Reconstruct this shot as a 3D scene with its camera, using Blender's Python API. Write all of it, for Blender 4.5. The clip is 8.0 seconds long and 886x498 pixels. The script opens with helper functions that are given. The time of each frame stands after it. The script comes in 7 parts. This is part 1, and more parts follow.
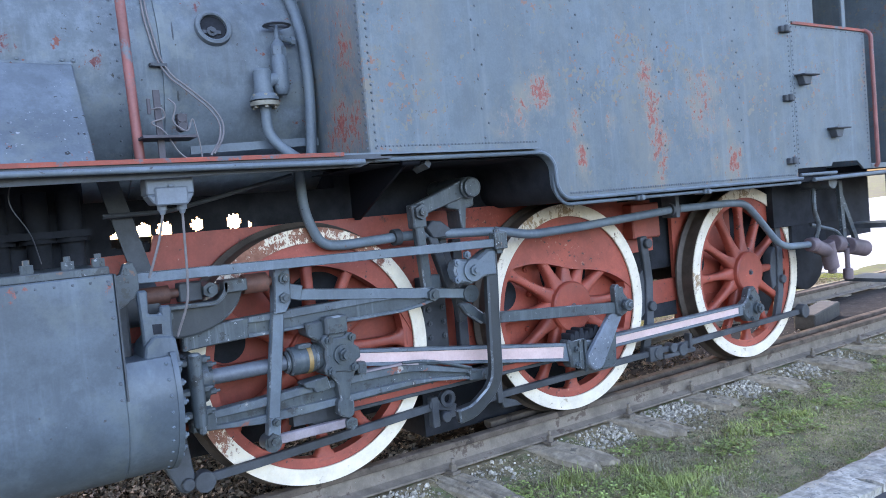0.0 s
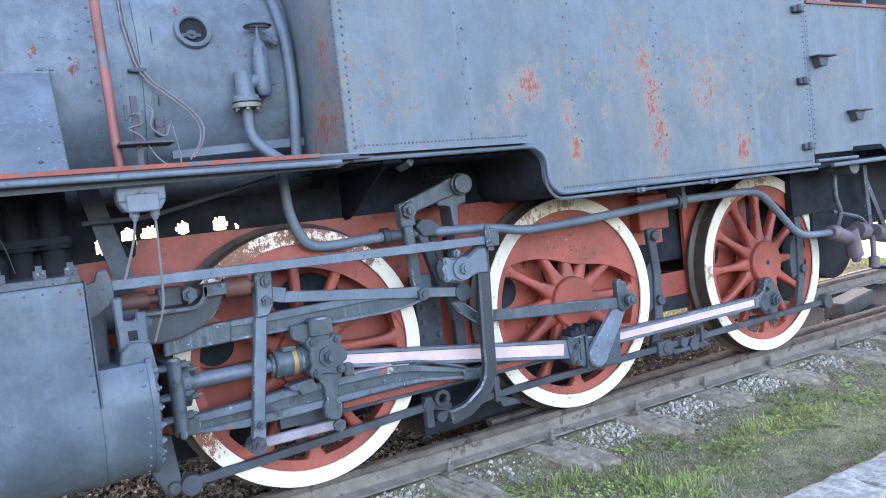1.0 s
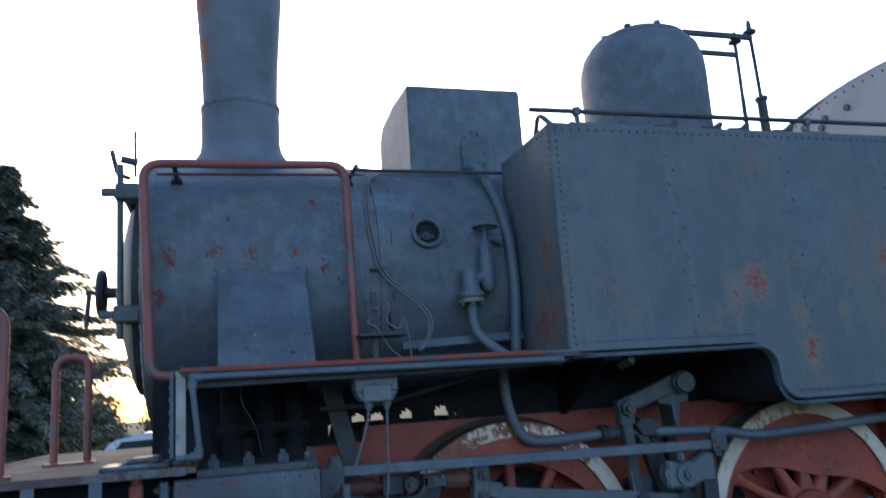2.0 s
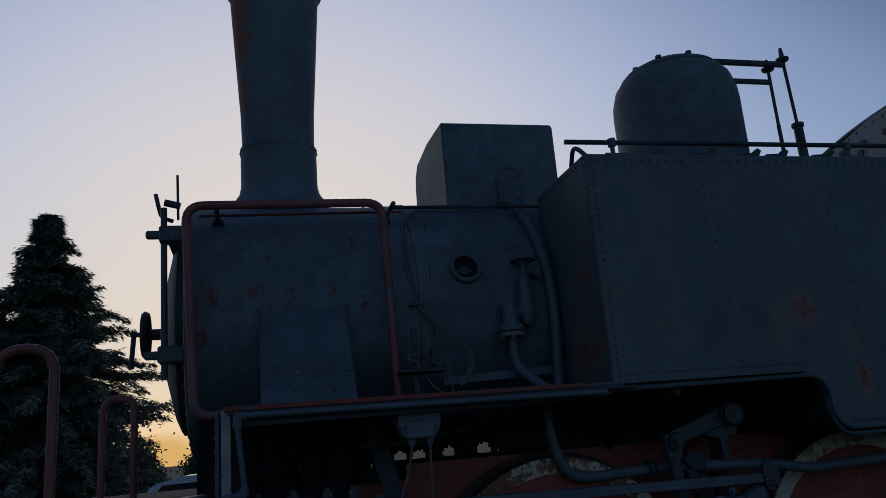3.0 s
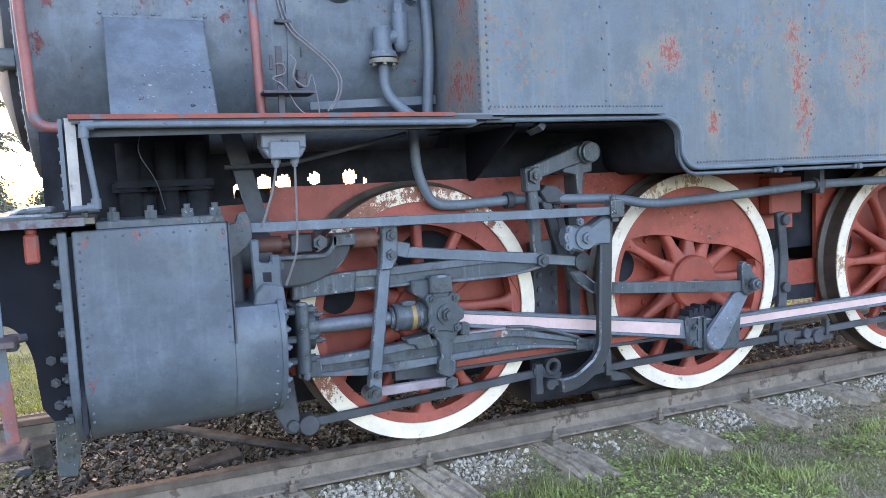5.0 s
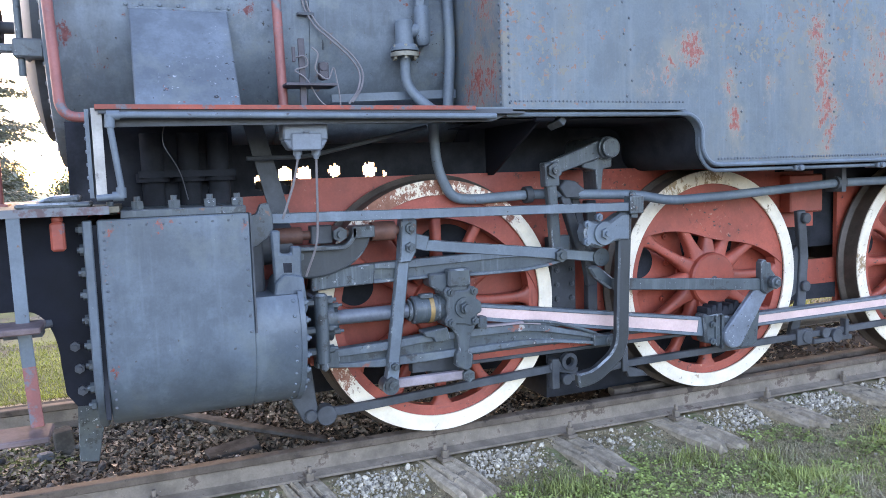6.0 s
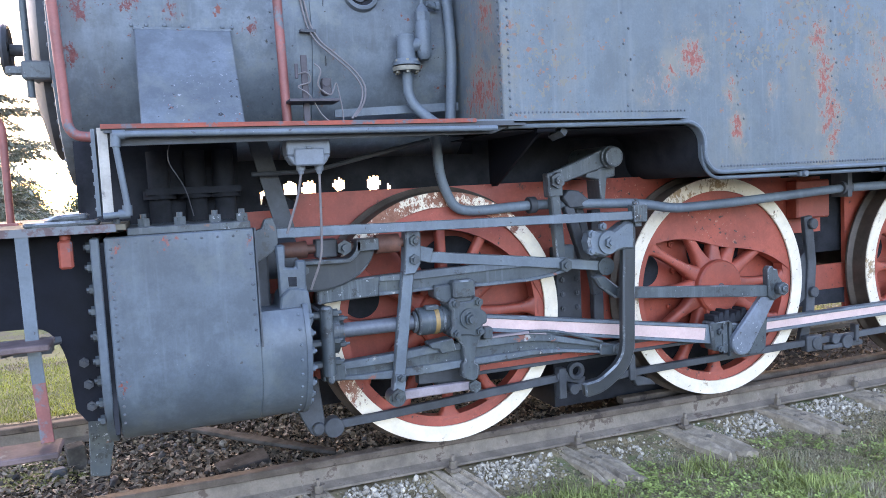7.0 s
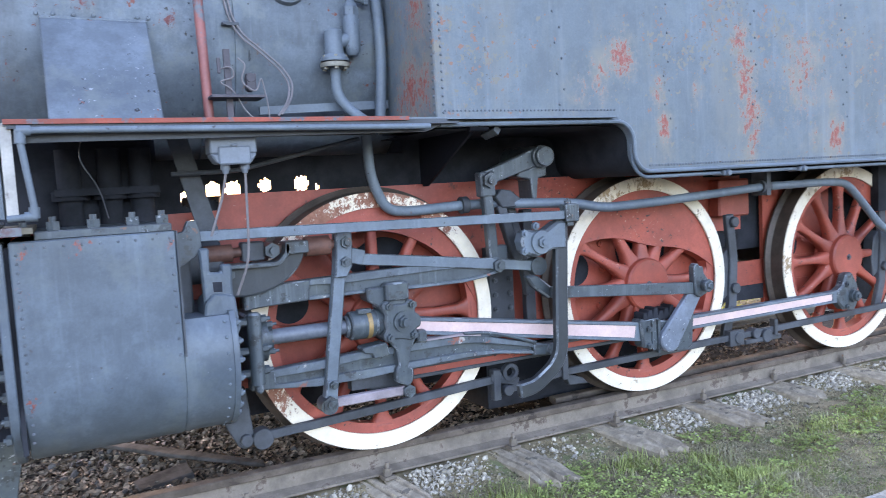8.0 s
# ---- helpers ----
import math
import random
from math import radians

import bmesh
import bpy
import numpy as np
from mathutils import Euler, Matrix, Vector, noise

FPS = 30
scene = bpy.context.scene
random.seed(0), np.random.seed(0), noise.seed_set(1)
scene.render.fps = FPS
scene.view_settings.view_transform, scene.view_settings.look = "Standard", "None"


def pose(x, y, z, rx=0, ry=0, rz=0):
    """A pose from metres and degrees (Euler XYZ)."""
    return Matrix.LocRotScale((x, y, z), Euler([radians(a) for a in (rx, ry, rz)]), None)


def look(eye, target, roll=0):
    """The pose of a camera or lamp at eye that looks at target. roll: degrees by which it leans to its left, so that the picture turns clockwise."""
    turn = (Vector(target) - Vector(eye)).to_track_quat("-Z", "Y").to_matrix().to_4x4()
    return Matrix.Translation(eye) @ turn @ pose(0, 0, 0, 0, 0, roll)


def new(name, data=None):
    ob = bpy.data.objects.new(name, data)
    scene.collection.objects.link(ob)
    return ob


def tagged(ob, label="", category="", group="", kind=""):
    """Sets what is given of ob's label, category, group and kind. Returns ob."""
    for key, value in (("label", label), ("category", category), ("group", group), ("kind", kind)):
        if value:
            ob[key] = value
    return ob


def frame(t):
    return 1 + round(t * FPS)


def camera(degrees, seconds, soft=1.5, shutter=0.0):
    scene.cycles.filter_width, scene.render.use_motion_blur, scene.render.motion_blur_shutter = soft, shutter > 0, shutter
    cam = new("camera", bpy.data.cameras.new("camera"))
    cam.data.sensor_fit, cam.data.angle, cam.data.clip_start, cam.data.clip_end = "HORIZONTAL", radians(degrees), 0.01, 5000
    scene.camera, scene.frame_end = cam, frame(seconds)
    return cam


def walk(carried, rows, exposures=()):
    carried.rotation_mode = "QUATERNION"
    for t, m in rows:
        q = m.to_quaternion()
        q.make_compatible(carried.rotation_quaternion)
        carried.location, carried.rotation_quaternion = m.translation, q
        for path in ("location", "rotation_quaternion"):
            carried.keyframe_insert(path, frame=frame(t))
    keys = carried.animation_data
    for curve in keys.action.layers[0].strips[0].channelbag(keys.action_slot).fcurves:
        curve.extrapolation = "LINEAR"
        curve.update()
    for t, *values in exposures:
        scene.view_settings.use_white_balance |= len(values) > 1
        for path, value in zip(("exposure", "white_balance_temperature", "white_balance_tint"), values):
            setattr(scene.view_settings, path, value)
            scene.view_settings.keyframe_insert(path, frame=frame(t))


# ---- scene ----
cam = camera(60.37, 8.0, soft=0.85, shutter=0.3)
# seconds, eye, target, roll
PATH = [
    (0, (-1.574, -3.703, 1.322), (-0.469, -2.040, 1.222), -5.04),
    (0.5, (-1.370, -3.780, 1.345), (-0.355, -2.061, 1.215), -5.63),
    (1, (-1.286, -3.806, 1.341), (-0.282, -2.080, 1.223), -6.29),
    (1.5, (-1.355, -3.833, 1.364), (-0.542, -2.008, 1.470), -4.77),
    (2, (-1.403, -3.826, 1.434), (-0.840, -1.946, 1.820), -3.88),
    (2.2, (-1.410, -3.834, 1.453), (-0.898, -1.956, 1.914), -4.00),
    (3.3, (-1.435, -3.801, 1.411), (-0.954, -1.922, 1.901), -4.78),
    (3.5, (-1.408, -3.785, 1.436), (-0.904, -1.884, 1.802), -4.81),
    (4, (-1.412, -3.759, 1.392), (-0.796, -1.862, 1.526), -4.09),
    (4.5, (-1.406, -3.747, 1.357), (-0.682, -1.884, 1.287), -3.10),
    (5, (-1.414, -3.742, 1.317), (-0.639, -1.907, 1.140), -2.60),
    (6.3, (-1.439, -3.758, 1.310), (-0.715, -1.903, 1.121), -2.09),
    (6.5, (-1.433, -3.768, 1.313), (-0.716, -1.909, 1.137), -2.48),
    (7, (-1.403, -3.789, 1.316), (-0.696, -1.925, 1.157), -2.90),
    (7.5, (-1.395, -3.769, 1.303), (-0.635, -1.928, 1.126), -3.12),
    (8, (-1.418, -3.683, 1.307), (-0.523, -1.902, 1.143), -3.13),
]
# seconds, stops, kelvin, tint
EXPOSURES = [
    (0.0, 3.61, 8700, 31), (0.5, 3.91, 8900, 31), (1.0, 3.97, 9000, 32), (1.5, 3.55, 8700, 32), (2.0, 1.77, 7200, 21), (2.2, 0.64, 6500, 20), (3.3, -1.15, 6400, 17), (3.5, -0.79, 6400, 17),
    (3.7, 0.39, 6600, 18), (4.0, 2.44, 8500, 24), (4.5, 3.47, 9600, 30), (5.0, 3.70, 9400, 32), (7.5, 3.83, 9200, 34), (8.0, 3.89, 9200, 34),
]
walk(cam, [(t, look(eye, target, roll)) for t, eye, target, roll in PATH], EXPOSURES)
# ---- light ----
SUN_AZ, SUN_EL = 2.0, 11.0
world = bpy.data.worlds.new("sky")
scene.world = world
world.use_nodes = True
wn = world.node_tree.nodes
sky = wn.new("ShaderNodeTexSky")
sky.sky_type = "NISHITA"
sky.sun_disc = False
sky.sun_elevation = radians(SUN_EL)
sky.sun_rotation = radians(SUN_AZ)
sky.air_density, sky.dust_density, sky.ozone_density = 1.0, 3.5, 4.0
wn["Background"].inputs["Strength"].default_value = 0.15
# sky colour retoned: brightest part round the sun compressed, mid tones lifted like haze
SKY_KNEE = 5.2


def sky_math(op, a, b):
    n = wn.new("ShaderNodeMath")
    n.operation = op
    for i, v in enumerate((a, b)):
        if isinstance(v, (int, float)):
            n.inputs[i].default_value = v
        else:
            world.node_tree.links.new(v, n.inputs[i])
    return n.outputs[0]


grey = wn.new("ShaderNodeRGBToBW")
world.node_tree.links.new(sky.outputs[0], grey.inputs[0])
mid_lift = wn.new("ShaderNodeMapRange")
mid_lift.interpolation_type = "SMOOTHSTEP"
mid_lift.inputs["From Min"].default_value, mid_lift.inputs["From Max"].default_value = 1.3, 2.4
mid_lift.inputs["To Min"].default_value, mid_lift.inputs["To Max"].default_value = 1.0, 1.8
world.node_tree.links.new(grey.outputs[0], mid_lift.inputs["Value"])
lifted = sky_math("MULTIPLY", grey.outputs[0], mid_lift.outputs["Result"])
over = sky_math("MAXIMUM", sky_math("SUBTRACT", lifted, SKY_KNEE), 0.0)
even = sky_math("ADD", sky_math("MINIMUM", lifted, SKY_KNEE), sky_math("DIVIDE", over, sky_math("ADD", sky_math("DIVIDE", over, SKY_KNEE), 1.0)))
toned = wn.new("ShaderNodeVectorMath")
toned.operation = "SCALE"
world.node_tree.links.new(sky.outputs[0], toned.inputs[0])
world.node_tree.links.new(sky_math("DIVIDE", even, sky_math("MAXIMUM", grey.outputs[0], 0.001)), toned.inputs["Scale"])
world.node_tree.links.new(toned.outputs[0], wn["Background"].inputs["Color"])
sun_data = bpy.data.lights.new("sun", "SUN")
sun_data.energy, sun_data.angle, sun_data.color = 0.04, radians(14), (1.0, 0.78, 0.55)
sun = new("sun", sun_data)
sun.matrix_world = look((30 * math.sin(radians(SUN_AZ)), 30 * math.cos(radians(SUN_AZ)), 30 * math.tan(radians(SUN_EL))), (0, 0, 0))


# ---- materials ----
def mat(name, color, rough=0.6, metal=0.0, var=0.25, scale=2.5, bump=0.15, grain=90.0, dirt=None, dirt_at=0.62, dirt_scale=3.0,
        spots=(), spot_color=(0.265, 0.052, 0.034), spot_scale=22.0, spot_gain=0.30, streak=0.0, island=0.0, each=0.0, spec=0.5,
        flecks=(), stain=None, mottle=0.0, halo_gain=0.0, drip=0.0, shift=0.0):
    """A painted or weathered surface: broad and fine variation, optional dirt or rust by noise, rust spots at places (x, y, z, radius)."""
    m = bpy.data.materials.new(name)
    m.use_nodes = True
    nt = m.node_tree
    N, L = nt.nodes, nt.links
    bsdf = N["Principled BSDF"]
    bsdf.inputs["Roughness"].default_value = rough
    bsdf.inputs["Metallic"].default_value = metal
    bsdf.inputs["Specular IOR Level"].default_value = spec
    place = N.new("ShaderNodeTexCoord").outputs["Object"]
    if shift:
        offset = N.new("ShaderNodeVectorMath")
        offset.operation = "MULTIPLY_ADD"
        L.new(N.new("ShaderNodeObjectInfo").outputs["Random"], offset.inputs[0])
        offset.inputs[1].default_value = (shift, -shift, shift)
        L.new(place, offset.inputs[2])
        place = offset.outputs["Vector"]

    def noise_node(s, detail=6.0, roughness=0.6, vec=None):
        n = N.new("ShaderNodeTexNoise")
        n.inputs["Scale"].default_value, n.inputs["Detail"].default_value, n.inputs["Roughness"].default_value = s, detail, roughness
        L.new(vec if vec else place, n.inputs["Vector"])
        return n.outputs["Fac"]

    def math_node(op, a, b=0.0, clamp=False):
        n = N.new("ShaderNodeMath")
        n.operation, n.use_clamp = op, clamp
        for i, v in enumerate((a, b)):
            if isinstance(v, (int, float)):
                n.inputs[i].default_value = v
            else:
                L.new(v, n.inputs[i])
        return n.outputs[0]

    def ramp(v, lo, hi):
        n = N.new("ShaderNodeMapRange")
        n.interpolation_type = "SMOOTHSTEP"
        n.inputs["From Min"].default_value, n.inputs["From Max"].default_value = lo, hi
        L.new(v, n.inputs["Value"])
        return n.outputs["Result"]

    def mix(fac, a, b):
        n = N.new("ShaderNodeMix")
        n.data_type = "RGBA"
        L.new(fac, n.inputs["Factor"])
        for i, v in ((6, a), (7, b)):
            if isinstance(v, tuple):
                n.inputs[i].default_value = (*v, 1)
            else:
                L.new(v, n.inputs[i])
        return n.outputs[2]

    lo = tuple(max(0, c * (1 - var)) for c in color)
    hi = tuple(min(1, c * (1 + var)) for c in color)
    broad = noise_node(scale, 8.0, 0.65)
    col = mix(ramp(broad, 0.32, 0.68), lo, hi)
    fine = noise_node(grain, 4.0, 0.6)
    n = N.new("ShaderNodeMix")
    n.data_type, n.blend_type = "RGBA", "OVERLAY"
    n.inputs["Factor"].default_value = 0.2
    L.new(col, n.inputs[6])
    L.new(fine, n.inputs[7])
    col = n.outputs[2]
    if mottle:
        m1 = ramp(noise_node(7.0, 9.0, 0.76), 0.42, 0.60)
        col = mix(math_node("MULTIPLY", m1, mottle), col, tuple(c * 0.62 for c in color))
        m2 = ramp(noise_node(4.3, 9.0, 0.74), 0.50, 0.66)
        col = mix(math_node("MULTIPLY", m2, mottle), col, (color[0] * 1.35, color[1] * 1.22, color[2] * 1.02))
    if streak:
        mp = N.new("ShaderNodeMapping")
        mp.inputs["Scale"].default_value = (9.0, 9.0, 0.7)
        L.new(place, mp.inputs["Vector"])
        s = ramp(noise_node(1.6, 5.0, 0.6, mp.outputs["Vector"]), 0.52, 0.75)
        col = mix(math_node("MULTIPLY", s, streak), col, tuple(min(1, c * 1.7 + 0.03) for c in color))
    if drip:
        mp = N.new("ShaderNodeMapping")
        mp.inputs["Scale"].default_value = (46.0, 46.0, 2.2)
        L.new(place, mp.inputs["Vector"])
        s = ramp(noise_node(1.0, 4.0, 0.65, mp.outputs["Vector"]), 0.50, 0.70)
        where = ramp(noise_node(3.1, 5.0, 0.6), 0.42, 0.62)
        col = mix(math_node("MULTIPLY", math_node("MULTIPLY", s, where), drip), col, tuple(min(1, c * 1.9 + 0.05) for c in color))
    if stain:
        mp = N.new("ShaderNodeMapping")
        mp.inputs["Scale"].default_value = (2.2, 2.2, 0.55)
        L.new(place, mp.inputs["Vector"])
        s = ramp(noise_node(1.5, 7.0, 0.68, mp.outputs["Vector"]), 0.46, 0.72)
        col = mix(math_node("MULTIPLY", s, stain[1]), col, stain[0])
    if dirt:
        d = noise_node(dirt_scale, 10.0, 0.72)
        col = mix(ramp(d, dirt_at, dirt_at + 0.06), col, dirt)
    if spots:
        total = None
        tall = N.new("ShaderNodeMapping")
        tall.inputs["Scale"].default_value = (1.0, 1.0, 0.62)
        L.new(place, tall.inputs["Vector"])
        for x, y, z, r, *gain in spots:
            vd = N.new("ShaderNodeVectorMath")
            vd.operation = "MULTIPLY_ADD"
            L.new(place, vd.inputs[0])
            vd.inputs[1].default_value, vd.inputs[2].default_value = (1, 1, 0.72), (-x, -y, -z * 0.72)
            ln = N.new("ShaderNodeVectorMath")
            ln.operation = "LENGTH"
            L.new(vd.outputs["Vector"], ln.inputs[0])
            v = math_node("SUBTRACT", 1.0, math_node("DIVIDE", ln.outputs["Value"], r), True)
            if gain:
                v = math_node("MULTIPLY", v, gain[0])
            total = v if total is None else math_node("MAXIMUM", total, v)
        chip = math_node("ADD", math_node("MULTIPLY", total, spot_gain), noise_node(spot_scale, 12.0, 0.80, tall.outputs["Vector"]))
        hit = math_node("MULTIPLY", ramp(chip, 0.735, 0.785), ramp(total, 0.0, 0.12))
        worn = math_node("MULTIPLY", math_node("MULTIPLY", ramp(chip, 0.66, 0.75), ramp(total, 0.0, 0.12)), 0.55 if halo_gain > 0.5 else 0.0)
        halo = math_node("MULTIPLY", ramp(math_node("ADD", math_node("MULTIPLY", total, 0.5), noise_node(6.0, 5.0, 0.6)), 0.62, 0.95), halo_gain)
        col = mix(halo, col, (0.215, 0.185, 0.14))
        col = mix(worn, col, (0.30, 0.215, 0.17))
        tone = ramp(noise_node(38.0, 6.0, 0.7), 0.38, 0.66)
        col = mix(hit, col, mix(tone, spot_color, tuple(min(1, c * 1.35 + 0.02) for c in spot_color)))
    for f_color, f_scale, f_at in flecks:
        patch = ramp(noise_node(1.7, 3.0, 0.5), 0.40, 0.70)
        f = ramp(math_node("ADD", noise_node(f_scale, 5.0, 0.65), math_node("MULTIPLY", patch, 0.08)), f_at, f_at + 0.04)
        col = mix(f, col, f_color)
    if island or each:
        src = N.new("ShaderNodeNewGeometry").outputs["Random Per Island"] if island else N.new("ShaderNodeObjectInfo").outputs["Random"]
        hs = N.new("ShaderNodeHueSaturation")
        L.new(math_node("ADD", math_node("MULTIPLY", src, 2 * (island or each)), 1 - (island or each)), hs.inputs["Value"])
        L.new(col, hs.inputs["Color"])
        col = hs.outputs["Color"]
    L.new(col, bsdf.inputs["Base Color"])
    rr = math_node("ADD", math_node("MULTIPLY", math_node("SUBTRACT", broad, 0.5), 0.35), rough, True)
    L.new(rr, bsdf.inputs["Roughness"])
    if bump:
        b = N.new("ShaderNodeBump")
        b.inputs["Strength"].default_value, b.inputs["Distance"].default_value = bump, 0.004
        L.new(math_node("ADD", math_node("MULTIPLY", broad, 0.8), math_node("MULTIPLY", fine, 0.4)), b.inputs["Height"])
        L.new(b.outputs["Normal"], bsdf.inputs["Normal"])
    return m


GREY = (0.119, 0.150, 0.164)
M_TANK = mat("tank_paint", GREY, 0.55, mottle=0.40, var=0.15, scale=1.5, bump=0.15, streak=0.25, drip=0.12, dirt=(0.23, 0.19, 0.145), dirt_at=0.66, stain=((0.21, 0.19, 0.155), 0.45), spot_gain=0.325, spot_scale=36.0, halo_gain=0.7,
             flecks=(((0.11, 0.095, 0.09), 30.0, 0.678), ((0.27, 0.12, 0.085), 24.0, 0.66), ((0.19, 0.165, 0.13), 20.0, 0.64)),
             # wide spots at x 0.165 paint tan stain and warm low light on the front
             spots=((1.262, -0.52, 1.94, 0.176), (1.235, -0.52, 1.965, 0.124), (1.295, -0.52, 1.925, 0.114), (1.12, -0.52, 1.87, 0.14, 0.76), (1.1, -0.52, 1.83, 0.131, 0.76), (1, -0.52, 1.76, 0.157, 0.66), (1.13, -0.52, 1.76, 0.105, 0.66), (1.532, -0.52, 1.59, 0.105), (1.537, -0.52, 1.545, 0.088), (1.5, -0.52, 1.735, 0.105, 0.85), (1.5, -0.52, 1.81, 0.088, 0.76), (1.77, -0.52, 1.765, 0.105, 0.76), (1.56, -0.52, 1.46, 0.124, 0.57), (2.11, -0.52, 2.05, 0.14), (2.15, -0.52, 2.11, 0.105, 0.85), (2.13, -0.52, 1.97, 0.124, 0.85), (2.17, -0.52, 1.87, 0.176), (2.14, -0.52, 1.79, 0.124), (2.19, -0.52, 1.73, 0.124, 0.85), (2.2, -0.52, 1.65, 0.176), (2.16, -0.52, 1.58, 0.124, 0.85), (2.22, -0.52, 1.51, 0.14, 0.85), (2.2, -0.52, 1.42, 0.124, 0.76), (2.65, -0.52, 1.88, 0.46, 0.74), (2.68, -0.52, 2.03, 0.194, 0.76), (2.58, -0.52, 1.82, 0.194, 0.76), (2.66, -0.52, 1.69, 0.229, 0.57), (2.94, -0.52, 1.5, 0.176), (2.9, -0.52, 1.75, 0.14, 0.66), (3, -0.52, 1.56, 0.105, 0.85), (2.75, -0.52, 1.52, 0.14, 0.66), (0.165, -0.26, 1.80, 0.27, 0.98), (0.165, -0.40, 1.78, 0.25, 0.9), (0.165, -0.14, 1.74, 0.2, 0.8), (0.165, -0.34, 2.16, 0.28, 0.85), (0.165, -0.4, 2.05, 0.2, 0.7), (0.165, -0.3, 2.35, 0.6, 0.58), (0.165, -0.3, 1.75, 0.6, 0.55), (0.165, -0.35, 2.62, 0.35, 0.6)))
M_BOILER = mat("boiler_paint", (0.146, 0.176, 0.194), 0.62, spec=0.35, mottle=0.6, var=0.28, scale=1.8, bump=0.22, streak=0.16, drip=0.14, stain=((0.085, 0.08, 0.075), 0.4), dirt=(0.19, 0.115, 0.09), dirt_at=0.655, dirt_scale=5, spot_gain=0.295, spot_scale=30.0, halo_gain=0.12, spot_color=(0.155, 0.04, 0.036),
               flecks=(((0.06, 0.055, 0.05), 30.0, 0.695), ((0.24, 0.07, 0.05), 16.0, 0.695), ((0.30, 0.31, 0.32), 80.0, 0.735)),
               spots=((-1.64, 0.05, 2.21, 0.15), (-1.24, 0.05, 2.21, 0.11), (-1.37, 0.06, 2.40, 0.09), (-1.69, 0.06, 1.99, 0.10), (-1.54, 0.07, 1.87, 0.09), (-0.93, 0.15, 2.5, 0.16), (-1.43, 0.05, 2.23, 0.12), (-0.39, 0.1, 2.43, 0.1), (-0.88, 0.04, 2.14, 0.1)))
M_GREY = mat("grey_paint", (0.122, 0.155, 0.177), 0.5, mottle=0.4, var=0.2, scale=2.2, bump=0.18, streak=0.25, dirt=(0.09, 0.085, 0.085), dirt_at=0.65, flecks=(((0.30, 0.32, 0.34), 80.0, 0.735), ((0.06, 0.055, 0.055), 34.0, 0.70), ((0.2, 0.09, 0.06), 22.0, 0.725)))
M_SLIDE = mat("worn_slide_bar_paint", (0.095, 0.118, 0.132), 0.5, mottle=0.6, var=0.3, scale=5, bump=0.3, streak=0.2, drip=0.45, dirt=(0.045, 0.045, 0.045), dirt_at=0.58, dirt_scale=8, flecks=(((0.36, 0.32, 0.29), 13.0, 0.63), ((0.26, 0.085, 0.06), 11.0, 0.665), ((0.42, 0.42, 0.42), 60.0, 0.70)))
M_CLAD = mat("cylinder_cladding_paint", (0.096, 0.125, 0.147), 0.42, mottle=0.55, var=0.22, scale=1.6, bump=0.15, streak=0.3, drip=0.12, stain=((0.055, 0.068, 0.078), 0.45), dirt=(0.16, 0.165, 0.17), dirt_at=0.67, spot_gain=0.24, spot_scale=30.0,
             spots=((-1.54, -0.554, 1.15, 0.14), (-1.35, -0.554, 1.17, 0.12), (-1.57, -0.554, 0.95, 0.12), (-1.03, -0.554, 1.15, 0.07), (-1.57, -0.55, 0.6, 0.08)), flecks=(((0.07, 0.07, 0.07), 26.0, 0.715), ((0.32, 0.34, 0.36), 60.0, 0.745)))
M_GEAR = mat("gear_paint", (0.068, 0.086, 0.093), 0.42, mottle=0.7, var=0.4, scale=7.0, bump=0.4, dirt=(0.040, 0.042, 0.042), dirt_at=0.55, dirt_scale=11, streak=0.4, drip=0.5, flecks=(((0.36, 0.37, 0.38), 48.0, 0.695), ((0.025, 0.025, 0.025), 26.0, 0.66), ((0.18, 0.085, 0.06), 18.0, 0.70)))
M_GRIMY = mat("grimy_gear_paint", (0.036, 0.041, 0.043), 0.45, mottle=0.6, var=0.4, scale=7.0, bump=0.4, dirt=(0.03, 0.03, 0.03), dirt_at=0.57, dirt_scale=9, streak=0.5)
M_PALE = mat("pale_blue_grey_paint", (0.15, 0.178, 0.208), 0.45, mottle=0.4, var=0.25, scale=5.0, bump=0.25, flecks=(((0.5, 0.5, 0.5), 40.0, 0.71), ((0.05, 0.05, 0.05), 30.0, 0.69)))
M_NAVY = mat("black_frame_paint", (0.009, 0.010, 0.0145), 0.7, var=0.4, scale=4.0, bump=0.25, spec=0.2, dirt=(0.018, 0.018, 0.018), dirt_at=0.64)
M_EDGE = mat("worn_paint_edge", (0.19, 0.21, 0.22), 0.5, var=0.3, scale=9.0, bump=0.1, dirt=(0.07, 0.08, 0.085), dirt_at=0.42, dirt_scale=7.0)
M_RIVET = mat("rivet_paint", (0.10, 0.115, 0.128), 0.55, var=0.3, scale=12, bump=0.1, dirt=(0.10, 0.06, 0.045), dirt_at=0.6, dirt_scale=6)
M_PLANK = mat("old_grey_plank", (0.085, 0.078, 0.070), 0.95, spec=0.0, var=0.35, scale=9, bump=0.6)
M_DARK = mat("dark_paint_and_shade", (0.055, 0.06, 0.066), 0.6, var=0.4, scale=4.0, bump=0.25, dirt=(0.09, 0.06, 0.045), dirt_at=0.62)
# soot black, also used where shade is put in as colour
M_SOOT_SHADE = mat("sooty_and_shaded_iron", (0.021, 0.0225, 0.027), 0.85, spec=0.25, var=0.5, scale=4.0, bump=0.3)
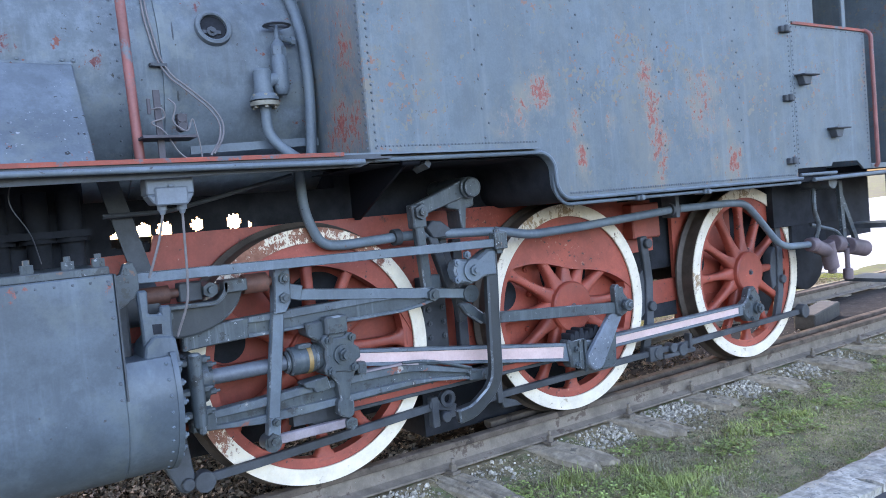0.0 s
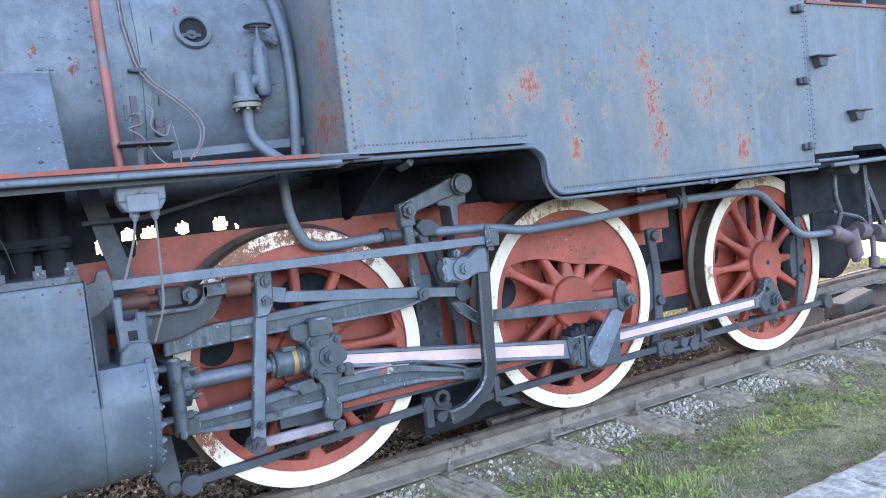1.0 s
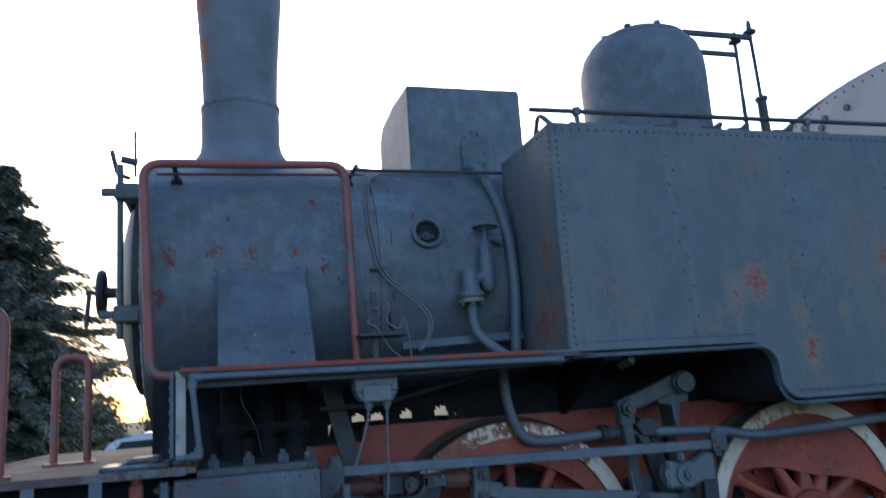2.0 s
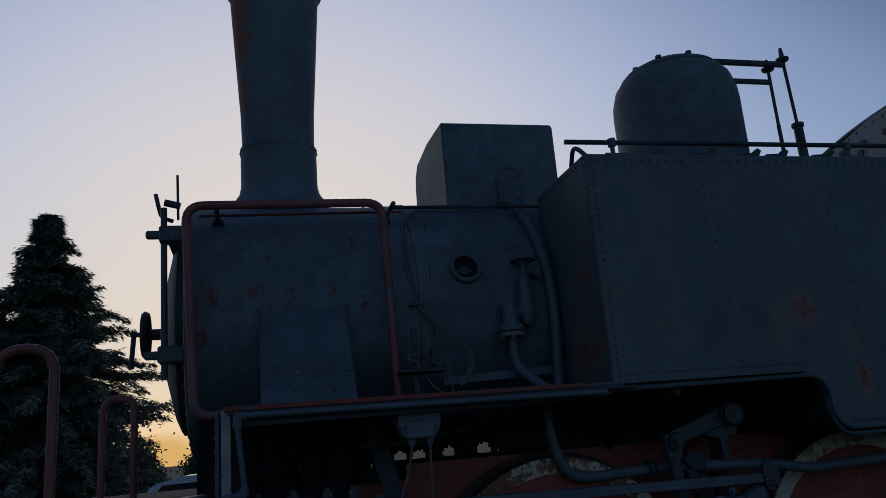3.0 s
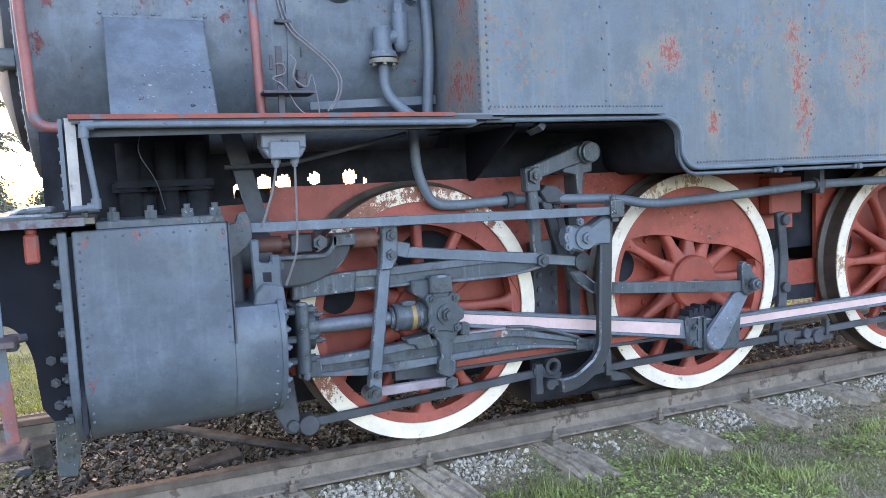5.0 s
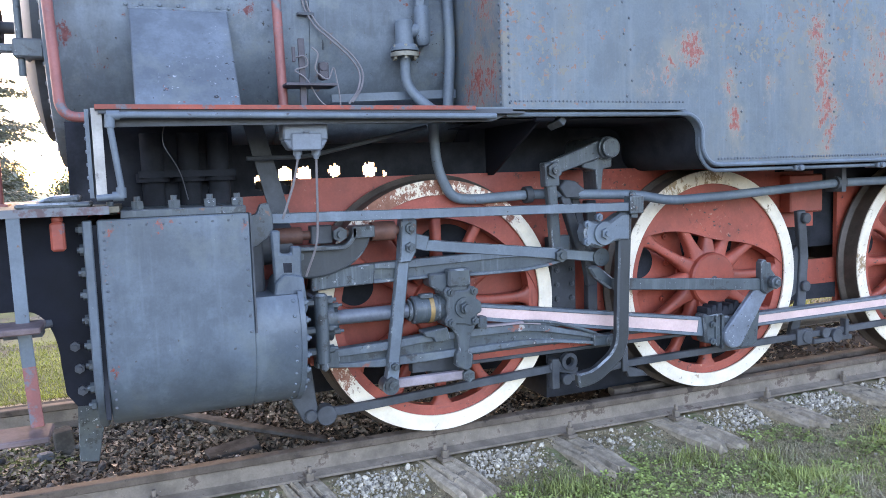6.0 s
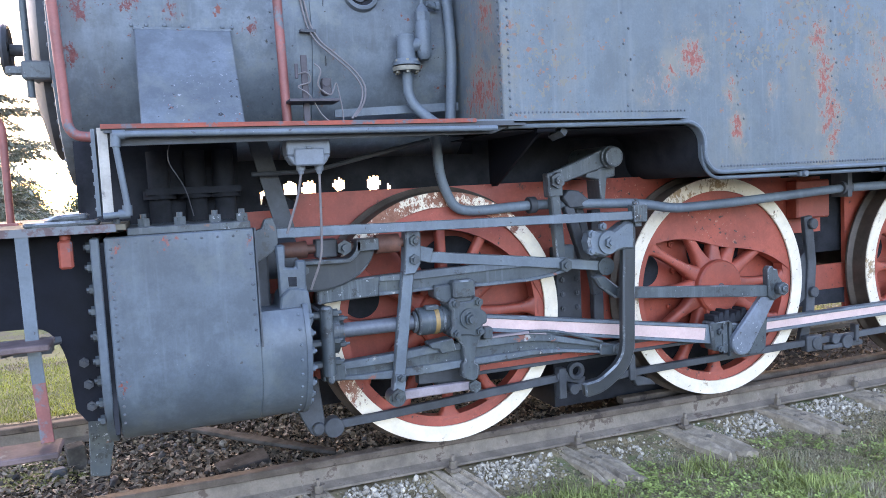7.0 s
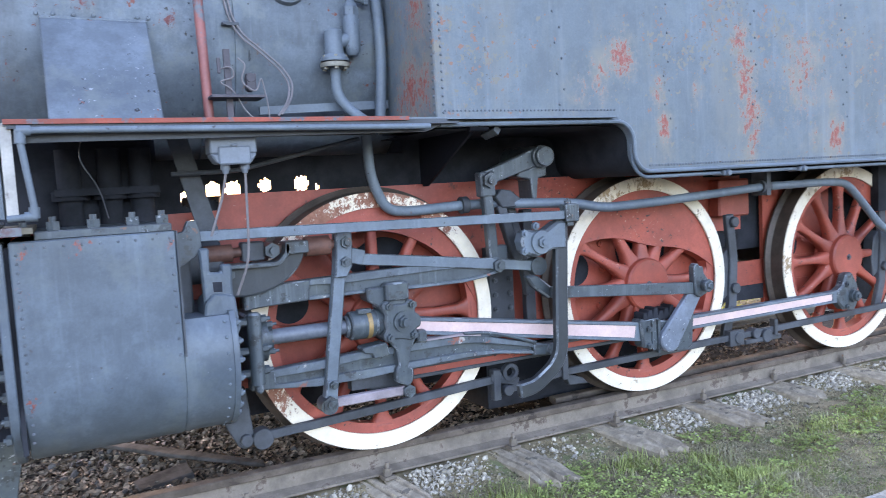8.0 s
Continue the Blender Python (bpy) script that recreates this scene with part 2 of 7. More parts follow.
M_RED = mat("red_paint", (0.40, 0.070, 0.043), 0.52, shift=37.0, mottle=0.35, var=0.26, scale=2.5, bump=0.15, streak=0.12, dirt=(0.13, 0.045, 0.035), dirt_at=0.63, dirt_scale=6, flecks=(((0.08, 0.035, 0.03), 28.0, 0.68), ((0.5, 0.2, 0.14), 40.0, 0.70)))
M_REDEDGE = mat("worn_red_edge", (0.34, 0.06, 0.035), 0.6, var=0.25, scale=6, dirt=(0.10, 0.105, 0.115), dirt_at=0.515, dirt_scale=5.0)
M_WHITE = mat("white_tyre_paint", (0.80, 0.67, 0.53), 0.55, var=0.10, scale=8, bump=0.15, dirt=(0.42, 0.29, 0.19), dirt_at=0.605, dirt_scale=9, spot_gain=0.30, spot_scale=30.0, spot_color=(0.33, 0.19, 0.10),
              spots=((0.0, -0.07, 0.62, 0.35), (-0.28, -0.07, 0.55, 0.3), (-0.62, -0.07, 0.0, 0.2)), flecks=(((0.22, 0.12, 0.08), 34.0, 0.672),))
M_WHITEWORN = mat("worn_white_tyre_paint", (0.85, 0.70, 0.54), 0.6, var=0.10, scale=8, bump=0.2, dirt=(0.28, 0.13, 0.07), dirt_at=0.63, dirt_scale=11, spot_gain=0.37, spot_scale=38.0,
                  spots=((0.05, -0.07, 0.62, 0.45), (-0.3, -0.07, 0.55, 0.45), (0.3, -0.07, 0.54, 0.38), (-0.55, -0.07, -0.28, 0.2)), spot_color=(0.27, 0.085, 0.045))
M_PINK = mat("faded_pink_white_paint", (0.70, 0.455, 0.41), 0.5, var=0.1, scale=5, bump=0.1, dirt=(0.42, 0.34, 0.32), dirt_at=0.66, dirt_scale=8)
M_DULLPINK = mat("dull_pink_paint", (0.30, 0.235, 0.24), 0.55, var=0.25, scale=7, bump=0.2, dirt=(0.12, 0.10, 0.10), dirt_at=0.6, dirt_scale=9)
M_TREAD = mat("rusty_tyre_steel", (0.105, 0.076, 0.06), 0.55, 0.3, var=0.35, scale=5, bump=0.2)
M_RAIL = mat("rusty_rail_steel", (0.215, 0.168, 0.132), 0.7, 0.05, spec=0.25, var=0.3, scale=6, bump=0.3, dirt=(0.13, 0.09, 0.07), dirt_at=0.56, dirt_scale=6, flecks=(((0.34, 0.30, 0.27), 60.0, 0.725),))
M_RAILHEAD = mat("brown_rail_head", (0.135, 0.10, 0.078), 0.85, 0.0, spec=0.06, var=0.3, scale=7, bump=0.3, dirt=(0.075, 0.055, 0.045), dirt_at=0.56, dirt_scale=6, flecks=(((0.34, 0.30, 0.27), 60.0, 0.725),))
M_SLEEPER = mat("weathered_sleeper_wood", (0.43, 0.335, 0.245), 0.92, spec=0.2, var=0.4, scale=9, bump=1.0, grain=45, dirt=(0.20, 0.165, 0.13), dirt_at=0.57, dirt_scale=9, each=0.15, mottle=0.5)
M_STONE = mat("ballast_stone", (0.40, 0.335, 0.262), 0.85, var=0.3, scale=20, bump=0.4, island=0.45)
M_LITTER = mat("dry_leaf", (0.195, 0.148, 0.105), 0.8, var=0.4, scale=14, bump=0.3, island=0.85)
M_OILY_SHADED = mat("oily_shaded_earth", (0.019, 0.0155, 0.0125), 0.95, var=0.6, scale=9, bump=1.0, grain=60, spec=0.15, dirt=(0.045, 0.036, 0.027), dirt_at=0.55, dirt_scale=14)
M_GRASS = mat("grass_blade", (0.275, 0.30, 0.085), 0.6, var=0.35, scale=1.6, bump=0.0, island=0.4, dirt=(0.34, 0.275, 0.165), dirt_at=0.50, dirt_scale=2.2)
M_LAWN = mat("far_lawn", (0.105, 0.105, 0.022), 0.9, var=0.35, scale=0.8, bump=0.8, grain=30, dirt=(0.095, 0.075, 0.04), dirt_at=0.50, dirt_scale=0.6)
M_EARTH = mat("track_earth", (0.29, 0.21, 0.118), 0.95, var=0.4, scale=6, bump=0.9, grain=60, dirt=(0.17, 0.175, 0.075), dirt_at=0.53, dirt_scale=4, flecks=(((0.46, 0.42, 0.36), 50.0, 0.70), ((0.10, 0.08, 0.06), 40.0, 0.69)))
M_KERB = mat("rough_kerb_stone", (0.41, 0.36, 0.30), 0.92, var=0.45, scale=22, bump=1.0, grain=70, each=0.1, dirt=(0.20, 0.19, 0.17), dirt_at=0.55, dirt_scale=30, mottle=0.5, flecks=(((0.62, 0.60, 0.56), 40.0, 0.68),))
M_ROAD = mat("pale_gravel", (0.50, 0.47, 0.42), 0.9, var=0.2, scale=2, bump=0.5, grain=80)
M_ASPHALT = mat("asphalt", (0.06, 0.06, 0.062), 0.9, var=0.3, scale=3, bump=0.6, grain=120)
M_BARK = mat("bark", (0.09, 0.07, 0.05), 0.9, var=0.4, scale=8, bump=0.8)
M_NEEDLE = mat("conifer_needles", (0.19, 0.21, 0.16), 0.7, var=0.3, scale=1.0, bump=0, island=0.5)
M_LEAF = mat("autumn_leaf", (0.13, 0.13, 0.06), 0.7, var=0.4, scale=0.8, bump=0, island=0.5)
M_DECK = mat("weathered_deck_plate", (0.15, 0.125, 0.09), 0.85, spec=0.15, var=0.25, scale=5, bump=0.4, dirt=(0.08, 0.065, 0.05), dirt_at=0.55)
M_PLASTIC = mat("grey_plastic", (0.165, 0.19, 0.215), 0.5, var=0.1, scale=8, bump=0.05)
M_CABLE = mat("pale_cable", (0.19, 0.16, 0.155), 0.6, var=0.15, scale=12, bump=0.05)
M_BRASS = mat("tarnished_brass", (0.22, 0.195, 0.15), 0.55, 0.1, var=0.3, scale=15, bump=0.15)
M_COLLAR = mat("orange_brass_band", (0.36, 0.20, 0.075), 0.5, var=0.3, scale=12, bump=0.15)
M_REDRAIL = mat("red_and_grey_handrail", (0.31, 0.092, 0.078), 0.5, var=0.25, scale=4, bump=0.1, dirt=(0.13, 0.145, 0.16), dirt_at=0.56, dirt_scale=3.4)
M_CAR = mat("silver_car_paint", (0.62, 0.63, 0.64), 0.3, 0.3, var=0.04, scale=2, bump=0)
M_GLASS = mat("dark_glass", (0.03, 0.035, 0.04), 0.1, var=0.1, bump=0)
M_RUBBER = mat("rubber", (0.02, 0.02, 0.02), 0.8, var=0.2, bump=0.1)
# the yellow of backlit blades is put into this grass colour
M_YELLOW = mat("sunlit_yellow_grass", (0.31, 0.315, 0.05), 0.8, var=0.3, dirt=(0.24, 0.18, 0.09), dirt_at=0.50, dirt_scale=1.2, scale=3, bump=0, island=0.3)

WORN = {M_GEAR, M_GREY, M_GRIMY}


# ---- mesh helpers ----
def box(bm, x0, x1, y0, y1, z0, z1):
    r = bmesh.ops.create_cube(bm, size=1.0)
    m = Matrix.LocRotScale(((x0 + x1) / 2, (y0 + y1) / 2, (z0 + z1) / 2), None, (abs(x1 - x0), abs(y1 - y0), abs(z1 - z0)))
    bmesh.ops.transform(bm, matrix=m, verts=r["verts"])
    return r["verts"]


def prism(bm, pts, a, b, plane="xz"):
    """A polygon in a plane (xz, yz or xy), drawn out along the third axis from a to b."""
    def at(p, d):
        return {"xz": (p[0], d, p[1]), "yz": (d, p[0], p[1]), "xy": (p[0], p[1], d)}[plane]
    low = [bm.verts.new(at(p, a)) for p in pts]
    high = [bm.verts.new(at(p, b)) for p in pts]
    n = len(pts)
    bm.faces.new(low)
    bm.faces.new(high[::-1])
    for i in range(n):
        bm.faces.new((low[i], low[(i + 1) % n], high[(i + 1) % n], high[i]))


def rod(bm, p, q, r, seg=20, r2=None):
    p, q = Vector(p), Vector(q)
    d = q - p
    m = Matrix.Translation((p + q) / 2) @ d.to_track_quat("Z", "Y").to_matrix().to_4x4()
    bmesh.ops.create_cone(bm, cap_ends=True, segments=seg, radius1=r, radius2=r if r2 is None else r2, depth=d.length, matrix=m)


def lathe(bm, profile, axis, c, seg=48, close=False):
    """Turn a profile of (radius, height) round an axis through c."""
    rings = []
    for r, h in profile:
        ring = []
        for i in range(seg):
            a = 2 * math.pi * i / seg
            u, v = r * math.cos(a), r * math.sin(a)
            p = {"x": (h, u, v), "y": (u, h, v), "z": (u, v, h)}[axis]
            ring.append(bm.verts.new((p[0] + c[0], p[1] + c[1], p[2] + c[2])))
        rings.append(ring)
    pairs = list(zip(rings, rings[1:]))
    if close:
        pairs.append((rings[-1], rings[0]))
    for s, t in pairs:
        for i in range(seg):
            bm.faces.new((s[i], s[(i + 1) % seg], t[(i + 1) % seg], t[i]))
    if not close:
        for ring in (rings[0], rings[-1]):
            bm.faces.new(ring)


def rounded(pts, bend, steps=6):
    pts = [Vector(p) for p in pts]
    out = [pts[0]]
    for a, b, c in zip(pts, pts[1:], pts[2:]):
        r = min(bend, (a - b).length * 0.49, (c - b).length * 0.49)
        p, q = b + (a - b).normalized() * r, b + (c - b).normalized() * r
        for i in range(steps + 1):
            t = i / steps
            out.append(p * (1 - t) ** 2 + b * 2 * t * (1 - t) + q * t * t)
    return out + [pts[-1]]


def tube(bm, pts, r, bend=0.06, seg=10):
    path = rounded(pts, bend)
    rings, side = [], None
    for i, p in enumerate(path):
        d = (path[min(i + 1, len(path) - 1)] - path[max(i - 1, 0)]).normalized()
        if side is None:
            side = d.orthogonal().normalized()
        side = (side - d * side.dot(d)).normalized()
        up = d.cross(side)
        rings.append([bm.verts.new(p + (side * math.cos(2 * math.pi * k / seg) + up * math.sin(2 * math.pi * k / seg)) * r) for k in range(seg)])
    for s, t in zip(rings, rings[1:]):
        for k in range(seg):
            bm.faces.new((s[k], s[(k + 1) % seg], t[(k + 1) % seg], t[k]))
    bm.faces.new(rings[0])
    bm.faces.new(rings[-1][::-1])


def strap(bm, pts, h, y0, y1):
    """A flat bar of height h that follows points in the xz plane."""
    top, low = [], []
    for i, p in enumerate(pts):
        a, b = Vector(pts[max(i - 1, 0)]), Vector(pts[min(i + 1, len(pts) - 1)])
        d = (b - a).normalized()
        n = Vector((-d.y, d.x)) * h / 2
        top.append(Vector(p) + n)
        low.append(Vector(p) - n)
    prism(bm, low + top[::-1], y0, y1)


def band(bm, upper, lower, y0, y1):
    """A plate between an upper and a lower line in the xz plane."""
    prism(bm, list(lower) + list(upper)[::-1], y0, y1)


def nut(bm, p, axis, r=0.018, h=0.016, stud=True):
    a = {"x": Vector((1, 0, 0)), "y": Vector((0, 1, 0)), "z": Vector((0, 0, 1))}[axis[-1]] * (-1 if axis[0] == "-" else 1)
    p = Vector(p)
    rod(bm, p, p + a * h, r, 6)
    if stud:
        rod(bm, p + a * h, p + a * h * 1.6, r * 0.5, 8)


def rivet(bm, p, n, r=0.009):
    """A low round rivet head on a surface with the normal n."""
    p, n = Vector(p), Vector(n).normalized()
    u = n.orthogonal().normalized()
    v = n.cross(u)
    ring = [bm.verts.new(p + (u * math.cos(k * math.pi / 3) + v * math.sin(k * math.pi / 3)) * r) for k in range(6)]
    cap = [bm.verts.new(p + n * r * 0.6 + (u * math.cos(k * math.pi / 3) + v * math.sin(k * math.pi / 3)) * r * 0.55) for k in range(6)]
    for k in range(6):
        bm.faces.new((ring[k], ring[(k + 1) % 6], cap[(k + 1) % 6], cap[k]))
    bm.faces.new(cap)


def part(name, bm, material, parent=None, label="", bevel=0.0, kind="", smooth=True):
    """Links a bmesh as one mesh object, under a thing or a part where one is given."""
    bmesh.ops.recalc_face_normals(bm, faces=bm.faces)
    if bevel:
        sharp = [e for e in bm.edges if len(e.link_faces) == 2 and e.calc_face_angle() > 0.6]
        bmesh.ops.bevel(bm, geom=sharp, offset=bevel, segments=1, affect="EDGES", clamp_overlap=True, material=1 if material in WORN else -1)
    if smooth:
        for f in bm.faces:
            f.smooth = True
        for e in bm.edges:
            if len(e.link_faces) != 2 or e.calc_face_angle() > 0.55:
                e.smooth = False
    me = bpy.data.meshes.new(name)
    bm.to_mesh(me)
    bm.free()
    me.materials.append(material)
    if bevel and material in WORN:
        me.materials.append(M_EDGE)
    ob = new(name, me)
    if parent:
        ob.parent = parent
    return tagged(ob, label=label, kind=kind)


def B():
    return bmesh.new()
# ---- the locomotive ----
YC = 0.7525            # middle of the locomotive; the near rail lies along y = 0
Z_RAIL = -0.03         # top of the rails
Y_FAR = 1.525          # far rail
R_WHEEL = 0.665
Z_AXLE = Z_RAIL + R_WHEEL
AXLES = (0.012, 1.792, 3.676)
ZB, RB = 2.14, 0.715   # boiler axis and radius
YT = -0.524            # near side of tank and cab
YB = -0.60             # outer edge of the running board
loco = tagged(new("steam_locomotive"), "weathered blue-grey tank steam locomotive with red wheels and white-painted tyres", "locomotive")


def boiler_y(z):
    return YC - math.sqrt(max(0.0, RB ** 2 - (z - ZB) ** 2))


# smokebox
bm = B()
lathe(bm, [(RB - 0.03, -1.778), (RB - 0.005, -1.772), (RB + 0.004, -1.755), (RB + 0.004, -1.72), (RB, -1.715), (RB, -0.74), (RB - 0.03, -0.74)], "x", (0, YC, ZB), 96)
smokebox = part("smokebox", bm, M_BOILER, loco, "grey riveted smokebox with chipped paint")
bm = B()
for i in range(46):
    a = 2 * math.pi * i / 46
    rivet(bm, (-1.778, YC + 0.665 * math.cos(a), ZB + 0.665 * math.sin(a)), (-1, 0, 0), 0.013)
for i in range(60):
    a = 2 * math.pi * i / 60
    rivet(bm, (-0.79, YC + RB * math.cos(a), ZB + RB * math.sin(a)), (0, math.cos(a), math.sin(a)), 0.007)
part("rivets", bm, M_RIVET, smokebox, kind="stuff")
bm = B()
lathe(bm, [(0.575, -1.775), (0.575, -1.825), (0.56, -1.835), (0.50, -1.86), (0.30, -1.91), (0.0001, -1.93)], "x", (0, YC, ZB), 64)
part("smokebox_door", bm, M_DARK, smokebox, "dished grey smokebox door")
bm = B()
rod(bm, (-1.93, YC, ZB), (-2.02, YC, ZB), 0.032)
lathe(bm, [(0.105, -2.045), (0.125, -2.055), (0.135, -2.04), (0.125, -2.02), (0.105, -2.03)], "x", (0, YC, ZB), 32, True)
for i in range(5):
    a = 2 * math.pi * i / 5 + 0.3
    rod(bm, (-2.035, YC, ZB), (-2.035, YC + 0.115 * math.cos(a), ZB + 0.115 * math.sin(a)), 0.012, 8)
rod(bm, (-2.02, YC, ZB), (-2.12, YC, ZB + 0.005), 0.014)
rod(bm, (-2.10, YC, ZB + 0.02), (-2.115, YC, ZB - 0.19), 0.014, 10)
part("door_handwheel", bm, M_DARK, smokebox, "dark iron handwheel with a crank handle")
bm = B()
rod(bm, (-1.87, 0.15, 1.82), (-1.88, 0.15, 2.70), 0.016, 12)
part("hinge_rod", bm, M_GEAR, smokebox)
for z in (1.94, 2.555):
    bm = B()
    box(bm, -1.90, -1.775, 0.11, 0.20, z - 0.042, z + 0.042)
    box(bm, -1.965, -1.89, 0.125, 0.165, z - 0.02, z + 0.02)
    box(bm, -1.865, -1.835, 0.15, 0.55, z - 0.035, z + 0.035)
    part("door_hinge", bm, M_GEAR, smokebox, bevel=0.008)
bm = B()
tube(bm, [(-1.845, 0.25, 2.66), (-1.90, 0.22, 2.67), (-1.93, 0.22, 2.80)], 0.011, 0.03)
part("lamp_iron", bm, M_DARK, smokebox)
bm = B()
rod(bm, (-1.835, 0.42, 2.72), (-1.84, 0.42, 2.98), 0.007, 8)
rod(bm, (-1.90, 0.36, 2.80), (-1.82, 0.36, 2.78), 0.02, 10)
part("lamp_rod", bm, M_DARK, smokebox)

# boiler barrel
bm = B()
lathe(bm, [(RB - 0.04, -0.74), (RB + 0.006, -0.735), (RB + 0.006, 3.7), (RB - 0.04, 3.7)], "x", (0, YC, ZB), 96)
boiler = part("boiler", bm, M_BOILER, loco, "grey clad boiler barrel with bands")
for x in (-0.72, -0.575):
    bm = B()
    lathe(bm, [(RB + 0.004, x - 0.02), (RB + 0.014, x - 0.018), (RB + 0.014, x + 0.018), (RB + 0.004, x + 0.02)], "x", (0, YC, ZB), 96)
    part("boiler_band", bm, M_BOILER, boiler)
bm = B()
zc = 2.316
yc = boiler_y(zc)
nrm = Vector((0, yc - YC, zc - ZB)).normalized()
m = Matrix.Translation((-0.325, yc, zc)) @ nrm.to_track_quat("Z", "Y").to_matrix().to_4x4()
lathe(bm, [(0.066, -0.05), (0.066, 0.026), (0.073, 0.031), (0.088, 0.026), (0.093, 0.0), (0.093, -0.05)], "z", (0, 0, 0), 32, True)
bmesh.ops.transform(bm, matrix=m, verts=bm.verts)
washout = part("washout_flange", bm, M_BOILER, boiler)
# no hole is cut; a black disc gives its dark inside
bm = B()
rod(bm, (0, 0, -0.002), (0, 0, 0.006), 0.068, 32)
bmesh.ops.transform(bm, matrix=m, verts=bm.verts)
part("opening", bm, M_SOOT_SHADE, washout)
bm = B()
rod(bm, (-0.01, -0.02, 0.004), (-0.01, -0.02, 0.018), 0.026, 8)
rod(bm, (-0.01, -0.02, 0.018), (-0.01, -0.02, 0.03), 0.010, 8)
box(bm, -0.055, 0.035, -0.03, -0.012, 0.006, 0.013)
bmesh.ops.transform(bm, matrix=m, verts=bm.verts)
part("plug", bm, M_DARK, washout)

# chimney
bm = B()
lathe(bm, [(0.20, 2.70), (0.33, 2.82), (0.285, 2.90), (0.245, 2.96), (0.232, 3.02), (0.232, 3.23), (0.236, 3.235), (0.236, 3.26), (0.222, 3.268), (0.222, 3.31),
           (0.228, 3.5), (0.262, 4.0), (0.285, 4.35), (0.31, 4.37), (0.31, 4.45), (0.25, 4.45), (0.2, 3.4), (0.19, 2.72)], "z", (-1.27, YC, 0), 64, True)
chimney = part("chimney", bm, mat("chimney_paint", (0.17, 0.188, 0.203), 0.68, spec=0.3, var=0.25, scale=2, streak=0.1, bump=0.12, spot_gain=0.40, spot_color=(0.34, 0.09, 0.04), spots=((-1.54, 0.66, 3.95, 0.34), (-1.54, 0.66, 4.25, 0.4), (-1.5, 0.66, 3.6, 0.2), (-1.3, 0.5, 4.3, 0.12))), loco, "flared grey chimney with rust on its side")
bm = B()
for i in range(22):
    a = 2 * math.pi * i / 22
    rivet(bm, (-1.27 + 0.237 * math.cos(a), YC + 0.237 * math.sin(a), 3.247), (math.cos(a), math.sin(a), 0), 0.007)
part("rivets", bm, M_RIVET, chimney, kind="stuff")

# sandbox
bm = B()
prof = [(0.40, 2.6), (0.40, 3.31), (0.42, 3.335), (0.80, 3.36), (1.14, 3.335), (1.22, 3.27), (1.25, 3.18), (1.25, 2.6)]
prism(bm, prof, -0.30, 0.435, "yz")
sandbox = part("sandbox", bm, M_BOILER, loco, "grey box-shaped sandbox on the boiler", bevel=0.012)
bm = B()
pts = [(0.085 * math.cos(a) + 0.10, 2.90 + 0.15 * math.sin(a)) for a in [2 * math.pi * k / 24 for k in range(24)]]
prism(bm, pts, 0.385, 0.402)
for k in range(11):
    a = 2 * math.pi * k / 11
    nut(bm, (0.10 + 0.07 * math.cos(a), 0.386, 2.90 + 0.13 * math.sin(a)), "-y", 0.011, 0.009, False)
part("cover_plate", bm, M_BOILER, sandbox, "oval bolted cover plate")
bm = B()
tube(bm, [(0.04, 0.40, 2.80), (0.065, 0.30, 2.78), (0.10, 0.12, 2.58), (0.125, 0.0, 2.32), (0.135, -0.01, 2.0), (0.105, -0.01, 1.62)], 0.028, 0.12, 14)
part("sand_pipe", bm, M_GREY, sandbox, "thick grey sand pipe down the boiler side")

# dome with its safety valve levers
bm = B()
lathe(bm, [(0.42, 2.7), (0.438, 3.0), (0.444, 3.60), (0.438, 3.69), (0.41, 3.79), (0.35, 3.87), (0.25, 3.94), (0.14, 3.98), (0.06, 3.99), (0.05, 4.02), (0.0001, 4.025)], "z", (1.57, YC, 0), 64)
dome = part("steam_dome", bm, M_BOILER, loco, "rounded grey steam dome")
bm = B()
lathe(bm, [(0.33, 3.878), (0.362, 3.860), (0.33, 3.895)], "z", (1.57, YC, 0), 48, True)
for k in range(8):
    a = 2 * math.pi * k / 8
    nut(bm, (1.57 + 0.27 * math.cos(a), YC + 0.27 * math.sin(a), 3.925), "z", 0.022, 0.02, False)
part("dome_ring", bm, M_BOILER, dome)
bm = B()
rod(bm, (2.575, 0.74, 2.75), (2.575, 0.74, 3.50), 0.034, 16)
rod(bm, (2.575, 0.74, 3.50), (2.575, 0.74, 3.53), 0.045, 16)
rod(bm, (2.575, 0.74, 3.5), (2.56, 0.74, 4.09), 0.013, 10)
lathe(bm, [(0.01, 4.04), (0.045, 4.05), (0.05, 4.07), (0.02, 4.085), (0.012, 4.16), (0.0001, 4.165)], "z", (2.56, 0.74, 0), 16)
box(bm, 1.95, 2.57, 0.725, 0.755, 4.0, 4.04)
part("safety_valve", bm, M_DARK, dome, "dark safety valve spring and lever", bevel=0.003)
bm = B()
rod(bm, (2.45, 0.79, 2.75), (2.45, 0.79, 3.54), 0.015, 12)
rod(bm, (2.45, 0.79, 3.5), (2.455, 0.79, 4.02), 0.013, 10)
lathe(bm, [(0.01, 3.98), (0.045, 3.99), (0.05, 4.01), (0.02, 4.025), (0.012, 4.08), (0.0001, 4.085)], "z", (2.455, 0.79, 0), 16)
box(bm, 1.95, 2.46, 0.775, 0.805, 3.875, 3.91)
part("safety_valve", bm, M_DARK, dome, "dark safety valve spring and lever", bevel=0.003)


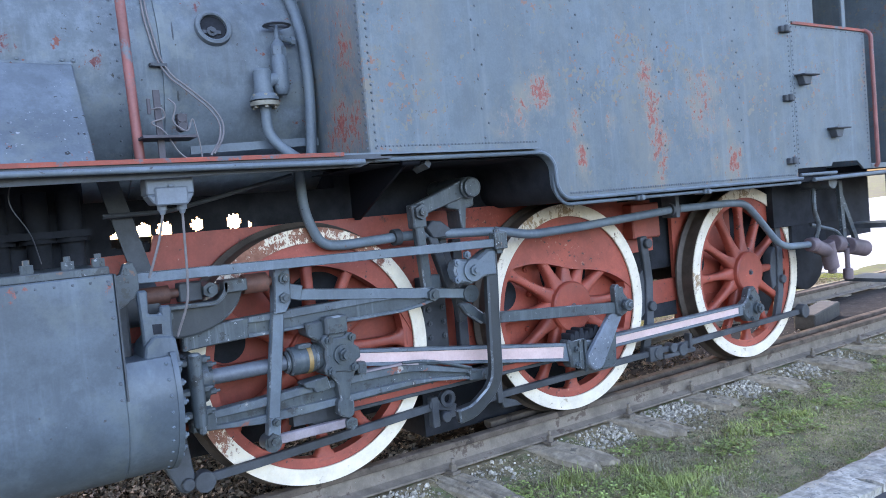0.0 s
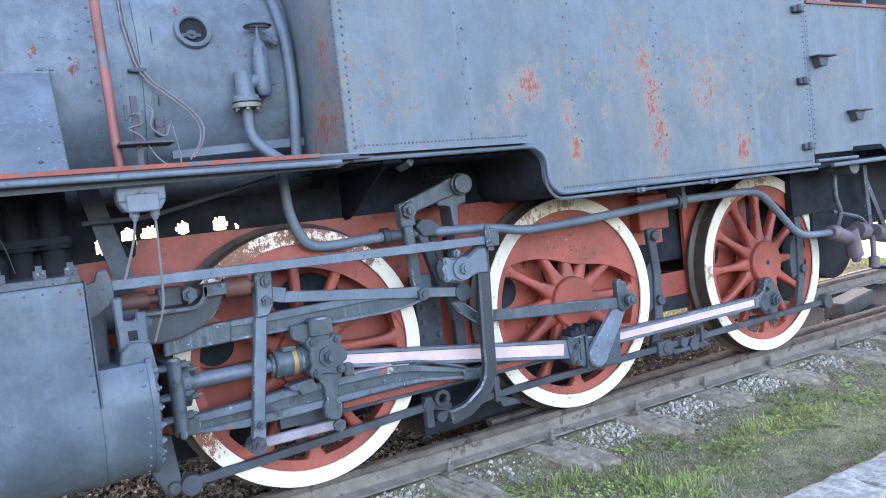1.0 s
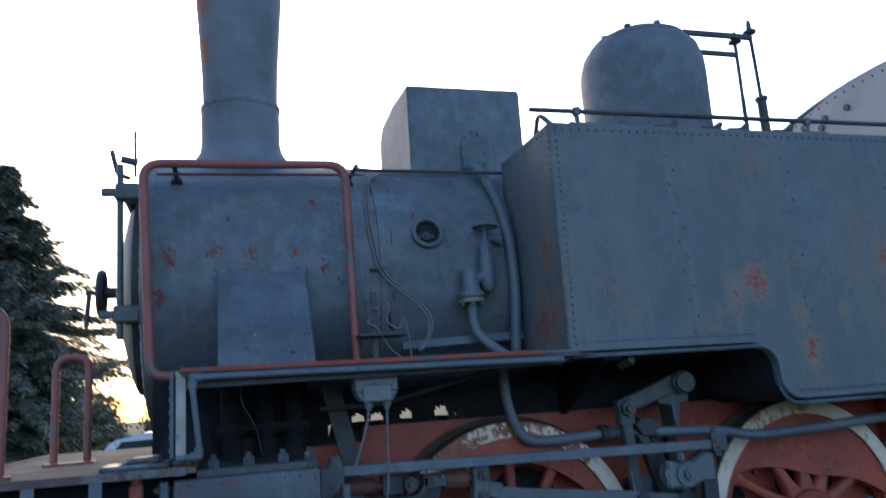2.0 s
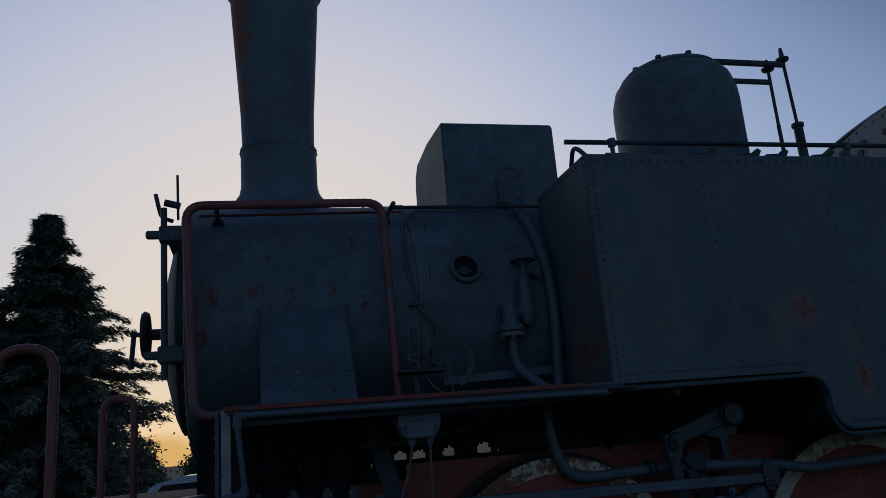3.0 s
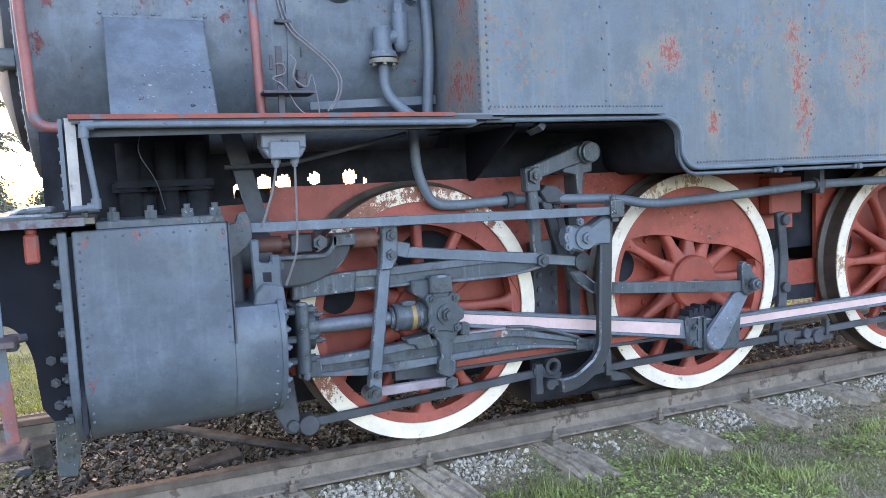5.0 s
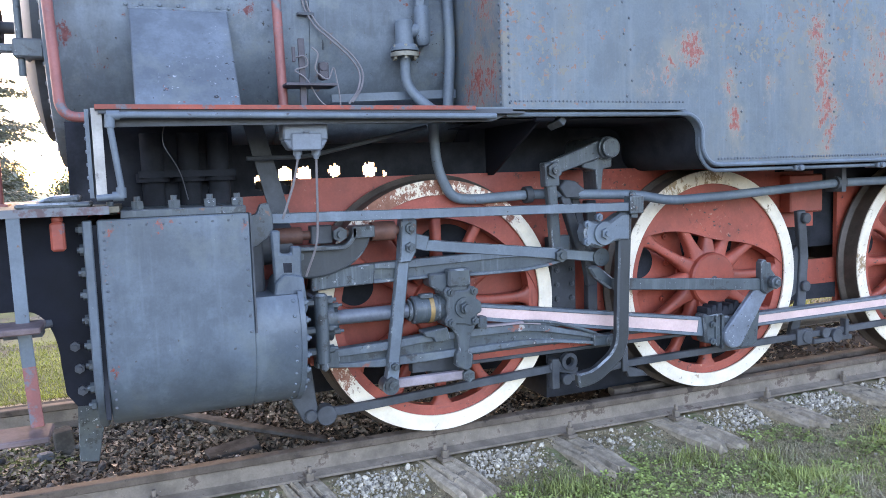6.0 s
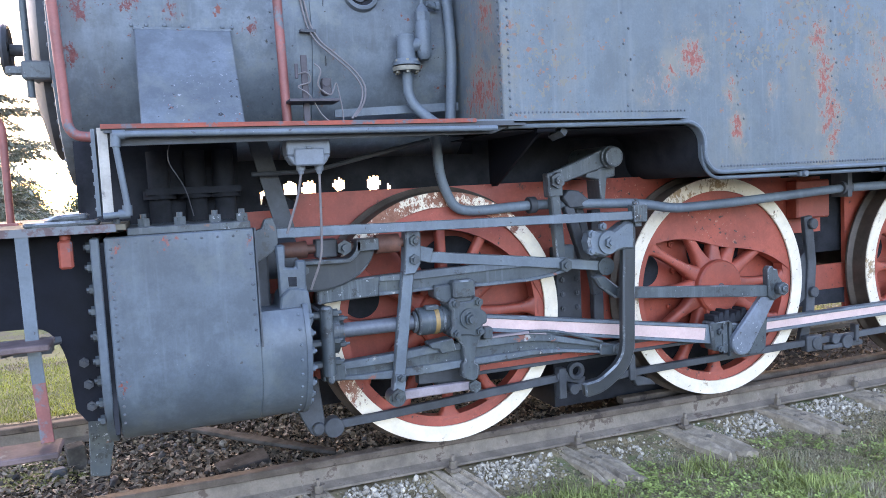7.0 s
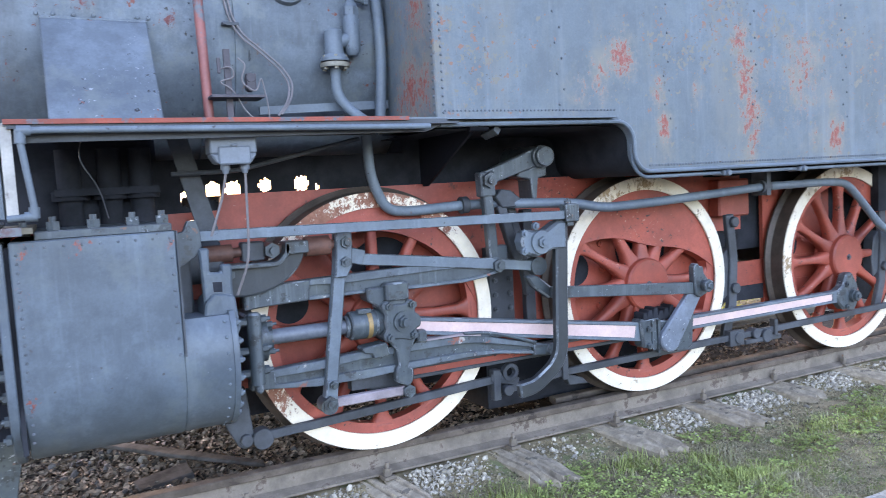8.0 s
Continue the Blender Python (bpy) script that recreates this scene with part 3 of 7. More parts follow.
# side tanks
def tank_profile():
    pts = [(0.165, 2.77), (0.165, 1.61), (1.19, 1.61)]
    for i in range(9):
        a = math.pi / 2 * i / 8
        pts.append((1.19 + 0.11 * math.sin(a), 1.50 + 0.11 * math.cos(a)))
    for i in range(9):
        a = math.pi / 2 * i / 8
        pts.append((1.41 - 0.11 * math.cos(a), 1.455 - 0.11 * math.sin(a)))
    return pts + [(3.69, 1.345), (3.69, 2.77)]


for side, (ya, yb) in enumerate(((YT, 0.16), (2 * YC - 0.16, 2 * YC - YT))):
    bm = B()
    prism(bm, tank_profile(), ya, yb)
    tank = part("side_tank", bm, M_TANK, loco, "blue-grey riveted water tank with rust patches", bevel=0.006)
    tank.location = (0.01, 0, -0.014)
    if side:
        continue
    bm = B()
    n = (0, -1, 0)
    for i in range(int(3.45 / 0.047)):
        rivet(bm, (0.195 + 0.047 * i, YT, 2.735), n, 0.0085)
    for i in range(30):
        z = 1.66 + i * 0.0375
        rivet(bm, (0.202, YT, z), n, 0.0080)
    for i in range(47):
        rivet(bm, (0.21 + i * 0.0215, YT, 1.668), n, 0.0065)
    for i in range(104):
        rivet(bm, (1.43 + i * 0.0215, YT, 1.372), n, 0.0078)
    for x in (0.86, 1.55, 2.22, 3.02):
        for i in range(14):
            rivet(bm, (x + (0.0 if i % 2 else 0.035) - 0.008 * i * (0.5 if x < 1 else 0.2), YT, 1.62 + i * 0.076), n, 0.0082)
    for i in range(38):
        rivet(bm, (3.66, YT, 1.40 + i * 0.036), n, 0.0075)
    for i in range(30):
        rivet(bm, (0.165, YT + 0.02, 1.66 + i * 0.0375), (-1, 0, 0), 0.009)
    for i in range(16):
        rivet(bm, (0.165, YT + 0.03 + i * 0.04, 2.735), (-1, 0, 0), 0.0085)
    for i in range(30):
        rivet(bm, (0.165, 0.12, 1.66 + i * 0.0375), (-1, 0, 0), 0.0075)
    part("rivets", bm, M_RIVET, tank, kind="stuff")
    # rolled lip along the lower edge
    low = [(0.165, 1.606)] + [p for p in tank_profile()[2:-1]]
    bm = B()
    tube(bm, [(x, YT - 0.030, z - 0.004) for x, z in low], 0.011, 0.0, 8)
    strap(bm, [(x, z - 0.008) for x, z in low], 0.012, YT - 0.034, YT + 0.02)
    part("bottom_lip", bm, M_GREY, tank)
    # dark sheet added below the tank to stand in for shade
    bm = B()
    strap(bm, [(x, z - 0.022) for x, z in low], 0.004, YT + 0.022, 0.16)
    part("underside", bm, M_SOOT_SHADE, tank, "near-black sheet standing in for the shade under the tank")
    bm = B()
    tube(bm, [(x, YT - 0.008, z - 0.034) for x, z in low[9:]], 0.010, 0.0, 8)
    part("lip_pipe", bm, M_GREY, tank)
    for x in (1.97, 2.60):
        bm = B()
        box(bm, x - 0.035, x + 0.035, YT - 0.035, YT + 0.05, 1.295, 1.325)
        rod(bm, (x, YT - 0.01, 1.31), (x, YT - 0.05, 1.31), 0.018, 12)
        part("lip_bracket", bm, M_GREY, tank, bevel=0.004)
    # handrail on top, with its stanchions and fire-iron brackets
    bm = B()
    rod(bm, (0.10, YT + 0.06, 2.855), (3.6, YT + 0.06, 2.865), 0.013, 12)
    part("tank_handrail", bm, M_DARK, tank)
    for x in (0.36, 1.80, 3.05):
        bm = B()
        rod(bm, (x, YT + 0.06, 2.77), (x, YT + 0.06, 2.85), 0.012, 10)
        rod(bm, (x, YT + 0.06, 2.835), (x, YT + 0.06, 2.875), 0.021, 12)
        box(bm, x - 0.06, x + 0.10, YT + 0.02, YT + 0.11, 2.77, 2.784)
        part("stanchion", bm, M_GREY, tank)
    for x in (0.88, 1.16, 1.33, 1.62):
        bm = B()
        prism(bm, [(x - 0.09, 2.772), (x + 0.03, 2.772), (x + 0.05, 2.805), (x + 0.03, 2.82), (x - 0.01, 2.79), (x - 0.09, 2.786)], YT + 0.02, YT + 0.05)
        part("fire_iron_bracket", bm, M_DARK, tank)
    bm = B()
    tube(bm, [(0.215, YT + 0.28, 2.775), (0.19, YT + 0.17, 2.86), (0.18, YT + 0.10, 2.84), (0.215, YT + 0.06, 2.775)], 0.012, 0.05)
    part("lifting_eye", bm, M_GREY, tank)
    # small hinges on the rear edge
    for z in (1.48, 1.93, 2.42):
        bm = B()
        box(bm, 3.55, 3.66, YT - 0.03, YT + 0.01, z - 0.03, z + 0.015)
        rod(bm, (3.60, YT - 0.03, z - 0.03), (3.60, YT - 0.03, z + 0.02), 0.02, 12)
        part("tank_hinge", bm, M_DARK, tank, bevel=0.006)

# cab
bm = B()
prism(bm, [(YT + 0.002, 1.4), (YT + 0.002, 3.62), (-0.12, 3.715), (-0.12, 1.4)], 3.70, 3.72, "yz")
prism(bm, [(-0.12, 1.4), (-0.12, 3.17), (0.33, 3.17), (0.33, 1.4)], 3.70, 3.72, "yz")
prism(bm, [(-0.12, 3.50), (-0.12, 3.715), (0.33, 3.80), (0.33, 3.56)], 3.70, 3.72, "yz")
prism(bm, [(0.33, 1.4), (0.33, 3.80), (0.75, 3.83), (1.18, 3.80), (2.03, 3.62), (2.03, 1.4)], 3.70, 3.72, "yz")
# sunset light on this wall is put into its paler grey
cab = part("cab_front", bm, mat("sunlit_cab_paint", (0.34, 0.34, 0.33), 0.6, var=0.12, scale=2, streak=0.1, dirt=(0.2, 0.1, 0.07), dirt_at=0.7, dirt_scale=5), loco, "pale grey cab front wall with a small window, lightened for sunset light")
bm = B()
for i in range(24):
    y = -0.45 + i * 0.1
    z = 3.60 + 0.205 * math.sin(math.pi * (y - YT) / (2 * (YC - YT))) ** 0.8 - 0.03
    rivet(bm, (3.70, y, z), (-1, 0, 0), 0.011)
for y, z in ((1.35, 3.55), (1.05, 3.62), (1.3, 3.62), (1.55, 3.62)):
    rod(bm, (3.70, y, z), (3.685, y, z), 0.03, 12)
part("rivets", bm, M_DARK, cab, kind="stuff")
bm = B()
upper, lower = [], []
for i in range(13):
    t = i / 12
    y, z = 2 * YC - YT + 0.1 + (2 * YT - 2 * YC - 0.2) * t, 3.615 + 0.215 * math.sin(math.pi * t) ** 0.8
    lower.append((y, z))
    upper.append((y, z + 0.02))
prism(bm, lower + upper[::-1], 3.721, 5.5, "yz")
part("cab_roof", bm, M_GREY, loco, "arched grey cab roof")
bm = B()
prism(bm, [(3.70, 1.40), (4.15, 1.40), (4.17, 1.43), (4.52, 1.43), (4.62, 1.36), (4.735, 1.36), (4.735, 2.445), (3.70, 2.45)], YT, YT + 0.02)
prism(bm, [(4.42, 2.445), (4.47, 2.445), (4.47, 3.60), (4.42, 3.60)], YT, YT + 0.02)
prism(bm, [(3.70, 2.45), (4.02, 2.45), (4.02, 3.60), (3.70, 3.60)], YT, YT + 0.02)
prism(bm, [(4.02, 3.3), (4.42, 3.3), (4.42, 3.60), (4.02, 3.60)], YT, YT + 0.02)
cabside = part("cab_side", bm, M_TANK, loco, "blue-grey cab side sheet below a window", bevel=0.003)
bm = B()
for i in range(30):
    rivet(bm, (3.72, YT, 1.44 + i * 0.034), (0, -1, 0), 0.0075)
    rivet(bm, (4.70, YT, 1.44 + i * 0.034), (0, -1, 0), 0.0075)
for i in range(14):
    rivet(bm, (3.78 + i * 0.068, YT, 2.43), (0, -1, 0), 0.0065)
part("rivets", bm, M_RIVET, cabside, kind="stuff")
for x0, z0 in ((3.72, 2.075), (4.11, 1.685)):
    bm = B()
    box(bm, x0, x0 + 0.20, YT - 0.085, YT + 0.001, z0 - 0.006, z0 + 0.006)
    prism(bm, [(x0 + 0.02, z0), (x0 + 0.15, z0), (x0 + 0.12, z0 - 0.07), (x0 + 0.05, z0 - 0.07)], YT - 0.055, YT + 0.001)
    part("foot_ledge", bm, M_DARK, cabside, bevel=0.004)
bm = B()
tube(bm, [(4.74, YT - 0.03, 1.37), (4.74, YT - 0.05, 1.40), (4.735, YT - 0.05, 2.42), (4.735, YT, 2.46)], 0.016, 0.03)
part("cab_handrail", bm, M_REDRAIL, cabside, "worn red upright handrail")
bm = B()
box(bm, 3.72, 4.75, YT - 0.012, YT + 0.03, 2.445, 2.465)
part("red_sill", bm, M_REDEDGE, cabside)
bm = B()
prism(bm, [(5.30, 1.36), (6.6, 1.36), (6.6, 2.9), (5.30, 2.9)], YT, YT + 0.02)
prism(bm, [(4.735, 1.36), (5.30, 1.36), (5.30, 1.40), (4.735, 1.40)], YT, YT + 0.02)
prism(bm, [(3.70, 1.36), (6.6, 1.36), (6.6, 3.6), (3.70, 3.6)], 2 * YC - YT - 0.02, 2 * YC - YT)
box(bm, 6.58, 6.6, YT, 2 * YC - YT, 1.36, 2.9)
box(bm, 5.28, 5.30, YT, 2 * YC - YT, 1.4, 3.6)
part("bunker", bm, M_TANK, loco, "blue-grey coal bunker behind the cab", bevel=0.003)
bm = B()
box(bm, 3.72, 6.6, YT + 0.05, 2 * YC - YT - 0.05, 1.30, 1.34)
part("cab_floor", bm, M_SOOT_SHADE, loco)

# running board with its red edge
bm = B()
box(bm, -1.56, 0.195, YB + 0.012, 0.12, 1.588, 1.600)
board = part("running_board", bm, M_DARK, loco, "dark running board with a worn red edge")
bm = B()
box(bm, -1.56, 0.0, YB, YB + 0.012, 1.594, 1.612)
part("red_edge", bm, M_REDEDGE, board)
bm = B()
box(bm, 0.0, 1.19, YB + 0.02, YT + 0.03, 1.598, 1.608)
part("board_strip", bm, M_GREY, board)
bm = B()
prism(bm, [(-1.55, 1.588), (0.22, 1.588), (0.10, 1.545), (-1.55, 1.53)], YB + 0.045, YB + 0.057)
prism(bm, [(-1.55, 1.588), (0.25, 1.588), (0.25, 1.578), (-1.55, 1.578)], YB + 0.004, YB + 0.05)
# shade under the board edge is put in as the dark colour
part("edge_angle", bm, M_DARK, board)
bm = B()
tube(bm, [(-1.575, YB - 0.0, 1.262), (-1.49, YB, 1.267), (-1.487, YB, 1.30), (-1.513, YB, 1.545), (-1.508, YB, 1.568), (-1.46, YB - 0.002, 1.572), (0.10, YB + 0.0, 1.566)], 0.0125, 0.04, 12)
conduit = part("conduit", bm, M_GREY, board, "grey conduit under the board edge")
for p, q in (((-1.52, YB, 1.571), (-1.475, YB, 1.571)), ((-1.512, YB, 1.525), (-1.5095, YB, 1.575)), ((-1.52, YB, 1.266), (-1.48, YB, 1.267)), ((-1.489, YB, 1.26), (-1.488, YB, 1.30))):
    bm = B()
    rod(bm, p, q, 0.0185, 12)
    part("elbow", bm, M_GREY, conduit)
bm = B()
box(bm, -1.575, -1.563, YB + 0.02, YB + 0.11, 1.262, 1.60)
box(bm, -1.563, -1.538, YB + 0.02, YB + 0.03, 1.262, 1.60)
part("board_post", bm, mat("pale_cream_paint", (0.42, 0.375, 0.33), 0.6, var=0.2, scale=6, bump=0.15, dirt=(0.16, 0.14, 0.13), dirt_at=0.58, dirt_scale=7), board, "pale cream post at the end of the board")
bm = B()
box(bm, -1.60, -1.585, YB + 0.06, YB + 0.40, 1.262, 1.60)
for i in range(6):
    rivet(bm, (-1.60, YB + 0.09, 1.29 + i * 0.05), (-1, 0, 0), 0.010)
part("end_sheet", bm, M_GREY, board)
bm = B()
prism(bm, [(YB + 0.05, 1.588), (0.12, 1.588), (0.12, 1.30), (0.05, 1.30), (YB + 0.10, 1.56)], 0.38, 0.395, "yz")
rod(bm, (0.34, YB + 0.08, 1.565), (0.44, YB + 0.08, 1.565), 0.02, 14)
part("board_bracket", bm, M_NAVY, board)
bm = B()
rod(bm, (0.492, -0.53, 1.550), (0.47, -0.44, 1.530), 0.026, 4)
part("board_strut", bm, M_GRIMY, board, bevel=0.003)

board.location.z = 0.012
# sloping cover beside the smokebox
bm = B()
prism(bm, [(0.03, 2.12), (0.0, 2.10), (-0.335, 1.60), (0.2, 1.60), (0.2, 2.1)], -1.415, -0.985, "yz")
cover = part("pipe_cover", bm, mat("dull_cover_paint", (0.122, 0.148, 0.168), 0.6, mottle=0.5, var=0.22, scale=3, bump=0.2, spec=0.3, flecks=(((0.30, 0.31, 0.32), 50.0, 0.70), ((0.24, 0.08, 0.06), 30.0, 0.72), ((0.03, 0.03, 0.03), 24.0, 0.70))), loco, "sloping sheet-metal cover beside the smokebox", bevel=0.006)
bm = B()
for x in (-1.425, -1.36, -1.28, -1.2, -1.02, -0.975):
    nut(bm, (x, boiler_y(2.13) - 0.002, 2.135), "-y", 0.011, 0.008, False)
box(bm, -1.418, -0.982, 0.02, 0.05, 2.108, 2.124)
part("cover_flange", bm, M_BOILER, cover, bevel=0.004)

# bent handrail round the smokebox
bm = B()
YH = -0.05
tube(bm, [(-1.565, YH, 1.622), (-1.715, YH, 1.622), (-1.757, YH, 2.648), (-0.776, YH, 2.660), (-0.754, YH, 1.60)], 0.0225, 0.09, 14)
rail = part("bent_handrail", bm, M_REDRAIL, loco, "bent tubular handrail in worn red and grey paint")
for x in (-1.615, -0.715):
    bm = B()
    rod(bm, (x, YH, 2.655), (x, 0.25, 2.66), 0.013, 10)
    rod(bm, (x, 0.22, 2.625), (x, 0.235, 2.645), 0.03, 12)
    part("rail_bracket", bm, M_DARK, rail)
bm = B()
rod(bm, (-1.70, YH + 0.10, 2.625), (-0.66, YH + 0.10, 2.640), 0.008, 8)
part("smokebox_rail", bm, M_REDRAIL, rail)
bm = B()
rod(bm, (-1.56, YH, 1.622), (-1.585, YH, 1.622), 0.036, 16)
part("rail_flange", bm, M_GREY, rail)
bm = B()
rod(bm, (-0.70, 0.16, 2.70), (0.20, 0.16, 2.70), 0.010, 8)
part("boiler_rail", bm, M_DARK, boiler)

# stop valve on the boiler side
bm = B()
lathe(bm, [(0.0001, 2.108), (0.040, 2.107), (0.045, 2.100), (0.046, 2.02), (0.049, 2.0), (0.049, 1.985)], "z", (-0.122, -0.02, 0), 24)
lathe(bm, [(0.0001, 1.978), (0.024, 1.984), (0.036, 2.0), (0.041, 2.025), (0.041, 2.165), (0.036, 2.175), (0.036, 2.182)], "z", (-0.024, -0.02, 0), 24)
rod(bm, (-0.122, -0.02, 2.04), (-0.024, -0.02, 2.07), 0.034, 14)
rod(bm, (-0.024, -0.02, 2.182), (-0.024, -0.02, 2.222), 0.040, 6)
lathe(bm, [(0.036, 2.222), (0.028, 2.245), (0.014, 2.262), (0.010, 2.33), (0.0001, 2.345)], "z", (-0.024, -0.02, 0), 16)
rod(bm, (0.0, -0.02, 2.27), (0.055, 0.0, 2.262), 0.016, 10)
rod(bm, (0.055, 0.0, 2.262), (0.075, 0.0, 2.262), 0.024, 8)
valve = part("stop_valve", bm, M_GREY, boiler, "grey angle valve with handwheel")
bm = B()
rod(bm, (-0.122, -0.02, 1.966), (-0.122, -0.02, 1.985), 0.068, 24, 0.060)
rod(bm, (-0.122, -0.02, 1.952), (-0.122, -0.02, 1.966), 0.072, 24)
part("upper_flange", bm, M_GREY, valve)
bm = B()
rod(bm, (-0.122, -0.02, 1.945), (-0.122, -0.02, 1.952), 0.060, 24)
part("gasket", bm, M_SOOT_SHADE, valve)
bm = B()
rod(bm, (-0.122, -0.02, 1.923), (-0.122, -0.02, 1.945), 0.073, 24)
part("flange", bm, M_BRASS, valve, "cream-painted pipe flange")
for i in range(6):
    a = 2 * math.pi * i / 6 + 0.3
    for z, way in ((1.923, "-z"), (1.968, "z")):
        bm = B()
        nut(bm, (-0.122 + 0.057 * math.cos(a), -0.02 + 0.057 * math.sin(a), z), way, 0.011, 0.012, False)
        part("flange_bolt", bm, M_BRASS, valve)
bm = B()
lathe(bm, [(0.06, 2.325), (0.072, 2.332), (0.06, 2.34)], "z", (-0.02, -0.02, 0), 24, True)
box(bm, -0.085, 0.045, -0.028, -0.012, 2.326, 2.338)
part("handwheel", bm, M_DARK, valve)
bm = B()
tube(bm, [(-0.122, -0.02, 1.94), (-0.122, -0.02, 1.78), (-0.05, -0.06, 1.69), (0.06, -0.12, 1.60)], 0.027, 0.12, 14)
part("outlet_pipe", bm, M_GREY, valve)
# rail on the boiler foot and loose wires
bm = B()
prism(bm, [(-0.50, 1.700), (0.18, 1.728), (0.18, 1.772), (-0.50, 1.738)], 0.03, 0.05)
part("foot_bar", bm, M_GREY, boiler)
bm = B()
for dx, dz in ((0.0, 0.0), (0.016, 0.007)):
    tube(bm, [(x + dx, y, z + dz) for x, y, z in ((-0.025, 0.322, 2.738), (-0.535, 0.296, 2.719), (-0.613, 0.221, 2.65), (-0.642, 0.134, 2.54), (-0.651, 0.044, 2.345), (-0.618, 0.016, 2.139), (-0.574, 0.0, 2.059), (-0.519, -0.01, 2.014), (-0.407, -0.03, 1.91), (-0.367, -0.05, 1.834), (-0.392, -0.09, 1.748), (-0.455, -0.13, 1.676))], 0.0052, 0.05, 6)
wires = part("copper_wire", bm, M_CABLE, boiler, "pair of thin bent pipes")
bm = B()
box(bm, -0.655, -0.575, 0.005, 0.03, 2.114, 2.130)
nut(bm, (-0.645, 0.006, 2.122), "-y", 0.009, 0.008, False)
part("wire_clip", bm, M_DARK, wires, bevel=0.002)
bm = B()
tube(bm, [(-0.497, 0.198, 2.61), (-0.525, 0.043, 2.298), (-0.528, 0.048, 1.96)], 0.004, 0.05, 6)
part("thin_cable", bm, M_DARK, boiler)
bm = B()
box(bm, -0.76, -0.52, -0.17, -0.02, 1.745, 1.758)
box(bm, -0.685, -0.655, -0.115, -0.10, 1.60, 1.97)
box(bm, -0.715, -0.70, -0.115, -0.10, 1.86, 1.93)
box(bm, -0.59, -0.545, -0.125, -0.09, 1.79, 1.86)
rod(bm, (-0.57, -0.13, 1.84), (-0.57, -0.08, 1.84), 0.022, 12)
rod(bm, (-0.57, -0.13, 1.80), (-0.57, -0.08, 1.80), 0.022, 12)
part("wire_bracket", bm, mat("plum_grey_paint", (0.075, 0.06, 0.066), 0.6, var=0.3, scale=8, bump=0.15), board, bevel=0.002)
bm = B()
tube(bm, [(-0.70, -0.11, 1.88), (-0.66, -0.14, 1.89), (-0.64, -0.13, 1.84), (-0.72, -0.12, 1.82), (-0.66, -0.13, 1.79), (-0.60, -0.13, 1.68), (-0.53, -0.15, 1.62)], 0.0038, 0.03, 6)
tube(bm, [(-0.62, -0.11, 1.93), (-0.59, -0.13, 1.90), (-0.62, -0.13, 1.82), (-0.55, -0.13, 1.77), (-0.52, -0.12, 1.85), (-0.50, -0.13, 1.72), (-0.50, -0.15, 1.62)], 0.0038, 0.03, 6)
part("loose_wire", bm, M_CABLE, board, "loose curled wires")

# junction box with hanging cables
bm = B()
box(bm, -0.845, -0.655, YB + 0.10, YB + 0.21, 1.475, 1.545)
box(bm, -0.815, -0.685, YB + 0.085, YB + 0.10, 1.43, 1.505)
box(bm, -0.765, -0.735, YB + 0.08, YB + 0.10, 1.50, 1.515)
prism(bm, [(-0.845, 1.475), (-0.655, 1.475), (-0.68, 1.435), (-0.82, 1.435)], YB + 0.10, YB + 0.20)
jbox = part("junction_box", bm, M_PLASTIC, board, "grey junction box with two cable glands", bevel=0.006)
for x in (-0.782, -0.702):
    bm = B()
    rod(bm, (x, YB + 0.14, 1.435), (x, YB + 0.14, 1.412), 0.020, 12)
    rod(bm, (x, YB + 0.14, 1.412), (x, YB + 0.14, 1.395), 0.016, 12, 0.010)
    part("gland", bm, M_PLASTIC, jbox)
bm = B()
tube(bm, [(-0.782, YB + 0.14, 1.40), (-0.80, YB + 0.15, 1.30), (-0.855, YB + 0.17, 1.14)], 0.0055, 0.08, 8)
part("cable", bm, M_CABLE, jbox)
bm = B()
tube(bm, [(-0.702, YB + 0.14, 1.40), (-0.706, YB + 0.15, 1.13), (-0.712, YB + 0.16, 1.02), (-0.76, YB + 0.2, 0.88)], 0.0055, 0.08, 8)
part("cable", bm, M_CABLE, jbox)

bm = B()
tube(bm, [(-1.30, YB + 0.25, 1.58), (-1.33, YB + 0.2, 1.48), (-1.26, YB + 0.2, 1.36), (-1.235, YB + 0.22, 1.24)], 0.0022, 0.05, 6)
part("hanging_wire", bm, M_DARK, board)

# frames, saddle, ash pan: the dark and red plates between and behind the wheels
for y in (0.10, 1.375):
    bm = B()
    prism(bm, [(-2.3, 0.92), (-1.0, 0.92), (-1.0, 0.36), (2.45, 0.36), (2.45, 0.67), (2.46, 0.92), (2.46, 1.325), (-0.70, 1.325), (-0.72, 1.25), (-2.3, 1.22)], y, y + 0.03)
    prism(bm, [(2.45, 0.50), (4.45, 0.50), (4.45, 0.67), (2.45, 0.67)], y, y + 0.03)
    prism(bm, [(2.46, 0.90), (2.80, 0.90), (2.80, 1.27), (2.46, 1.27)], y, y + 0.03)
    prism(bm, [(3.02, 0.34), (3.72, 0.34), (3.72, 0.499), (3.02, 0.499)], y, y + 0.03)
    prism(bm, [(3.02, 0.671), (3.72, 0.671), (3.72, 1.2), (3.02, 1.2)], y, y + 0.03)
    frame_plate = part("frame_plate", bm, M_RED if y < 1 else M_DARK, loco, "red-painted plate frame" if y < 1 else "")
bm = B()
prism(bm, [(2.3, 0.41), (3.35, 0.385), (3.35, 0.499), (2.3, 0.499)], 0.105, 0.125)
part("frame_foot", bm, M_SOOT_SHADE, loco)
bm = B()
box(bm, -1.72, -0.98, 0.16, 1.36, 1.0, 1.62)
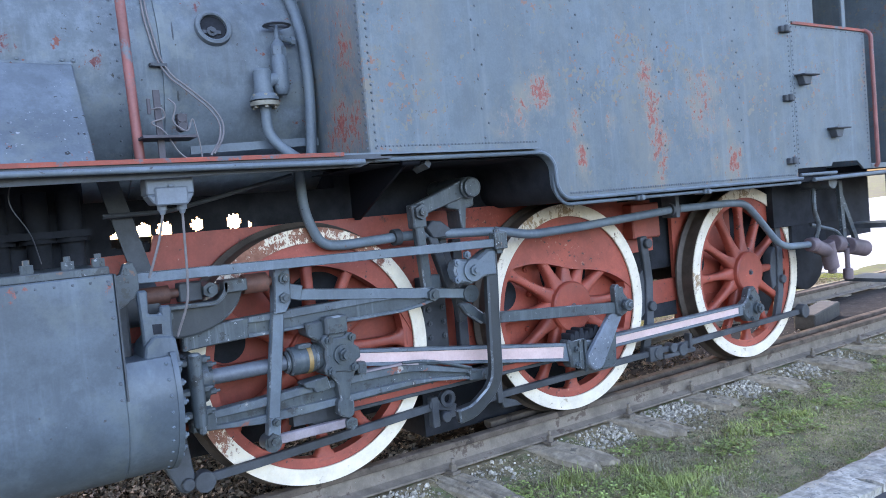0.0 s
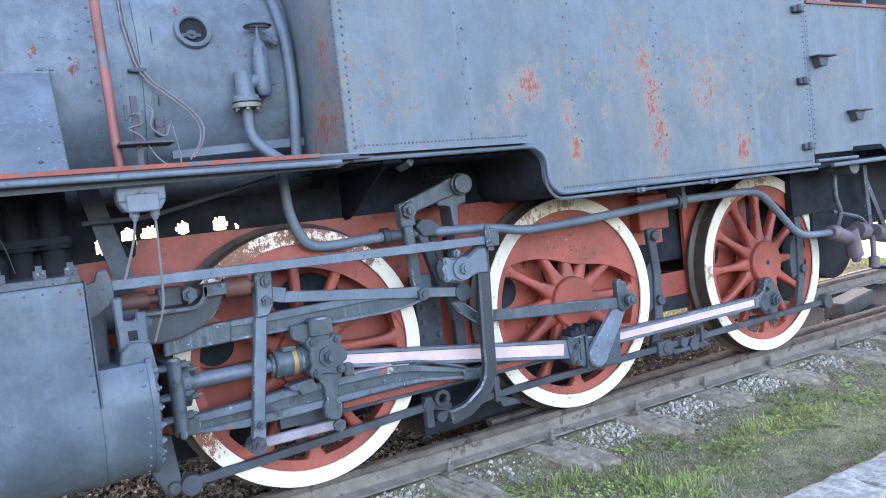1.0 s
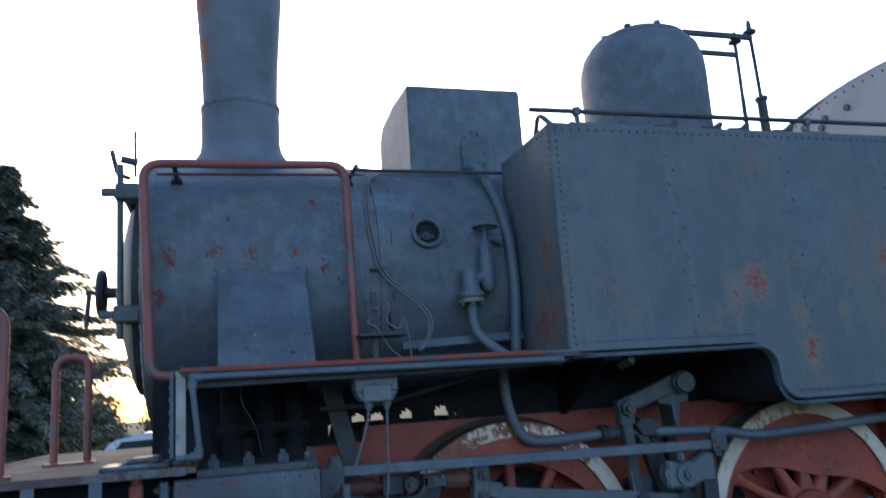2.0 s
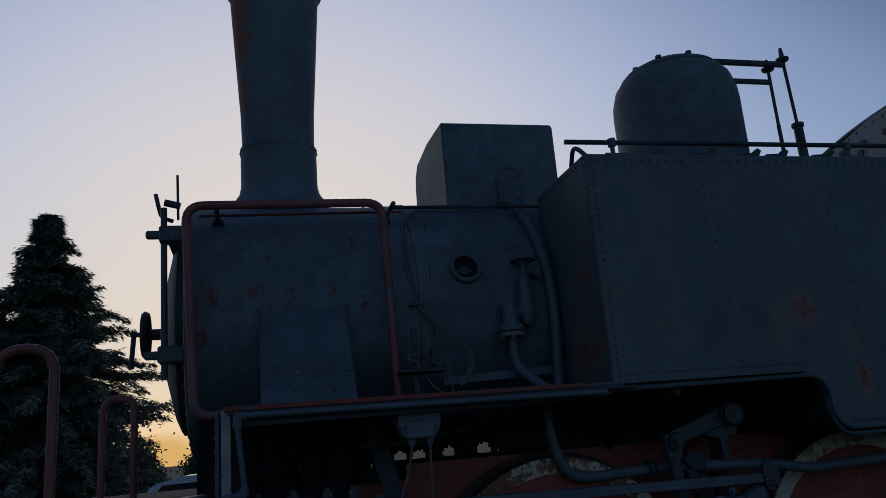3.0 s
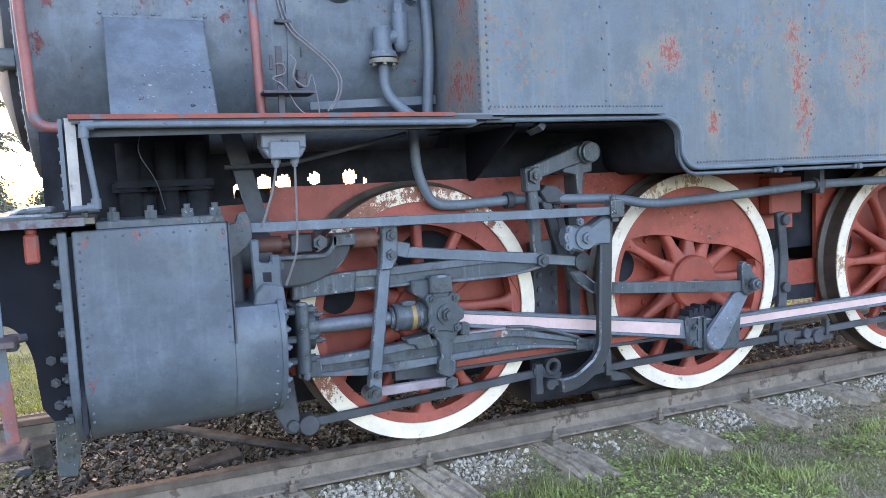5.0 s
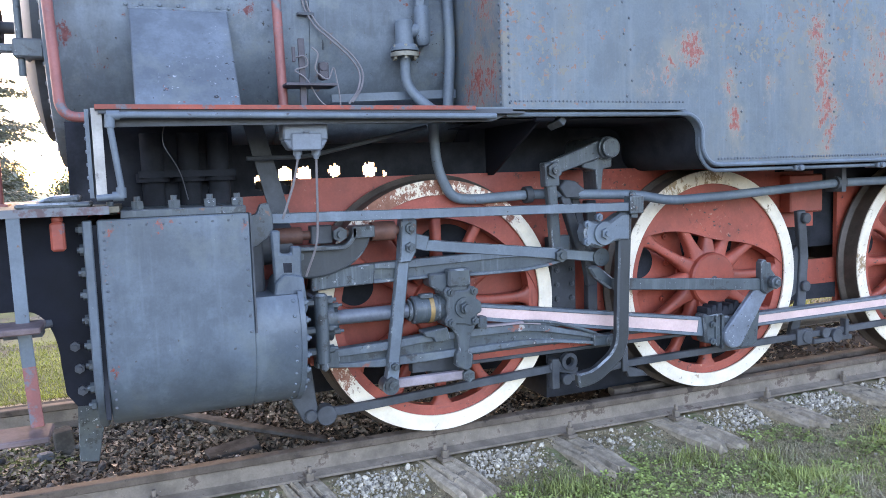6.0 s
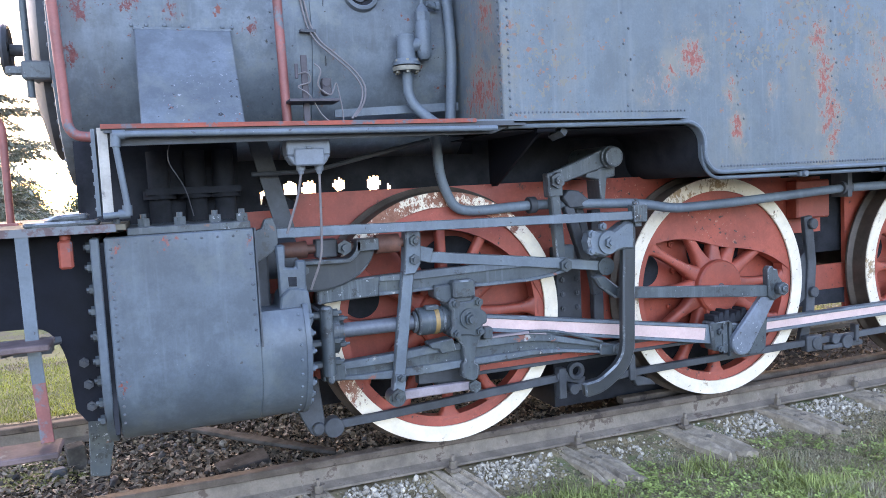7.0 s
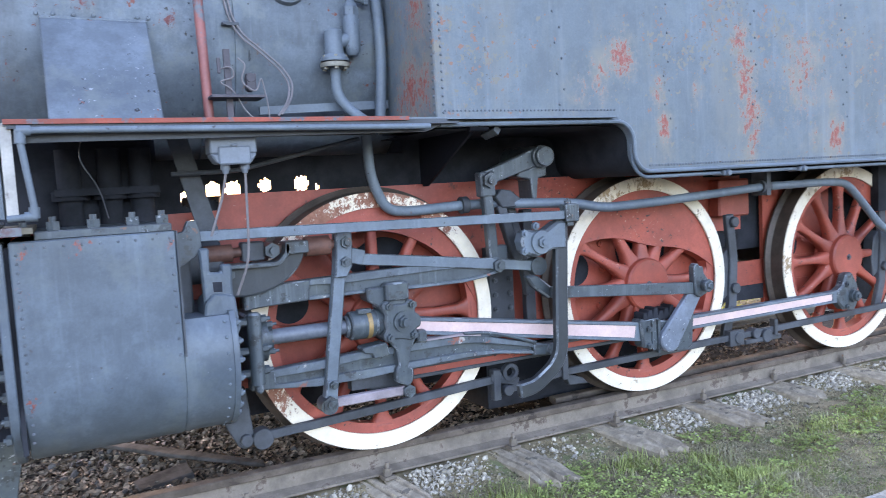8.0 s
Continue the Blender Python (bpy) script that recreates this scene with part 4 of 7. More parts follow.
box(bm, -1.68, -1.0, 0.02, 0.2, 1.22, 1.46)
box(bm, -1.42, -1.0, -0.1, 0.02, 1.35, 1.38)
part("smokebox_saddle", bm, M_SOOT_SHADE, loco)
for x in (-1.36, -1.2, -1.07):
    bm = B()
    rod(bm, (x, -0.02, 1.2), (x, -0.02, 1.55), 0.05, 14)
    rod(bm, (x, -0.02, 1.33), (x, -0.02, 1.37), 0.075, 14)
    part("steam_pipe", bm, M_SOOT_SHADE, loco)
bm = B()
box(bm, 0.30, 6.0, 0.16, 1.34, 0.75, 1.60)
part("ash_pan", bm, M_SOOT_SHADE, loco)
# dark plate added for the shaded clutter under the boiler, with ragged gaps
GAPS = ((-0.866, 1.315, 0.026, 0.044), (-0.735, 1.345, 0.036, 0.05), (-0.638, 1.342, 0.038, 0.046), (-0.48, 1.362, 0.031, 0.034), (-0.292, 1.36, 0.036, 0.038), (-0.212, 1.34, 0.012, 0.015))
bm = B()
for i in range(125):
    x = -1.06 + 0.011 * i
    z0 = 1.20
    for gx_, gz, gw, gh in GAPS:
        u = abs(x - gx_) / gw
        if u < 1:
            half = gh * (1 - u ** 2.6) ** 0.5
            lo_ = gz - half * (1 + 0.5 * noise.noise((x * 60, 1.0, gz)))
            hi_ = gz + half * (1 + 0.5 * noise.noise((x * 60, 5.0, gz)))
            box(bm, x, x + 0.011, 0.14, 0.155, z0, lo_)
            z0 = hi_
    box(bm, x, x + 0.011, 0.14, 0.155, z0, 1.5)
part("frame_stretcher", bm, M_SOOT_SHADE, loco)
# front block is added to close off bright ground behind; rear one is the pan
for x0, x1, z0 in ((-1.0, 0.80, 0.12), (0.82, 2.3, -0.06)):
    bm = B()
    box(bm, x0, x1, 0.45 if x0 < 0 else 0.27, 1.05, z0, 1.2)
    part("ash_pan", bm, M_SOOT_SHADE, loco)
bm = B()
prism(bm, [(-0.955, 1.60), (-0.865, 1.60), (-0.745, 1.12), (-0.835, 1.12)], -0.06, -0.045)
part("frame_strap", bm, M_DARK, loco)
bm = B()
tube(bm, [(-0.95, -0.1, 1.425), (-0.66, -0.1, 1.43), (-0.05, -0.1, 1.565)], 0.011, 0.05, 8)
part("drain_rod", bm, M_DARK, loco)
bm = B()
prism(bm, [(1.74, 1.29), (1.98, 1.30), (1.98, 1.335), (1.74, 1.335)], 0.02, 0.10)
part("spring_hanger", bm, M_RED, loco, bevel=0.01)
bm = B()
box(bm, 2.5, 2.78, 0.0, 0.1, 1.0, 1.25)
part("spring_hanger", bm, M_RED, loco, bevel=0.01)
for x0, x1 in ((1.05, 2.5), (2.95, 4.4)):
    bm = B()
    xm = (x0 + x1) / 2
    for k in range(6):
        w = (x1 - x0) * (0.30 - 0.035 * k)
        box(bm, xm - w, xm + w, 0.02, 0.09, 1.36 + 0.014 * k, 1.372 + 0.014 * k)
    part("leaf_spring", bm, M_SOOT_SHADE, loco)


# wheels
def flat(v):
    return math.copysign(abs(v) ** 0.55, v)


bm = B()
rings = []
for r, w, d in ((0.14, 0.066, 0.046), (0.19, 0.044, 0.042), (0.25, 0.032, 0.037), (0.35, 0.026, 0.032), (0.45, 0.027, 0.030), (0.50, 0.038, 0.032), (0.53, 0.066, 0.034), (0.545, 0.095, 0.036)):
    rings.append([bm.verts.new((r, d * flat(math.sin(2 * math.pi * (k + 0.5) / 12)) - 0.012, w * flat(math.cos(2 * math.pi * (k + 0.5) / 12)))) for k in range(12)])
for s, t in zip(rings, rings[1:]):
    for k in range(12):
        f = bm.faces.new((s[k], s[(k + 1) % 12], t[(k + 1) % 12], t[k]))
        f.smooth = True
bmesh.ops.recalc_face_normals(bm, faces=bm.faces)
SPOKE = bpy.data.meshes.new("spoke")
bm.to_mesh(SPOKE)
bm.free()
SPOKE.materials.append(M_RED)


def wheel(x, y, worn, weight):
    """A spoked wheel; weight: start and end of the balance weight in degrees and its inner reach."""
    bm = B()
    lathe(bm, [(0.525, -0.045), (0.578, -0.05), (0.578, 0.04), (0.53, 0.035)], "y", (0, 0, 0), 72, True)
    lathe(bm, [(0.0001, -0.092), (0.150, -0.092), (0.160, -0.082), (0.172, 0.06), (0.0001, 0.06)], "y", (0, 0, 0), 48)
    # crank boss below the hub
    prism(bm, [(-0.115, 0.02), (0.115, 0.02), (0.085, -0.33), (0.05, -0.385), (-0.05, -0.385), (-0.085, -0.33)], -0.078, 0.04)
    ob = part("wheel", bm, M_RED, loco, "red-painted spoked driving wheel with a white tyre", bevel=0.0)
    ob.location = (x, y, Z_AXLE)
    ob.scale = [R_WHEEL / 0.655] * 3
    for i in range(12):
        spoke = new("spoke", SPOKE)
        spoke.parent = ob
        spoke.rotation_euler = (0, -2 * math.pi * i / 12, 0)
    bm = B()
    lathe(bm, [(0.577, -0.066), (0.651, -0.0675), (0.655, -0.062), (0.657, 0.03), (0.668, 0.042), (0.683, 0.052), (0.683, 0.066), (0.66, 0.0725), (0.577, 0.0725)], "y", (0, 0, 0), 96, True)
    part("tyre", bm, M_TREAD, ob, "dark steel tyre")
    bm = B()
    lathe(bm, [(0.574, -0.06), (0.574, -0.0705), (0.652, -0.0715), (0.6535, -0.06)], "y", (0, 0, 0), 96, True)
    part("painted_band", bm, M_WHITEWORN if worn else M_WHITE, ob, "white paint band, flaking to rust" if worn else "white paint band")
    bm = B()
    rod(bm, (0, -0.105, 0), (0, -0.0915, 0), 0.012, 12)
    lathe(bm, [(0.014, -0.0945), (0.022, -0.0945), (0.022, -0.09), (0.014, -0.09)], "y", (0, 0, 0), 16, True)
    part("axle_centre", bm, M_DARK, ob)
    a0, a1, inner = weight
    out, inn = [], []
    for i in range(25):
        t = i / 24
        a = radians(a0 + (a1 - a0) * t)
        r = 0.575 - (0.575 - inner) * (1 - abs(2 * t - 1) ** 2.2)
        out.append((0.575 * math.cos(a), 0.575 * math.sin(a)))
        inn.append((r * math.cos(a), r * math.sin(a)))
    bm = B()
    for i in range(24):
        q = [inn[i], out[i], out[i + 1], inn[i + 1]]
        if i == 0:
            q = [out[0], out[1], inn[1]]
        elif i == 23:
            q = [inn[23], out[23], out[24]]
        prism(bm, q, -0.055, 0.035)
    bmesh.ops.remove_doubles(bm, verts=bm.verts, dist=0.0005)
    part("balance_weight", bm, M_RED, ob)
    return ob


wheel(AXLES[0], 0.0, True, (2, 150, 0.455))
wheel(AXLES[1], 0.0, False, (5, 152, 0.24))
wheel(AXLES[2], 0.0, False, (14, 100, 0.47))
for x in AXLES:
    far = wheel(x, Y_FAR, False, (5, 150, 0.24))
    far.rotation_euler = (0, 0, math.pi)
for x in AXLES:
    bm = B()
    rod(bm, (x, 0.05, Z_AXLE), (x, 2 * YC - 0.05, Z_AXLE), 0.085, 20)
    part("axle", bm, M_SOOT_SHADE, loco)
    # dark discs stand in for the shade in frame holes behind the spokes
    for hx, hz, hr in ((0.30 if x > 3 else 0.10, 0.02 if x > 3 else 0.22, 0.20), (-0.42, 0.12, 0.10)):
        bm = B()
        lathe(bm, [(0.0001, 0.088), (hr, 0.088), (hr, 0.098), (0.0001, 0.098)], "y", (x + hx, 0, Z_AXLE + hz), 40)
        part("horn_plate", bm, M_SOOT_SHADE, loco)
for x, z in [(1.568, 0.899), (1.579, 0.737), (1.545, 0.514), (1.598, 0.605)]:
    bm = B()
    nut(bm, (x, 0.098, z), "-y", 0.020, 0.018)
    part("frame_bolt", bm, M_RED, loco)

# near cylinder
bm = B()
YS, ZP = -0.20, 0.655
sec = [(YS - 0.354, 1.19), (YS - 0.354, ZP)]
for i in range(1, 17):
    a = math.pi + math.pi / 2 * i / 16
    sec.append((YS + 0.354 * math.cos(a), ZP + 0.354 * math.sin(a)))
sec += [(0.08, ZP - 0.354), (0.08, 1.19)]
prism(bm, sec, -1.585, -1.012, "yz")
cylinder = part("cylinder", bm, M_CLAD, loco, "large grey cylinder block with sheet cladding", bevel=0.005)
bm = B()
arc = [(YS + 0.351 * math.cos(radians(150 + 7.5 * i)), ZP + 0.351 * math.sin(radians(150 + 7.5 * i))) for i in range(17)]
prism(bm, arc + [(0.08, ZP - 0.351), (0.08, arc[0][1])], -1.012, -0.822, "yz")
rim = [(YS + 0.357 * math.cos(radians(148 + 8 * i)), ZP + 0.357 * math.sin(radians(148 + 8 * i))) for i in range(19)]
prism(bm, rim + [(0.05, rim[-1][1]), (0.05, rim[0][1])], -0.822, -0.800, "yz")
lathe(bm, [(0.24, -0.80), (0.24, -0.775), (0.10, -0.765)], "x", (0, YS, ZP), 48)
rear = part("rear_barrel", bm, M_CLAD, cylinder)
bm = B()
for i in range(9):
    a = math.pi * (0.86 + 0.078 * i)
    nut(bm, (-0.800, YS + 0.32 * math.cos(a), ZP + 0.32 * math.sin(a)), "x", 0.016, 0.016)
for i in range(10):
    a = math.pi * (0.86 + 0.06 * i)
    rivet(bm, (-0.845, YS + 0.352 * math.cos(a), ZP + 0.352 * math.sin(a)), (0, math.cos(a), math.sin(a)), 0.008)
part("cover_nut", bm, M_GREY, rear, kind="stuff")
bm = B()
for i in range(22):
    rivet(bm, (-1.562, YS - 0.354, 0.45 + i * 0.033), (0, -1, 0), 0.0065)
    if i % 3 == 0:
        rivet(bm, (-1.03, YS - 0.354, 0.70 + i * 0.0215), (0, -1, 0), 0.0075)
for i in range(9):
    rivet(bm, (-1.53 + i * 0.062, YS - 0.354, 1.165), (0, -1, 0), 0.006)
part("rivets", bm, M_RIVET, cylinder, kind="stuff")
bm = B()
box(bm, -1.011, -1.004, YS - 0.358, YS - 0.25, 0.69, 1.19)
part("cladding_seam", bm, M_DARK, cylinder)
bm = B()
prism(bm, [(YS - 0.36, 1.19), (YS - 0.36, ZP)] + [(YS + 0.36 * math.cos(math.pi + math.pi / 2 * i / 16), ZP + 0.36 * math.sin(math.pi + math.pi / 2 * i / 16)) for i in range(1, 17)] + [(0.05, ZP - 0.36), (0.05, 1.19)], -1.636, -1.602, "yz")
front = part("front_cover", bm, M_CLAD, cylinder, bevel=0.005)
bm = B()
box(bm, -1.602, -1.585, YS - 0.33, 0.05, 0.40, 1.17)
part("joint", bm, M_SOOT_SHADE, cylinder)
for z in (1.155, 1.075, 0.985, 0.90, 0.80, 0.70, 0.62, 0.53, 0.46):
    bm = B()
    nut(bm, (-1.636, YS - 0.30 + 0.03 * (0.75 - z) ** 2, z), "-x", 0.022, 0.017)
    part("cover_bolt", bm, M_GEAR, front)
bm = B()
box(bm, -1.50, -1.02, YS - 0.33, 0.06, 1.19, 1.222)
lid = part("chest_lid", bm, M_GEAR, cylinder, bevel=0.004)
for x in (-1.535, -1.435, -1.295, -1.155, -1.045):
    bm = B()
    nut(bm, (x, YS - 0.25, 1.205 if x < -1.5 else 1.222), "z", 0.026, 0.032)
    part("lid_nut", bm, M_GEAR, lid)
# rear of the cylinder: bracket arms, valve chest, gland
bm = B()
prism(bm, [(-0.912, 1.105), (-0.870, 1.105), (-0.876, 1.003), (-0.828, 1.000), (-0.828, 1.034), (-0.782, 1.030), (-0.786, 0.92), (-0.770, 0.76), (-0.800, 0.70), (-0.93, 0.74), (-0.905, 0.87), (-0.907, 0.97),
           ], -0.44, -0.40)
prism(bm, [(-0.93, 0.74), (-0.905, 0.88), (-0.868, 0.915), (-0.830, 0.912), (-0.785, 0.90), (-0.770, 0.76), (-0.80, 0.70)], -0.47, -0.26)
part("chest_arm", bm, M_CLAD, cylinder, "forked grey casting behind the cylinder", bevel=0.008)
# black patch on the arm's face paints the shade of the gap there
bm = B()
prism(bm, [(-0.866, 0.962), (-0.828, 0.960), (-0.829, 0.918), (-0.864, 0.920)], -0.4415, -0.38)
part("arm_recess", bm, M_SOOT_SHADE, cylinder)
bm = B()
prism(bm, [(-1.0, 1.17), (-0.962, 1.18), (-0.945, 1.22), (-0.912, 1.225), (-0.897, 1.18), (-0.895, 1.115), (-0.91, 1.085), (-0.965, 1.045), (-1.0, 1.03)], -0.42, -0.375)
part("stay_bracket", bm, M_GEAR, cylinder, bevel=0.003)
bm = B()
box(bm, -1.012, -0.93, -0.33, 0.08, 0.80, 1.15)
rod(bm, (-0.95, -0.16, 1.03), (-0.78, -0.16, 1.03), 0.10, 24)
part("valve_chest", bm, M_DARK, cylinder, bevel=0.01)
bm = B()
body = [(-0.775, 1.0), (-0.775, 0.868)]
for i in range(13):
    t = i / 12
    body.append((-0.70 + 0.285 * math.sin(t * math.pi / 2), 0.862 + 0.20 * (1 - math.cos(t * math.pi / 2)) + 0.01 * t))
prism(bm, body + [(-0.43, 1.085), (-0.50, 1.085), (-0.515, 1.02), (-0.55, 0.998)], -0.275, -0.20)
guide = part("valve_guide", bm, M_GRIMY, loco, "curved grey valve rod guide", bevel=0.01)
bm = B()
strap(bm, [(p.x, p.z) for p in rounded([(-0.78, 0, 1.005), (-0.545, 0, 1.0), (-0.505, 0, 1.05), (-0.505, 0, 1.09)], 0.04, 6)], 0.02, -0.315, -0.20)
box(bm, -0.515, -0.408, -0.315, -0.20, 1.04, 1.096)
part("guide_flange", bm, M_GEAR, guide, bevel=0.004)
bm = B()
rod(bm, (-0.571, -0.30, 1.062), (-0.571, -0.18, 1.062), 0.036, 6)
rod(bm, (-0.571, -0.325, 1.062), (-0.571, -0.30, 1.062), 0.017, 12)
part("guide_nut", bm, M_GEAR, guide)
bm = B()
box(bm, -0.70, -0.60, -0.27, -0.20, 1.02, 1.105)
part("crosshead_block", bm, M_DARK, guide, bevel=0.005)
bm = B()
rod(bm, (-0.80, -0.235, 1.062), (-0.20, -0.235, 1.062), 0.022, 16)
rod(bm, (-0.405, -0.235, 1.062), (-0.29, -0.235, 1.062), 0.046, 20)
rod(bm, (-0.86, -0.235, 1.062), (-0.74, -0.235, 1.062), 0.04, 20)
part("valve_spindle", bm, mat("dull_brown_red_paint", (0.155, 0.06, 0.042), 0.6, var=0.35, scale=9, bump=0.25, dirt=(0.07, 0.06, 0.055), dirt_at=0.55, dirt_scale=8), guide)
bm = B()
nut(bm, (-0.765, -0.285, 0.97), "-y", 0.022, 0.022)
part("guide_bolt", bm, M_GEAR, guide)
bm = B()
box(bm, -0.718, -0.655, -0.35, -0.06, 0.485, 0.785)
rod(bm, (-0.687, -0.345, 0.47), (-0.687, -0.345, 0.80), 0.031, 16)
box(bm, -0.70, -0.67, -0.375, -0.30, 0.44, 0.50)
gland = part("gland_plate", bm, M_GEAR, cylinder, bevel=0.01)
bm = B()
for z in (0.53, 0.63, 0.76):
    nut(bm, (-0.718, -0.33, z), "-x", 0.018, 0.04)
    nut(bm, (-0.655, -0.30, z), "x", 0.020, 0.03)
rod(bm, (-0.655, YS, ZP), (-0.615, YS, ZP), 0.105, 28)
rod(bm, (-0.615, YS, ZP), (-0.585, YS, ZP), 0.062, 24)
for a in (0.6, 2.2, 3.8, 5.2):
    nut(bm, (-0.615, YS + 0.085 * math.cos(a), ZP + 0.085 * math.sin(a)), "x", 0.014, 0.03)
part("gland_nut", bm, M_GEAR, gland, kind="stuff")

# piston rod, crosshead, slide bars
bm = B()
rod(bm, (-0.62, YS, ZP), (-0.22, YS, ZP), 0.036, 24)
part("piston_rod", bm, mat("worn_steel", (0.115, 0.128, 0.145), 0.45, 0.1, var=0.3, scale=8), loco, "worn steel piston rod")
bm = B()
rod(bm, (-0.205, YS, ZP), (-0.075, YS, ZP), 0.070, 28)
rod(bm, (-0.225, YS, ZP), (-0.205, YS, ZP), 0.055, 28)
rod(bm, (-0.075, YS, ZP), (-0.01, YS, ZP), 0.070, 28, 0.055)
prism(bm, [(-0.045, 0.765), (-0.02, 0.77), (0.0, 0.745), (0.065, 0.745), (0.085, 0.765), (0.115, 0.755), (0.125, 0.725), (0.112, 0.70), (0.145, 0.675), (0.145, 0.625), (0.115, 0.615),
           (0.125, 0.59), (0.11, 0.565), (0.08, 0.558), (0.05, 0.57), (0.0, 0.575), (-0.02, 0.56), (-0.05, 0.57), (-0.058, 0.60), (-0.04, 0.625), (-0.05, 0.66), (-0.04, 0.70), (-0.062, 0.735)], YS - 0.09, YS + 0.05)
prism(bm, [(-0.03, 0.80), (0.09, 0.80), (0.07, 0.74), (-0.01, 0.74)], YS - 0.08, YS + 0.04)
prism(bm, [(-0.12, 0.835), (-0.03, 0.835), (0.0, 0.80), (0.10, 0.80), (0.10, 0.74), (-0.06, 0.74), (-0.12, 0.775)], YS - 0.06, YS + 0.05)
prism(bm, [(-0.049, 0.615), (-0.036, 0.579), (0.009, 0.522), (0.018, 0.435), (0.004, 0.429), (0.001, 0.361), (0.058, 0.328), (0.088, 0.346), (0.092, 0.415), (0.072, 0.428), (0.084, 0.505), (0.116, 0.562), (0.125, 0.595)], YS - 0.080, YS - 0.02)
crosshead = part("crosshead", bm, M_GEAR, loco, "grey crosshead with a drop arm", bevel=0.012)
bm = B()
rod(bm, (0.045, YS - 0.105, 0.66), (0.045, YS - 0.09, 0.66), 0.050, 28)
nut(bm, (0.045, YS - 0.105, 0.66), "-y", 0.032, 0.024)
rod(bm, (0.045, YS - 0.133, 0.66), (0.045, YS - 0.15, 0.66), 0.022, 12)
for dx, dz in ((-0.085, 0.093), (0.04, 0.09), (-0.085, -0.06), (0.04, -0.06)):
    nut(bm, (0.06 + dx, YS - 0.09, 0.648 + dz), "-y", 0.02, 0.018)
part("wrist_pin", bm, M_GEAR, crosshead)
bm = B()
box(bm, -0.035, 0.085, YS - 0.10, YS - 0.03, 0.765, 0.855)
part("oil_box", bm, M_GEAR, crosshead, bevel=0.01)
bm = B()
box(bm, 0.125, 0.175, YS - 0.09, YS - 0.03, 0.54, 0.60)
part("oil_cup", bm, M_GEAR, crosshead, bevel=0.008)
bm = B()
rod(bm, (-0.122, YS, ZP), (-0.100, YS, ZP), 0.0725, 28)
part("collar_band", bm, M_COLLAR, crosshead, "orange brass band")
bm = B()
box(bm, -0.17, -0.10, YS - 0.055, YS - 0.015, 0.715, 0.737)
part("oil_lid", bm, M_GEAR, crosshead, bevel=0.004)
U_TOP = [(-0.70, 0.885), (-0.62, 0.896), (-0.39, 0.906), (-0.19, 0.912), (0.27, 0.922), (0.65, 0.917)]
U_LOW = [(-0.70, 0.795), (-0.59, 0.803), (-0.37, 0.811), (-0.13, 0.812), (0.17, 0.804), (0.43, 0.806), (0.56, 0.82), (0.65, 0.84)]
bm = B()
band(bm, U_TOP, U_LOW, YS - 0.020, YS + 0.025)
bar = part("slide_bar", bm, M_GEAR, loco, "grey upper slide bar with a fluted side", bevel=0.003)
bm = B()
band(bm, [(-0.70, 0.885), (-0.62, 0.896), (-0.39, 0.906)], [(-0.70, 0.795), (-0.59, 0.803), (-0.40, 0.809)], YS - 0.036, YS - 0.019)
part("bar_end", bm, M_GEAR, bar, bevel=0.006)
bm = B()
band(bm, U_TOP[2:], [(-0.40, 0.879), (-0.19, 0.872), (0.27, 0.884), (0.65, 0.885)], YS - 0.036, YS - 0.019)
part("upper_flange", bm, M_SLIDE, bar, bevel=0.003)
bm = B()
band(bm, [(-0.40, 0.828), (-0.13, 0.827), (0.17, 0.822), (0.43, 0.822), (0.56, 0.836), (0.65, 0.858)], [(-0.40, 0.809)] + U_LOW[3:], YS - 0.036, YS - 0.019)
part("lower_flange", bm, M_SLIDE, bar, bevel=0.003)
L_TOP = [(-0.70, 0.500), (-0.63, 0.506), (-0.38, 0.516), (-0.15, 0.529), (0.19, 0.533), (0.42, 0.528), (0.52, 0.514), (0.69, 0.468), (0.93, 0.410)]
L_TOP_IN = [(-0.57, 0.472), (-0.38, 0.474), (-0.15, 0.492), (0.19, 0.493), (0.42, 0.489), (0.52, 0.476), (0.69, 0.440), (0.85, 0.402)]
L_LOW_IN = [(-0.57, 0.438), (-0.50, 0.434), (-0.21, 0.438), (0.03, 0.438), (0.25, 0.441), (0.42, 0.441), (0.59, 0.426), (0.80, 0.396)]
L_LOW = [(-0.70, 0.425), (-0.63, 0.424), (-0.39, 0.396), (-0.16, 0.394), (0.03, 0.403), (0.25, 0.409), (0.42, 0.414), (0.59, 0.408), (0.93, 0.357)]
bm = B()
band(bm, L_TOP, L_LOW, YS - 0.016, YS + 0.02)
bar = part("slide_bar", bm, M_GEAR, loco, "grey lower slide bar with a fluted side", bevel=0.003)
bm = B()
band(bm, L_TOP[1:], [(-0.63, 0.470)] + L_TOP_IN, YS - 0.040, YS - 0.015)
part("upper_flange", bm, M_SLIDE, bar, bevel=0.003)
bm = B()
band(bm, [(-0.63, 0.444)] + L_LOW_IN, [(-0.63, 0.424)] + L_LOW[2:], YS - 0.040, YS - 0.015)
part("lower_flange", bm, M_SLIDE, bar, bevel=0.003)
bm = B()
band(bm, [(-0.70, 0.500), (-0.585, 0.508)], [(-0.70, 0.425), (-0.585, 0.418)], YS - 0.041, YS - 0.014)
part("bar_end", bm, M_GEAR, bar, bevel=0.006)
bm = B()
prism(bm, [(0.83, 0.425), (0.93, 0.415), (0.98, 0.405), (0.985, 0.345), (0.83, 0.365)], YS - 0.05, YS + 0.01)
rod(bm, (0.94, YS - 0.06, 0.385), (0.94, YS, 0.385), 0.034, 16)
